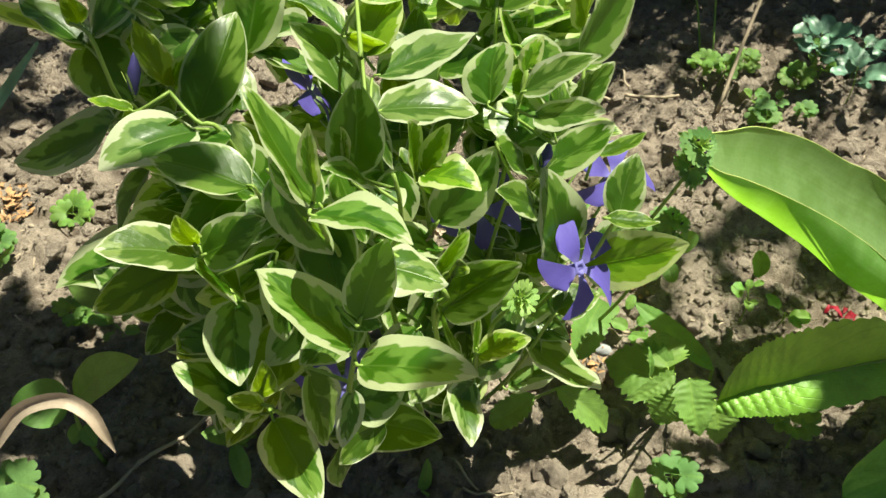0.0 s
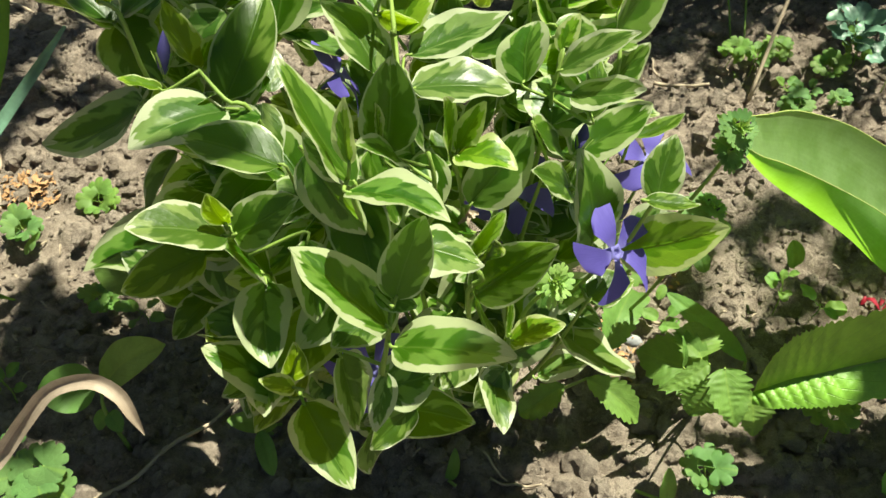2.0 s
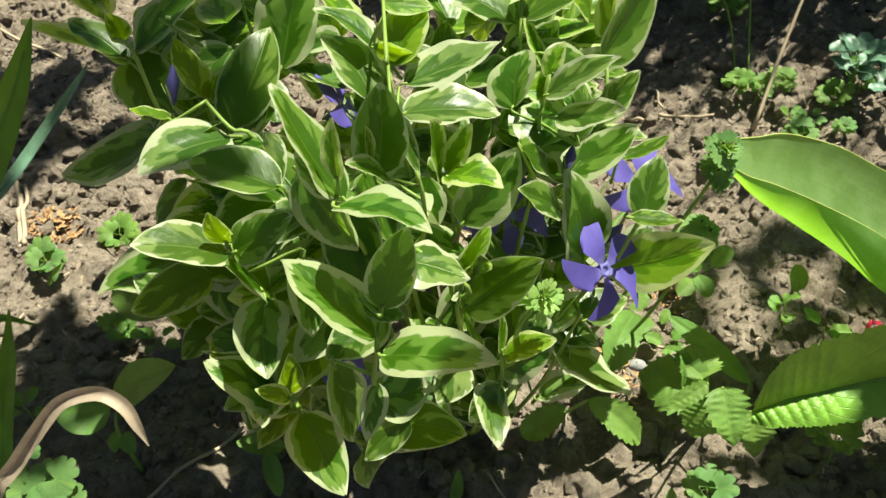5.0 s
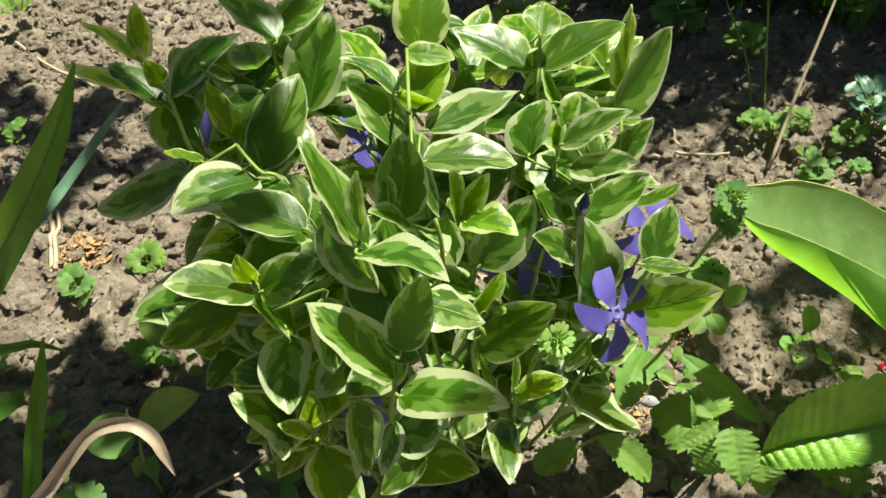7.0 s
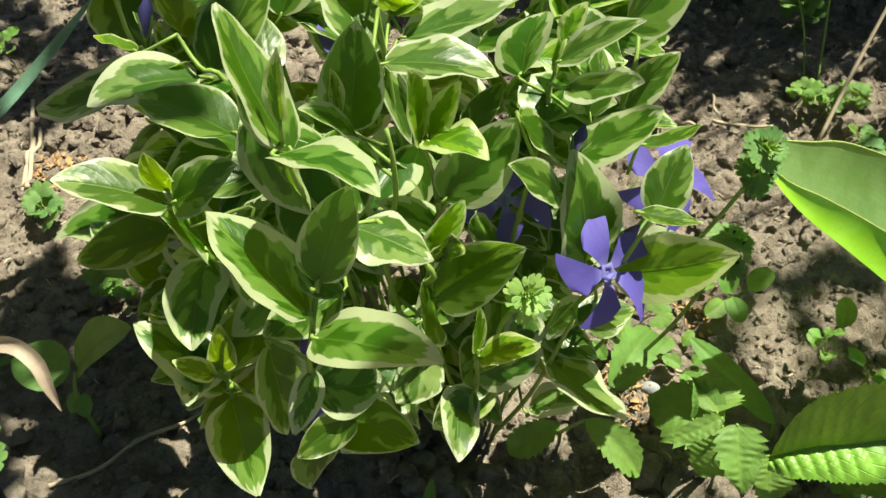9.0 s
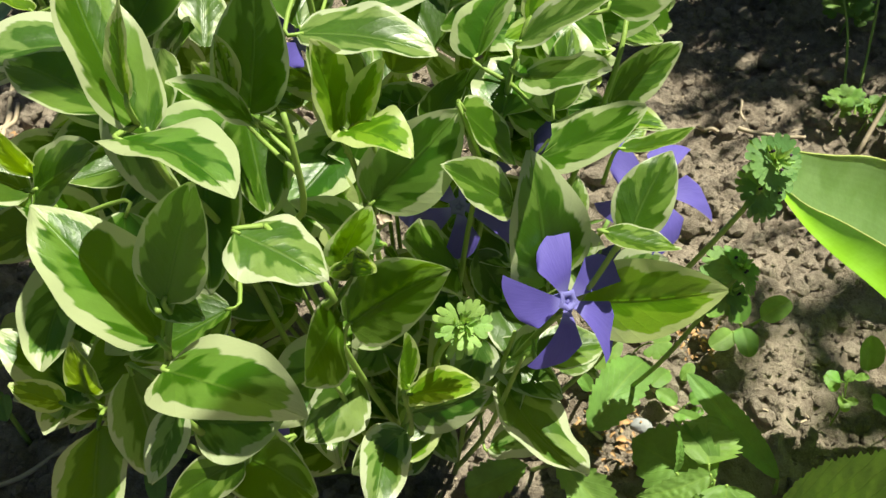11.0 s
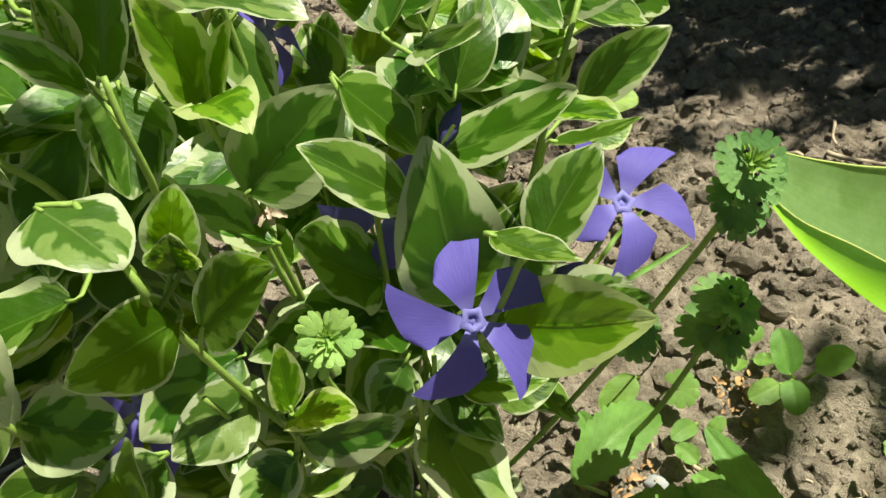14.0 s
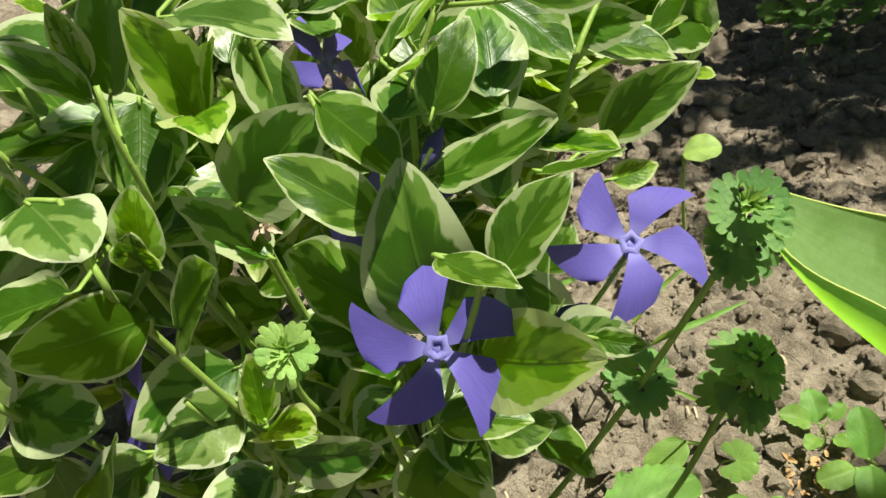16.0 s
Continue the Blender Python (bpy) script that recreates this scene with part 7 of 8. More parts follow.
# leaves at the plant's open side, half hidden behind the flowers
for mat, b, p, w in ((M_PALE, (0.0822, 0.3118, 0.1641), (0.1021, 0.3237, 0.1677), 0.018), (M_LEAF, (0.0941, 0.3140, 0.1689), (0.1103, 0.3186, 0.1687), 0.009), (M_YOUNG, (0.0736, 0.3709, 0.1866), (0.0856, 0.3814, 0.1894), 0.011),
                     (M_LEAF, (0.0646, 0.2901, 0.1320), (0.0839, 0.3042, 0.1350), 0.019), (M_PALE, (0.0366, 0.2812, 0.1488), (0.0322, 0.2639, 0.1358), 0.020), (M_LEAF, (0.0562, 0.3470, 0.1572), (0.0598, 0.3635, 0.1701), 0.017)):
    leaf(mat, b, p, w, (0.35, -0.55, 0.75), (b[0] - 0.012, b[1] + 0.012, b[2] - 0.02))

for i, (pts, w) in enumerate((([(0.1079, 0.4225, 0.1008), (0.0959, 0.4080, 0.0976), (0.0810, 0.3955, 0.0904), (0.0383, 0.4557, 0.0000)], 0.0028), ([(0.0745, 0.3494, 0.1596), (0.0673, 0.3477, 0.1561), (0.0590, 0.3463, 0.1456), (-0.0179, 0.4488, 0.0000)], 0.0022), ([(0.0878, 0.4172, 0.1224), (0.0784, 0.4072, 0.1127), (0.0691, 0.3988, 0.0962), (0.0287, 0.4611, 0.0000)], 0.0022), ([(0.0765, 0.3655, 0.0818), (0.0885, 0.3843, 0.0727), (0.1005, 0.3931, 0.0620), (0.0993, 0.4408, 0.0000)], 0.0018))):
    blade_ob = thing("grass_plant", "narrow fresh green grass blade arching over the soil", "grass", group="grass blades")
    sh = blade_shape(pts, [0.0006, w * 0.8, w, w, w * 0.8], (0.3, -0.5, 0.8), 0.4, 18, 4)
    mesh_object("blade", sh[0], sh[1], M_WEED, blade_ob, uv=sh[2])


# ---- tulip and strap leaves ----
def tulip_leaf(label, near, keel, far):
    """A thick channelled leaf: the near half hides its keel, the far half shows its inside."""
    ob = thing("tulip_plant", label, "plant")
    n, nv = 44, 7
    c, lo, hi = spline(near, n), spline(keel, n), spline(far, n)
    out_dir = unit((-0.15, -0.75, 0.25))
    for name, edge, bow, text in (("near_half", c, 0.10, "outer side of the leaf, glowing yellow-green"), ("far_half", hi, -0.16, "pale waxy bluish inner side of the leaf")):
        verts, uv, faces = [], [], []
        for i in range(n):
            u = i / (n - 1)
            h = np.linalg.norm(edge[i] - lo[i])
            for j in range(nv + 1):
                v = j / nv
                ripple = 0.0010 * math.sin(11 * u + 1.5 * v) * v
                verts.append(lo[i] + (edge[i] - lo[i]) * v + out_dir * (bow * h * 4 * v * (1 - v) + ripple))
                uv.append((u, 0.5 + 0.45 * v + 0.04))
        for i in range(n - 1):
            for j in range(nv):
                q = i * (nv + 1) + j
                faces.append((q, q + 1, q + nv + 2, q + nv + 1))
        mesh_object(name, verts, faces, M_TULIP, ob, text, uv=uv)
        mesh_object("rim", *tube(list(edge[1:-4]), 0.0003, 0.0004, 40, 5)[:2], M_RIM, ob)
    return ob


tulip_leaf("broad glossy bluish-green tulip leaf folded along its middle",
           [(0.1212, 0.3466, 0.2133), (0.1427, 0.3406, 0.1953), (0.1659, 0.3483, 0.1800), (0.1916, 0.3555, 0.1628), (0.2227, 0.3606, 0.1423), (0.2461, 0.3626, 0.1260), (0.2792, 0.3613, 0.1011), (0.3403, 0.3401, 0.0537), (0.425, 0.385, 0.0)],
           [(0.1226, 0.3493, 0.2103), (0.1447, 0.3444, 0.1852), (0.1652, 0.3510, 0.1624), (0.1891, 0.3577, 0.1408), (0.2258, 0.3584, 0.1123), (0.2551, 0.3550, 0.0870), (0.2931, 0.3515, 0.0600), (0.3429, 0.3287, 0.0236), (0.425, 0.410, 0.0)],
           [(0.1215, 0.3489, 0.2126), (0.1427, 0.3644, 0.1989), (0.1604, 0.3783, 0.1892), (0.1851, 0.3956, 0.1783), (0.2233, 0.4080, 0.1586), (0.2569, 0.4123, 0.1373), (0.2900, 0.4148, 0.1184), (0.3629, 0.3964, 0.0692), (0.440, 0.400, 0.0)])


def strap(label, pts, widths, face, mat, fold=0.35, name="strap_leaf"):
    ob = thing(name, label, "leaf")
    sh = blade_shape(pts, widths, face, fold)
    mesh_object("blade", sh[0], sh[1], mat, ob, uv=sh[2])
    back = spline(pts, 22) - 0.0004 * unit(face)
    mesh_object("midrib", *tube(list(back[2:]), 0.0003, 0.0009, 20, 5)[:2], mat, ob)
    return ob


strap("upright dark green strap-shaped bulb leaf", [(-0.2137, 0.3464, 0.2854), (-0.2255, 0.3241, 0.2573), (-0.2478, 0.3015, 0.2231), (-0.2815, 0.2844, 0.1820), (-0.3202, 0.2619, 0.1361), (-0.47, 0.27, 0.0)], [0.001, 0.012, 0.019, 0.022, 0.023, 0.020, 0.016], (0.55, -0.55, 0.6), M_BLADE)
strap("thin bluish-green leaf blade leaning to one side", [(-0.2637, 0.4507, 0.1912), (-0.2852, 0.4255, 0.1687), (-0.3093, 0.3850, 0.1453), (-0.3429, 0.3536, 0.1182), (-0.45, 0.30, 0.0)], [0.002, 0.0065, 0.0075, 0.008, 0.009, 0.009], (0.2, -0.8, 0.5), M_BLUE)
strap("narrow upright green blade growing from the soil", [(-0.2592, 0.2779, 0.1432), (-0.2639, 0.2588, 0.1171), (-0.2725, 0.2423, 0.0872), (-0.2771, 0.2154, 0.0532), (-0.30, 0.18, 0.0)], [0.001, 0.010, 0.011, 0.010, 0.009], (0.7, -0.6, 0.3), M_BLADE)
strap("narrow green blade arching flat over the soil", [(-0.2686, 0.2964, 0.1059), (-0.2861, 0.2945, 0.1139), (-0.3143, 0.2919, 0.1083), (-0.47, 0.30, 0.06), (-0.52, 0.30, 0.0)], [0.001, 0.005, 0.007, 0.007, 0.006], (0.0, -0.5, 0.8), M_BLADE)
strap("broad green blade low at the edge of the bed", [(-0.2937, 0.2767, 0.0896), (-0.3166, 0.2643, 0.0805), (-0.48, 0.25, 0.0)], [0.001, 0.020, 0.024], (0.3, -0.5, 0.8), M_BLADE)
strap("curled dry brown dead leaf arching over the soil", [(-0.1334, 0.1789, 0.1740), (-0.1368, 0.1827, 0.1850), (-0.1424, 0.1881, 0.1910), (-0.1540, 0.1920, 0.1940), (-0.1704, 0.1901, 0.1900), (-0.1819, 0.1839, 0.1800), (-0.1988, 0.1750, 0.1600), (-0.2174, 0.1664, 0.1350), (-0.2700, 0.1700, 0.0000)], [0.0005, 0.0046, 0.0062, 0.0064, 0.0066, 0.0070, 0.0074, 0.0078, 0.008], (0.45, -0.60, 0.65), M_DRY, 0.6, "dry_leaf")


# ---- broad weeds to the right ----
def weed_leaf(name, label, base, tip, width, face, mat, stalk=None, **shape):
    ob = thing(name, label, "weed")
    sh = leaf_shape(base, tip, width, face, rng=rng, **shape)
    mesh_object("blade", sh[0], sh[1], mat, ob, uv=sh[2])
    if stalk:
        mesh_object("stalk", *tube([base] + stalk, 0.0009, 0.0013, 12)[:2], M_STEM, ob)
    return ob


def folded_dock(label, near, keel, far):
    """A broad leaf bent along its midrib: the near half lies flat and crinkled, the far half stands up behind it."""
    ob = thing("dock_leaf", label, "weed")
    n, nv = 90, 14
    lo = spline(keel, n)
    for name, edge, lift, text in (("near_half", spline(near, n), 0.0016, "pale crinkled lit half of the leaf"), ("far_half", spline(far, n), 0.0005, "dark smooth upright half of the leaf")):
        verts, uv, faces = [], [], []
        for i in range(n):
            u = i / (n - 1)
            out = edge[i] - lo[i]
            up = unit(np.cross(lo[min(i + 1, n - 1)] - lo[max(i - 1, 0)], out))
            up = up if up[2] > 0 else -up
            for j in range(nv + 1):
                v = j / nv
                blister = lift * (abs(math.sin(38 * u - 3.2 * v)) ** 0.6 + 0.5 * abs(math.sin(71 * u + 9 * v))) * math.sin(math.pi * min(1.0, v * 0.9 + 0.06))
                fray = 1 + (0.035 * math.sin(190 * u) + 0.02 * math.sin(77 * u)) * (v > 0.99)
                verts.append(lo[i] + out * v * fray + up * blister)
                uv.append((u, 0.5 + 0.48 * v * (1 if name == "near_half" else -1)))
        for i in range(n - 1):
            for j in range(nv):
                q = i * (nv + 1) + j
                faces.append((q, q + 1, q + nv + 2, q + nv + 1))
        mesh_object(name, verts, faces, M_DOCK, ob, text, uv=uv)
    mesh_object("midrib", *tube(list(lo[::4] - np.array((0.0, 0.0, 0.0008))), 0.0006, 0.0018, 30)[:2], M_STEM, ob)
    mesh_object("stalk", *tube([tuple(lo[-1]), (0.36, 0.30, 0.03), (0.37, 0.31, -0.01)], 0.0018, 0.0022, 12)[:2], M_STEM, ob)
    return ob


folded_dock("broad crinkled bright green dock leaf leaning over the soil",
            [(0.1641, 0.2695, 0.0640), (0.1739, 0.2647, 0.0680), (0.1866, 0.2644, 0.0700), (0.1991, 0.2641, 0.0720), (0.2164, 0.2663, 0.0740), (0.2620, 0.2780, 0.0760), (0.3190, 0.3085, 0.0745)],
            [(0.1646, 0.2751, 0.0680), (0.1738, 0.2765, 0.0730), (0.1865, 0.2797, 0.0770), (0.1991, 0.2812, 0.0800), (0.2171, 0.2855, 0.0820), (0.2620, 0.2970, 0.0830), (0.3200, 0.3100, 0.0750)],
            [(0.1647, 0.2759, 0.0757), (0.1688, 0.2806, 0.0956), (0.1765, 0.2845, 0.1097), (0.1873, 0.2870, 0.1167), (0.2028, 0.2899, 0.1221), (0.2430, 0.2978, 0.1234), (0.3164, 0.3105, 0.0800)])
weed_leaf("dock_leaf", "large dark green dock leaf in shade near the soil", (0.3608, 0.2941, 0.0325), (0.2450, 0.2388, 0.0210), 0.055, (-0.2, -0.6, 0.7), M_DOCK, [(0.37, 0.24, 0.02), (0.38, 0.25, -0.01)], bend=0.05, fold=0.15, wave=0.06, low=0.45, high=0.5, nu=70, nv=16, pucker=0.0012)
# two dock leaves added past the right edge of view, to shade the soil
weed_leaf("dock_leaf", "unseen large green dock leaf added to shade the soil", (0.42, 0.36, 0.03), (0.285, 0.285, 0.11), 0.072, (0.1, 0.1, 1.0), M_DOCK, [(0.43, 0.37, -0.01)], bend=0.08, fold=0.15, wave=0.06, low=0.45, high=0.5, nu=40, nv=12, pucker=0.0012)
weed_leaf("dock_leaf", "unseen large green dock leaf added to shade the soil", (0.43, 0.33, 0.03), (0.315, 0.235, 0.10), 0.072, (0.1, 0.0, 1.0), M_DOCK, [(0.44, 0.34, -0.01)], bend=0.08, fold=0.15, wave=0.06, low=0.45, high=0.5, nu=40, nv=12, pucker=0.0012)
nettle = thing("nettle_plant", "young nettle with toothed bright green leaves", "weed")
for b, t, w, f in (((0.1442, 0.2776, 0.0880), (0.1499, 0.2516, 0.0682), 0.025, (0.05, -0.55, 0.83)), ((0.1396, 0.2873, 0.0775), (0.1107, 0.2764, 0.0637), 0.011, (0.1, -0.3, 0.9)), ((0.1256, 0.2875, 0.0727), (0.1229, 0.2975, 0.0905), 0.006, (0.6, -0.3, 0.7)),
                   ((0.1473, 0.3024, 0.0487), (0.1087, 0.3248, 0.0343), 0.040, (0.0, -0.5, 0.9)), ((0.1467, 0.2918, 0.0523), (0.1374, 0.2812, 0.0285), 0.030, (0.0, -0.6, 0.8)), ((0.1686, 0.2836, 0.0550), (0.1712, 0.2645, 0.0350), 0.024, (0.1, -0.6, 0.8)), ((0.1434, 0.3071, 0.0541), (0.1424, 0.3402, 0.0449), 0.030, (0.0, -0.4, 0.9))):
    sh = leaf_shape(b, t, w, f, 0.08, 0.18, 0.08, rng, 0.40, 0.85, 8, 0.13, 64, 10, pucker=0.0005)
    mesh_object("leaf", sh[0], sh[1], M_WEED, nettle, uv=sh[2])
    mesh_object("stalk", *tube([b, (0.5 * (b[0] + 0.15), 0.5 * (b[1] + 0.30), 0.6 * b[2]), (0.15, 0.30, -0.005)], 0.0007, 0.0012, 8)[:2], M_STEM, nettle)
weed_leaf("oblong_weed_leaf", "pale green oblong weed leaf lying above the soil", (0.1862, 0.3320, 0.0154), (0.1329, 0.3670, 0.0422), 0.0165, (-0.15, -0.35, 0.9), M_WEED, [(0.19, 0.335, -0.005)], bend=0.05, fold=0.12, wave=0.02, low=0.6, high=0.6, teeth=16, tooth=0.05, nu=48)
weed_leaf("rounded_weed_leaf", "rounded pale green toothed leaf beside the periwinkle", (0.0870, 0.3160, 0.0470), (0.1091, 0.3676, 0.0442), 0.025, (0.25, -0.2, 0.95), M_WEED, [(0.095, 0.345, -0.005)], bend=0.1, fold=0.2, wave=0.08, low=0.5, high=0.5, teeth=10, tooth=0.09, nu=48)
weed_leaf("low_weed_leaf", "green toothed weed leaf lying on the soil", (0.0732, 0.2957, 0.0435), (0.1069, 0.2792, 0.0212), 0.021, (0.0, -0.3, 0.95), M_WEED, [(0.06, 0.315, -0.005)], bend=0.12, fold=0.25, wave=0.1, low=0.6, high=0.6, teeth=9, tooth=0.11, nu=48)
weed_leaf("low_weed_leaf", "green toothed weed leaf lying on the soil", (0.0588, 0.2920, 0.0407), (0.0315, 0.2769, 0.0284), 0.019, (0.0, -0.3, 0.95), M_WEED, [(0.05, 0.31, -0.005)], bend=0.12, fold=0.25, wave=0.1, low=0.6, high=0.5, teeth=8, tooth=0.12, nu=48)
weed_leaf("rounded_weed_leaf", "bright rounded weed leaf on a short stalk over soil", (0.1654, 0.4300, 0.0200), (0.1558, 0.4456, 0.0350), 0.0157, (0.05, -0.45, 0.88), M_WEED, [(0.1729, 0.4454, -0.0040)], bend=0.08, fold=0.15, wave=0.06, low=0.42, high=0.45, nu=24)
weed_leaf("rounded_weed_leaf", "green rounded weed leaf leaning over the soil", (0.1782, 0.4367, 0.0200), (0.1922, 0.4466, 0.0300), 0.0147, (0.05, -0.45, 0.88), M_WEED, [(0.1729, 0.4454, -0.0040)], bend=0.08, fold=0.15, wave=0.06, low=0.42, high=0.45, nu=24)
weed_leaf("rounded_weed_leaf", "dark green rounded weed leaf close to the soil", (0.1618, 0.4250, 0.0160), (0.1495, 0.4119, 0.0140), 0.0132, (0.05, -0.45, 0.88), M_WEED, [(0.1729, 0.4454, -0.0040)], bend=0.08, fold=0.15, wave=0.06, low=0.42, high=0.45, nu=24)
weed_leaf("rounded_weed_leaf", "dark green rounded weed leaf close to the soil", (0.1672, 0.4299, 0.0160), (0.1728, 0.4116, 0.0120), 0.0140, (0.05, -0.45, 0.88), M_WEED, [(0.1729, 0.4454, -0.0040)], bend=0.08, fold=0.15, wave=0.06, low=0.42, high=0.45, nu=24)
weed_leaf("pale_weed_leaf", "pale green rounded seedling leaf beside the periwinkle", (0.0942, 0.3936, 0.0300), (0.0833, 0.3746, 0.0200), 0.0157, (0.05, -0.45, 0.88), M_WEED, [(0.0926, 0.4214, -0.0040)], bend=0.08, fold=0.15, wave=0.06, low=0.42, high=0.45, nu=24)
weed_leaf("pale_weed_leaf", "small pale green seedling leaf lying on soil", (0.1276, 0.3903, 0.0100), (0.1185, 0.3762, 0.0120), 0.0101, (0.05, -0.45, 0.88), M_WEED, [(0.1281, 0.4017, -0.0040)], bend=0.08, fold=0.15, wave=0.06, low=0.42, high=0.45, nu=24)
weed_leaf("pale_weed_leaf", "small pale green seedling leaf lying on soil", (0.1473, 0.3608, 0.0100), (0.1339, 0.3618, 0.0120), 0.0076, (0.05, -0.45, 0.88), M_WEED, [(0.1483, 0.3713, -0.0040)], bend=0.08, fold=0.15, wave=0.06, low=0.42, high=0.45, nu=24)
weed_leaf("pale_weed_leaf", "tiny pale green seedling leaf lying on soil", (0.1353, 0.3865, 0.0100), (0.1398, 0.3953, 0.0160), 0.0076, (0.05, -0.45, 0.88), M_WEED, [(0.1359, 0.3978, -0.0040)], bend=0.08, fold=0.15, wave=0.06, low=0.42, high=0.45, nu=24)
weed_leaf("pale_weed_leaf", "small yellowish seedling leaf beside the periwinkle", (0.0839, 0.3586, 0.0200), (0.0744, 0.3637, 0.0300), 0.0086, (0.05, -0.45, 0.88), M_WEED, [(0.0822, 0.3760, -0.0040)], bend=0.08, fold=0.15, wave=0.06, low=0.42, high=0.45, nu=24)
lobed = thing("lobed_weed_leaf", "round scalloped pale green weed leaf on thin stalk", "weed")
sh = fan_shape((0.1167, 0.4004, 0.0220), (0.9, 0.25, 0.1), (0.05, -0.45, 0.88), 0.0105, 8, 300, 0.1, 0.14, 5)
mesh_object("blade", sh[0], sh[1], M_WEED, lobed, uv=sh[2])
mesh_object("stalk", *tube([(0.1167, 0.4004, 0.0220), (0.1098, 0.4019, 0.0150), (0.1030, 0.4034, -0.0030)], 0.0004, 0.0006, 8, 5)[:2], M_STEM, lobed)
weed_leaf("oval_seedling_leaf", "single dark oval seedling leaf on a short stalk", (0.2403, 0.4198, 0.0107), (0.2365, 0.4307, 0.0296), 0.016, (0.2, -0.5, 0.85), M_WEED, [(0.247, 0.44, -0.005)], low=0.5, high=0.5)
oval_weed = thing("oval_leaved_seedling", "dark green seedling with two large oval leaves in shade", "weed")
for b, t, w in (((-0.2304, 0.2701, 0.0519), (-0.2599, 0.2626, 0.0620), 0.030), ((-0.2254, 0.2711, 0.0529), (-0.1668, 0.2638, 0.1143), 0.026), ((-0.2228, 0.2608, 0.0400), (-0.2105, 0.2488, 0.0395), 0.011), ((-0.2268, 0.2648, 0.0360), (-0.2369, 0.2596, 0.0200), 0.010)):
    sh = leaf_shape(b, t, w, (0.05, -0.45, 0.88), 0.06, 0.16, 0.04, rng, 0.46, 0.62)
    mesh_object("leaf", sh[0], sh[1], M_WEED, oval_weed, uv=sh[2])
mesh_object("stem", *tube([(-0.2274, 0.2701, 0.0509), (-0.2248, 0.2608, 0.0400), (-0.2214, 0.2570, -0.0030)], 0.0010, 0.0015, 12)[:2], M_STEM, oval_weed)
weed_leaf("oval_weed_leaf", "dark green oval weed leaf under the periwinkle", (-0.2059, 0.3402, 0.0692), (-0.2508, 0.3535, 0.0753), 0.030, (0.0, -0.4, 0.9), M_WEED, [(-0.20, 0.38, -0.005)], low=0.5, high=0.6)
weed_leaf("oval_weed_leaf", "dark green oval weed leaf under the periwinkle", (-0.2077, 0.3372, 0.0665), (-0.1787, 0.3540, 0.0792), 0.030, (0.0, -0.4, 0.9), M_WEED, [(-0.20, 0.38, -0.005)], low=0.5, high=0.6)
weed_leaf("low_weed_leaf", "green oblong weed leaf in shade beside the stems", (-0.1229, 0.2677, 0.0200), (-0.1509, 0.2630, 0.0320), 0.014, (0.0, -0.4, 0.9), M_WEED, [(-0.1265, 0.2803, -0.0030)], low=0.5, high=0.6)
weed_leaf("low_weed_leaf", "narrow green weed leaf hanging beside the stems", (-0.1277, 0.2552, 0.0350), (-0.1176, 0.2325, 0.0220), 0.012, (0.1, -0.6, 0.8), M_WEED, [(-0.1305, 0.2732, -0.0030)], low=0.5, high=0.6)
weed_leaf("narrow_seedling_leaf", "narrow upright seedling leaf under the periwinkle", (-0.0122, 0.2461, -0.0040), (-0.0078, 0.2547, 0.0234), 0.008, (0.0, -0.8, 0.5), M_WEED, [(-0.007, 0.243, -0.005)], low=0.5, high=0.6)
weed_leaf("narrow_seedling_leaf", "pointed green seedling leaf on the soil", (0.1215, 0.2357, 0.0024), (0.1204, 0.2444, 0.0301), 0.010, (0.0, -0.8, 0.5), M_WEED, [(0.105, 0.245, -0.005)], low=0.5, high=0.6)


def seedling(label, foot, height, leaves, size, seed, round_=True, mat=None, group="seedlings", name="seedling"):
    """A little weed: short stalks with small rounded leaves."""
    r = random.Random(seed)
    ob = thing(name, label, "weed", group=group)
    g = np.array((foot[0], foot[1], ground_at(foot[0], foot[1]) - 0.001))
    top = g + np.array((r.uniform(-0.2, 0.2), r.uniform(-0.2, 0.2), 1.0)) * height
    mesh_object("stem", *tube([top, 0.5 * (top + g) + np.array((0.002, 0, 0)), g], 0.0004, 0.0006, 8, 5)[:2], M_STEM, ob)
    for k in range(leaves):
        a = 2.4 * k + r.uniform(-0.4, 0.4)
        s = 0.45 + 0.55 * (k + 1) / leaves
        p = g + (top - g) * s
        d = unit((math.cos(a), math.sin(a), r.uniform(0.0, 0.7)))
        q = p + d * size * 0.5
        nr = unit((r.uniform(-0.3, 0.3), r.uniform(-0.6, 0.1), 1.0))
        if round_:
            ln = 1.3 * size * r.uniform(0.6, 1.15)
            sh = leaf_shape(q, q + d * ln, r.uniform(0.68, 0.85) * ln, nr, r.uniform(0.02, 0.15), 0.22, 0.12, r, 0.42, 0.5, 6, 0.06, nu=24, nv=6)
        else:
            sh = fan_shape(q, d, nr, size * r.uniform(0.75, 1.15), 5, 230, 0.3, 0.28, seed + k)
        st = tube([p, p + d * size * 0.5], 0.0003, 0.0003, 4, 4)
        sh = join(sh, st)
        mesh_object("leaf", sh[0], sh[1], mat or M_WEED, ob, uv=sh[2])
    return ob


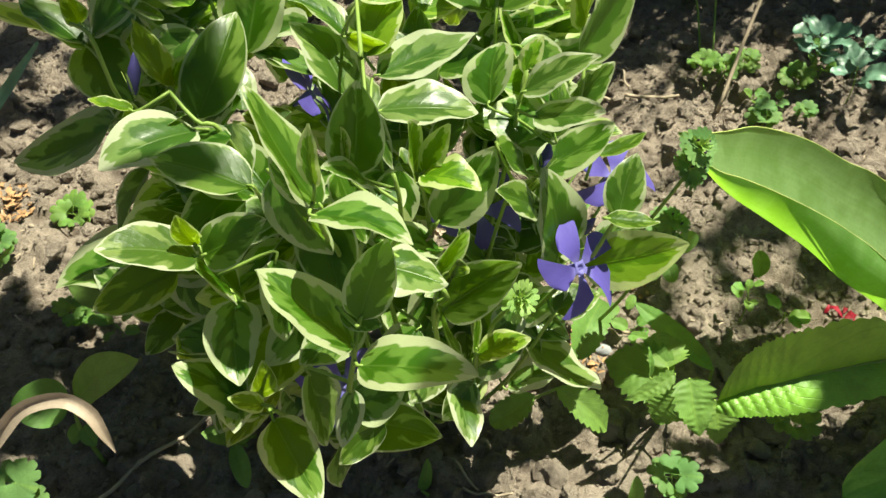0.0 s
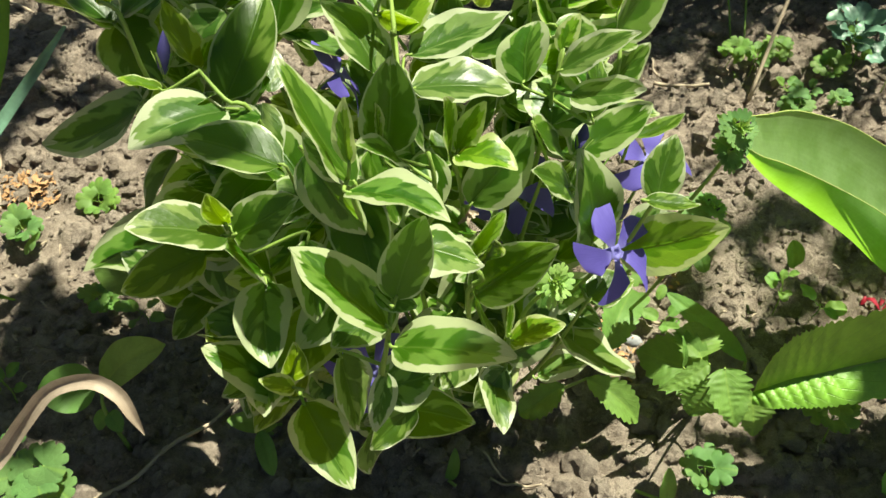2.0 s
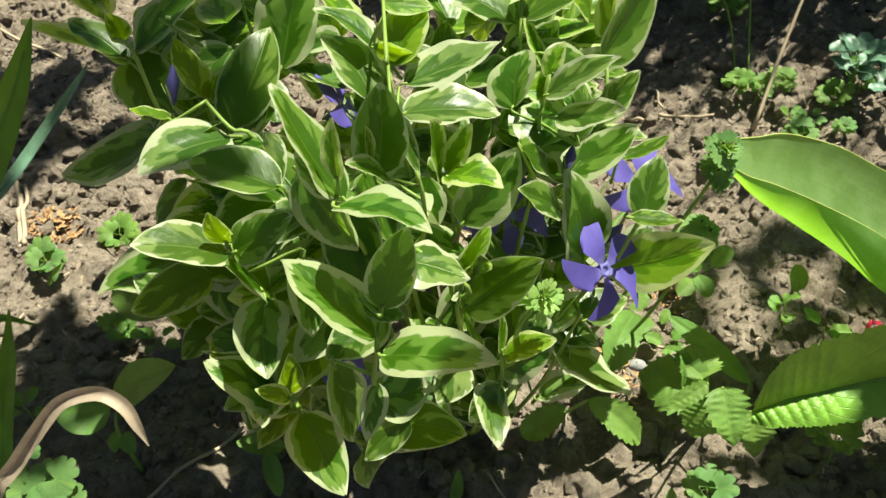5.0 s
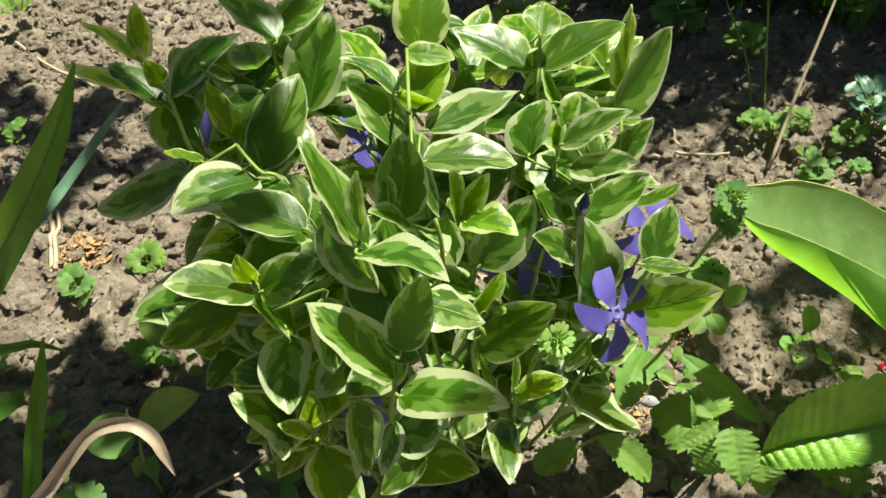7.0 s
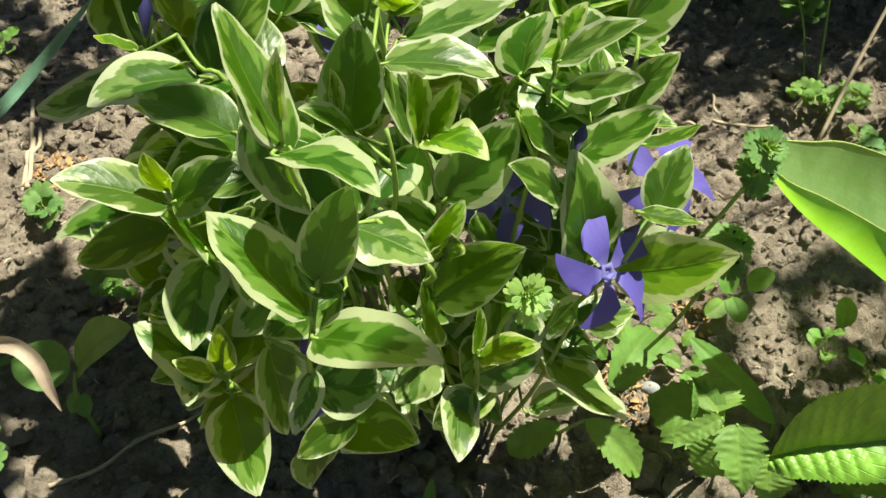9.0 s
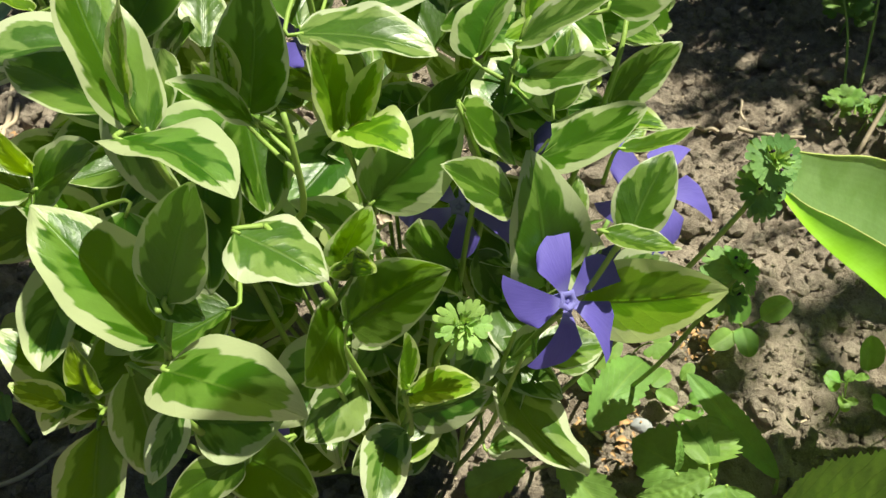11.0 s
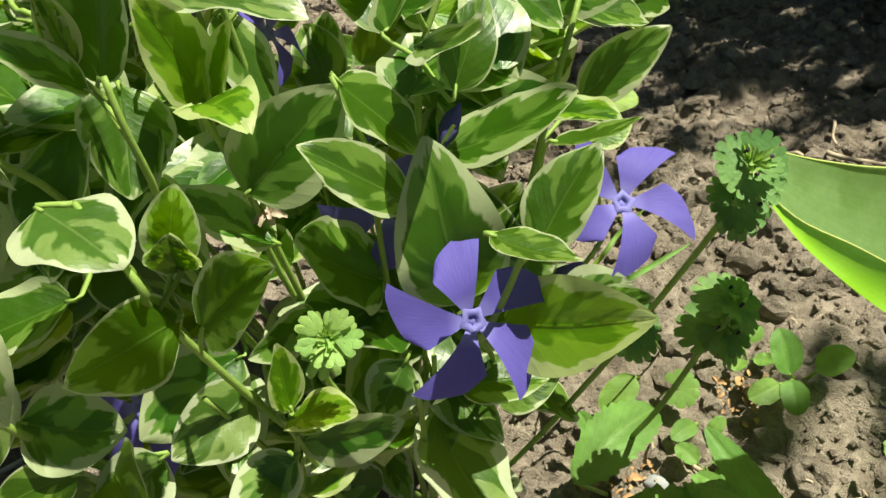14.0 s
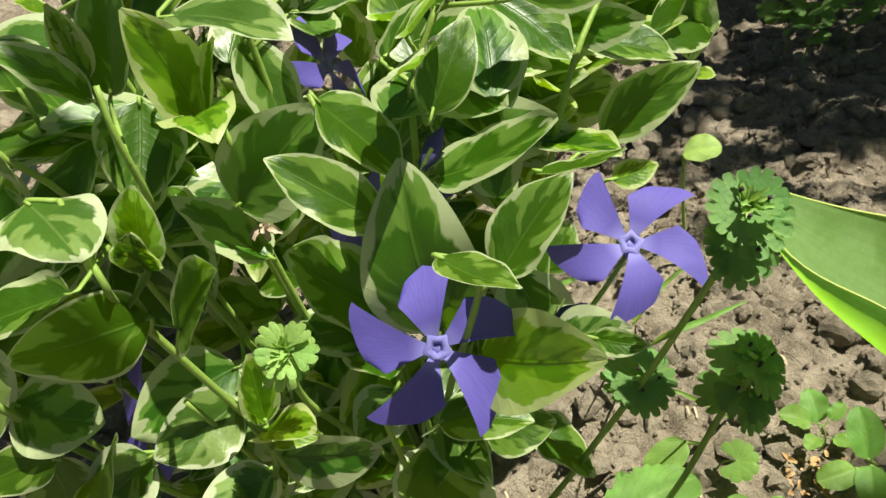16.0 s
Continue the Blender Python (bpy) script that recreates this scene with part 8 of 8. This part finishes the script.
seedling("spindly seedling with tiny round pale green leaves", (0.2225, 0.3882, -0.0000), 0.045, 6, 0.0075, 3)
seedling("small seedling with two rounded leaves on soil", (0.2515, 0.3873, 0.0000), 0.022, 3, 0.0105, 4)
seedling("low seedling with rounded leaves beside the periwinkle", (0.1430, 0.4506, 0.0000), 0.020, 5, 0.012, 16)
seedling("tiny pale green seedlings on the soil", (0.1374, 0.3675, 0.0000), 0.012, 4, 0.009, 7)
seedling("lobed green weed rosette on bare soil", (-0.3557, 0.4261, 0.0000), 0.022, 7, 0.013, 8, False, M_HENBIT)
seedling("lobed pale green weed among dry litter", (-0.3188, 0.4795, 0.0000), 0.014, 7, 0.013, 9, False)
seedling("thin seedling with round pale green leaves on soil", (-0.5055, 0.6216, 0.0000), 0.05, 6, 0.012, 41)
seedling("small green weed in the shade", (-0.2776, 0.3695, 0.0000), 0.022, 6, 0.010, 10, False)
seedling("small green weed in the shade", (-0.2404, 0.3578, 0.0000), 0.016, 5, 0.011, 18, True)
seedling("small green weed in the shade", (-0.3077, 0.2852, 0.0000), 0.030, 5, 0.009, 12)
cranesbill = thing("cranesbill_plant", "bright green crane's-bill with round scalloped leaves", "weed")
for k, (c, size, lobes) in enumerate((((-0.2116, 0.1911, 0.1220), 0.0125, 7),
                                ((-0.1918, 0.1828, 0.1280), 0.0120, 7),
                                ((-0.1952, 0.1719, 0.1260), 0.0125, 7),
                                ((-0.2204, 0.1815, 0.1180), 0.0120, 7),
                                ((-0.1895, 0.1761, 0.1160), 0.0100, 6),
                                ((-0.2141, 0.1737, 0.1120), 0.0110, 6),
                                ((-0.2329, 0.2075, 0.1100), 0.0080, 6))):
    out = unit((c[0] - -0.2051, c[1] - 0.1860, 0.0))
    nr = unit((0.10 + 0.5 * out[0], -0.30 + 0.5 * out[1], 0.9))
    base = np.array(c) - 0.5 * size * out
    sh = fan_shape(base, out, nr, size, lobes + 2, 310, 0.12, 0.22, 31 + k)
    mesh_object("leaf", sh[0], sh[1], M_HENBIT, cranesbill, uv=sh[2])
    mesh_object("stalk", *tube([base, base * 0.55 + np.array((-0.2899, 0.2226, 0.0000)) * 0.45 + np.array((0.0, 0.004, 0.012)), np.array((-0.2899, 0.2226, -0.0040)) + 0.1 * out * size], 0.0005, 0.0008, 12, 5)[:2], M_STEM, cranesbill)
seedling("bright green scalloped weed on lit soil", (0.1445, 0.2448, 0.0000), 0.030, 6, 0.013, 13, False, M_HENBIT)
seedling("tall weed with scalloped leaves in shade of the dock leaf", (0.2279, 0.2793, 0.0000), 0.055, 8, 0.012, 14, False, M_WEED)
seedling("small weed at the bed's edge", (-0.3762, 0.3360, 0.0000), 0.022, 6, 0.010, 19)
seedling("small weed at the bed's edge", (-0.6723, 0.9159, 0.0000), 0.030, 6, 0.020, 20)
weed_leaf("rounded_weed_leaf", "yellow-green round weed leaf on a tall thin stalk", (0.0355, 0.5320, 0.0950), (0.0540, 0.5410, 0.0985), 0.0190, (0.1, -0.3, 0.95), M_TUFT, [(0.0330, 0.5400, 0.0500), (0.0320, 0.5500, -0.0040)], bend=0.08, fold=0.12, wave=0.05, low=0.42, high=0.42, nu=30)
for i, (x, y) in enumerate(((0.35, 0.69), (0.37, 0.72), (0.385, 0.66), (0.40, 0.70))):
    seedling("clump of round blue-green leaves in half shade", (x, y), 0.05, 7, 0.016, 30 + i, True, M_BLUE, "round-leaved weeds")
for i in range(11):
    x, y = rng.uniform(0.23, 0.38), rng.uniform(0.60, 0.74)
    seedling("low leafy weed in dappled shade", (x, y), rng.uniform(0.012, 0.04), rng.randint(4, 7), rng.uniform(0.007, 0.013), 50 + i, bool(i % 2), M_WEED if i % 3 else M_HENBIT, "weeds in dappled shade")
for i, (x, y) in enumerate(((-0.16, 0.92), (-0.14, 1.0), (0.0, 0.86), (0.04, 0.90), (0.02, 0.83), (-0.02, 0.95), (0.12, 0.97), (0.2, 0.9), (0.26, 0.84), (0.4, 0.92))):
    seedling("leafy weed beyond the periwinkle", (x, y), rng.uniform(0.03, 0.06), 7, rng.uniform(0.014, 0.024), 80 + i, False, M_WEED, "weeds beyond the plant")

# ---- an unseen shrub and an unseen tree, added further back to shade the bed ----
def foliage(count, centre, radii, size, seed):
    """A loose clump of leaves, with gaps."""
    r = random.Random(seed)
    out = []
    for k in range(count):
        while True:
            q = np.array((r.uniform(-1, 1), r.uniform(-1, 1), r.uniform(-1, 1)))
            if np.linalg.norm(q) < 1 and math.sin(6 * q[0] + seed) + math.sin(5 * q[2] + 4 * q[1]) > -0.9:
                break
        q = np.asarray(centre) + q * np.asarray(radii)
        d = unit((r.uniform(-1, 1), r.uniform(-1, 1), r.uniform(-0.6, 0.6)))
        out.append(leaf_shape(q, q + d * size, 0.55 * size, (r.uniform(-0.6, 0.6), r.uniform(-0.6, 0.6), 1), 0.05, 0.15, 0.05, r, nu=5, nv=4))
    return join(*out)


def woody(name, label, foot, fork, clumps, size, girth, seed):
    """A trunk from foot to fork, and a limb from there into each clump of leaves."""
    ob = thing(name, label, name.split("_")[-1])
    f, top = np.asarray(foot, float), np.asarray(fork, float)
    mesh_object("trunk", *tube([top, 0.5 * (top + f) + np.array((0.02 * top[2], 0.0, 0.0)), f], girth * 0.7, girth * 1.2, 14, 10)[:2], M_BARK, ob)
    for k, (count, centre, radii) in enumerate(clumps):
        c = np.asarray(centre, float)
        stout = min(1.0, 0.04 + count / 120)
        mesh_object("limb", *tube([c, 0.5 * (c + top) + np.array((0.0, 0.0, 0.05)), top - np.array((0.0, 0.0, 0.03))], girth * 0.15 * stout, girth * 0.65 * stout, 14)[:2], M_BARK, ob)
        v, f2, w = foliage(count, centre, radii, size, seed + k)
        tagged(mesh_object("crown", v, f2, M_WEED, ob, uv=w), kind="stuff")
    return ob


# shrub added out of view; its sparse crowns dapple the far soil
woody("garden_shrub", "unseen leafy green shrub added behind the bed for shade", (0.72, 1.30, -0.02), (0.64, 1.24, 0.40), ((150, (0.54, 1.16, 0.66), (0.32, 0.24, 0.30)), (120, (0.18, 1.12, 0.66), (0.22, 0.15, 0.20)), (200, (0.84, 1.02, 0.64), (0.25, 0.25, 0.30))), 0.046, 0.010, 3)
# tree added out of view; each clump sits sunward of a spot to darken
woody("overhanging_tree", "unseen leafy tree added to throw dappled shade on the bed", (1.9, 2.4, -0.02), (1.55, 2.1, 1.75), ((200, (0.80, 1.62, 1.9), (0.36, 0.34, 0.3)), (26, (0.50, 1.20, 1.6), (0.13, 0.13, 0.12)), (75, (0.00, 1.13, 1.6), (0.16, 0.13, 0.12)), (16, (0.79, 0.95, 1.6), (0.11, 0.09, 0.08)), (28, (0.060, 0.545, 1.2), (0.10, 0.08, 0.08)), (26, (0.630, 0.622, 1.2), (0.045, 0.030, 0.03)), (34, (0.075, 0.680, 1.2), (0.075, 0.055, 0.05)), (6, (0.172, 0.640, 1.2), (0.035, 0.020, 0.03)), (3, (0.258, 0.406, 1.0), (0.014, 0.010, 0.01)), (2, (0.168, 0.486, 1.0), (0.020, 0.010, 0.01))), 0.06, 0.05, 9)

# ---- tall bulb leaves and grass, added behind and mostly out of view to shade the bed ----
def tuft(label, x, y, count, height, width, mat, seed, spread=0.35, name="added_bulb_leaf_clump"):
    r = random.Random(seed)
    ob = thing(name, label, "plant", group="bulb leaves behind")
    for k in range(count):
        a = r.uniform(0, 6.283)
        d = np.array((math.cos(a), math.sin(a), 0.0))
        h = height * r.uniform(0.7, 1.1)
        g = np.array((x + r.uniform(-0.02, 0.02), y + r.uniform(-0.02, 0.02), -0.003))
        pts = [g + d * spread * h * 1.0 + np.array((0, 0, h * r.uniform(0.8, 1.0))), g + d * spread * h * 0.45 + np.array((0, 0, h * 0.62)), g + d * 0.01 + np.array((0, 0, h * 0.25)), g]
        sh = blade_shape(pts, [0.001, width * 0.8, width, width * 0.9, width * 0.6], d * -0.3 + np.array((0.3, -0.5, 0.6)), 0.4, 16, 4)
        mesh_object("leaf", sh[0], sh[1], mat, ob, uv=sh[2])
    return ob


# bulb leaf clumps added to cast blade-shaped shade on the far soil
for i, (x, y, c, h, w) in enumerate(((0.40, 0.92, 7, 0.26, 0.012), (0.30, 1.04, 14, 0.42, 0.018), (0.46, 1.06, 14, 0.46, 0.020), (0.20, 1.14, 14, 0.46, 0.018), (0.36, 1.18, 14, 0.55, 0.022), (0.58, 1.00, 12, 0.46, 0.020), (0.54, 1.22, 12, 0.55, 0.022), (0.70, 1.06, 12, 0.50, 0.02), (0.10, 1.20, 12, 0.48, 0.018), (-0.02, 1.24, 10, 0.45, 0.018), (-0.42, 1.06, 6, 0.26, 0.022), (0.62, 0.84, 8, 0.34, 0.014), (0.24, 1.30, 12, 0.6, 0.024), (0.44, 1.34, 12, 0.6, 0.024), (0.12, 1.08, 16, 0.44, 0.011), (0.26, 1.12, 16, 0.50, 0.012), (0.02, 1.10, 14, 0.36, 0.010), (0.52, 0.96, 14, 0.40, 0.010), (0.38, 1.06, 16, 0.46, 0.011), (0.64, 1.0, 14, 0.46, 0.012))):
    tuft("clump of long green bulb leaves added behind the bed for shade", x, y, c, h, w, M_BLADE, 200 + i)

# tall grass added above the view; heights set by how far its shade reaches
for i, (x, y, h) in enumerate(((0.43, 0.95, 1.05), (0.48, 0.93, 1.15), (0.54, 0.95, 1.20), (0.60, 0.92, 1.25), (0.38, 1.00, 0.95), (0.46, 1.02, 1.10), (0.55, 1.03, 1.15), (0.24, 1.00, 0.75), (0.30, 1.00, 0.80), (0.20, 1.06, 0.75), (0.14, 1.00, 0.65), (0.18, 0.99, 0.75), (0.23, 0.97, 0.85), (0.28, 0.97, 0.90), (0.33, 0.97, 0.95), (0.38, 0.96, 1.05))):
    tuft("clump of tall narrow grass blades added behind the bed for streaky shade", x, y, 8, h, 0.014, M_BLADE, 260 + i, 0.11, "added_grass_clump")

for i, (pts, r) in enumerate((([(0.3100, 0.7480, 0.1250), (0.2989, 0.7265, 0.1000), (0.2784, 0.6892, 0.0500), (0.2551, 0.6401, -0.0030)], 0.0020), ([(0.2245, 0.8139, 0.0854), (0.2473, 0.7742, 0.0413), (0.2551, 0.7330, -0.0020), (0.2464, 0.6703, 0.0000)], 0.0013), ([(0.2603, 0.7891, 0.0978), (0.2660, 0.7630, 0.0413), (0.2582, 0.6898, 0.0000)], 0.0013))):
    ob = thing("grass_stalk", "thin upright grass stalk in the weedy soil", "grass", group="grass stalks")
    mesh_object("stalk", *tube(pts, r * 0.7, r, 14, 6)[:2], M_STRAW if i == 0 else M_STEM, ob)


# ---- litter on the soil ----
def stick(label, a, b, r, mat, name="twig", sag=0.0):
    ob = thing(name, label, "twig", group="sticks on the soil")
    a, b = np.array(a, float), np.array(b, float)
    pts = []
    for k in range(5):
        p = a + (b - a) * k / 4
        p[2] = ground_at(p[0], p[1]) + r * 0.9 + 0.002
        p[:2] += np.array((rng.uniform(-1, 1), rng.uniform(-1, 1))) * 0.0012
        pts.append(p)
    mesh_object("shaft", *tube(pts, r, r * 0.75, 16, 6)[:2], mat, ob)
    return ob


stick("long thin grey dry stem lying on the soil", (-0.2278, 0.2142, 0.0000), (-0.1555, 0.2985, 0.0000), 0.0016, M_STRAW, "twig")
stick("short pale dry stick lying on the soil", (0.1357, 0.6558, 0.0000), (0.1587, 0.6528, 0.0000), 0.0019, M_STRAW)
stick("short pale dry stick lying on the soil", (0.1653, 0.6530, 0.0000), (0.2175, 0.6509, 0.0000), 0.0019, M_STRAW)
stick("pale brown dry stalk lying on the soil", (-0.3991, 0.4565, 0.0000), (-0.4583, 0.5743, 0.0000), 0.0026, M_STRAW)
stick("pale brown dry stalk lying on the soil", (-0.3950, 0.4599, 0.0000), (-0.4328, 0.5390, 0.0000), 0.0024, M_STRAW)
stick("short pale dry stalk on the soil", (-0.4906, 0.6199, 0.0000), (-0.4709, 0.6237, 0.0000), 0.0028, M_STRAW)
stick("short pale dry stalk on the soil", (-0.4957, 0.6380, 0.0000), (-0.4813, 0.6541, 0.0000), 0.0028, M_STRAW)
stick("thin dry stick lying on the soil", (0.1641, 0.7052, 0.0000), (0.1712, 0.6662, 0.0000), 0.0014, M_STRAW)
stick("thin dry stick lying on the soil", (0.1181, 0.3809, -0.0000), (0.1374, 0.3675, 0.0000), 0.0016, M_STRAW)
stick("brown dry stick lying on the soil", (-0.4332, 0.5281, 0.0000), (-0.4012, 0.4648, 0.0000), 0.0025, M_STRAW)
stick("thin dry stem lying on the soil", (-0.6453, 0.8637, 0.0000), (-0.4746, 0.7541, 0.0000), 0.0022, M_STRAW)
stick("dark dry stem lying on the soil", (-0.2323, 0.3610, 0.0000), (-0.1769, 0.3600, -0.0000), 0.0012, M_STRAW)
stick("thin dry stick lying on the soil", (0.0092, 0.2629, 0.0000), (0.0259, 0.2467, -0.0000), 0.0010, M_STRAW)
stick("thin dry stick lying on the soil", (0.0150, 0.2482, 0.0000), (0.0457, 0.2416, 0.0000), 0.0010, M_STRAW)

pebble = thing("pebble", "small pale grey pebble lying on the soil", "stone")
bm = bmesh.new()
bmesh.ops.create_icosphere(bm, subdivisions=3, radius=1.0)
pv = np.array([v.co[:] for v in bm.verts])
pf = [tuple(v.index for v in f.verts) for f in bm.faces]
bm.free()
pv = pv * (1 + 0.12 * np.sin(pv @ np.array((2.1, 1.3, 0.7)))[:, None] + 0.06 * np.sin(pv @ np.array((-3.1, 4.3, 2.7)))[:, None])
PEB = (0.1162, 0.3596, -0.0000)
mesh_object("stone", pv * np.array((0.0068, 0.0048, 0.0036)) + np.array((PEB[0], PEB[1], ground_at(PEB[0], PEB[1]) + 0.002)), pf, M_STONE, pebble)


def litter(name, label, centre, radius, count, size, mat, seed, slim=(0.3, 0.7)):
    """A scatter of small dry scraps, joined."""
    r = random.Random(seed)
    parts = []
    for k in range(count):
        a, q = r.uniform(0, 6.283), radius * math.sqrt(r.random())
        x, y = centre[0] + q * math.cos(a), centre[1] + q * math.sin(a)
        d = unit((r.uniform(-1, 1), r.uniform(-1, 1), r.uniform(-0.2, 0.5)))
        s = size * r.uniform(0.5, 1.3)
        b = np.array((x, y, ground_at(x, y) + 0.002))
        parts.append(leaf_shape(b, b + d * s, s * r.uniform(*slim), (r.uniform(-0.6, 0.6), r.uniform(-0.6, 0.6), 1), 0.15, 0.4, 0.2, r, nu=5, nv=4))
    v, f, w = join(*parts)
    return tagged(mesh_object(name, v, f, mat, uv=w), label, "litter", kind="stuff")


litter("dry_litter", "orange-brown dry leaf scraps on the soil", (-0.3865, 0.4848, 0.0000), 0.028, 150, 0.0065, M_LITTER, 1)
litter("dry_litter", "orange-brown dry leaf scraps beside the periwinkle", (0.1014, 0.3482, 0.0000), 0.022, 70, 0.005, M_LITTER, 2)
litter("dry_litter", "orange-brown dry leaf scraps beside the seedlings", (0.1450, 0.4266, 0.0000), 0.015, 55, 0.0045, M_LITTER, 3)
litter("dry_litter", "orange-brown dry leaf scraps on shaded soil", (-0.3068, 0.8457, 0.0000), 0.03, 20, 0.010, M_LITTER, 4)
litter("straw_scraps", "pale scraps of straw scattered on the soil", (0.0, 0.6), 0.5, 420, 0.007, M_STRAW, 5, (0.08, 0.2))
litter("red_petals", "dark red fallen petals lying on the soil", (0.3013, 0.4004, 0.0000), 0.014, 6, 0.014, M_RED, 6)
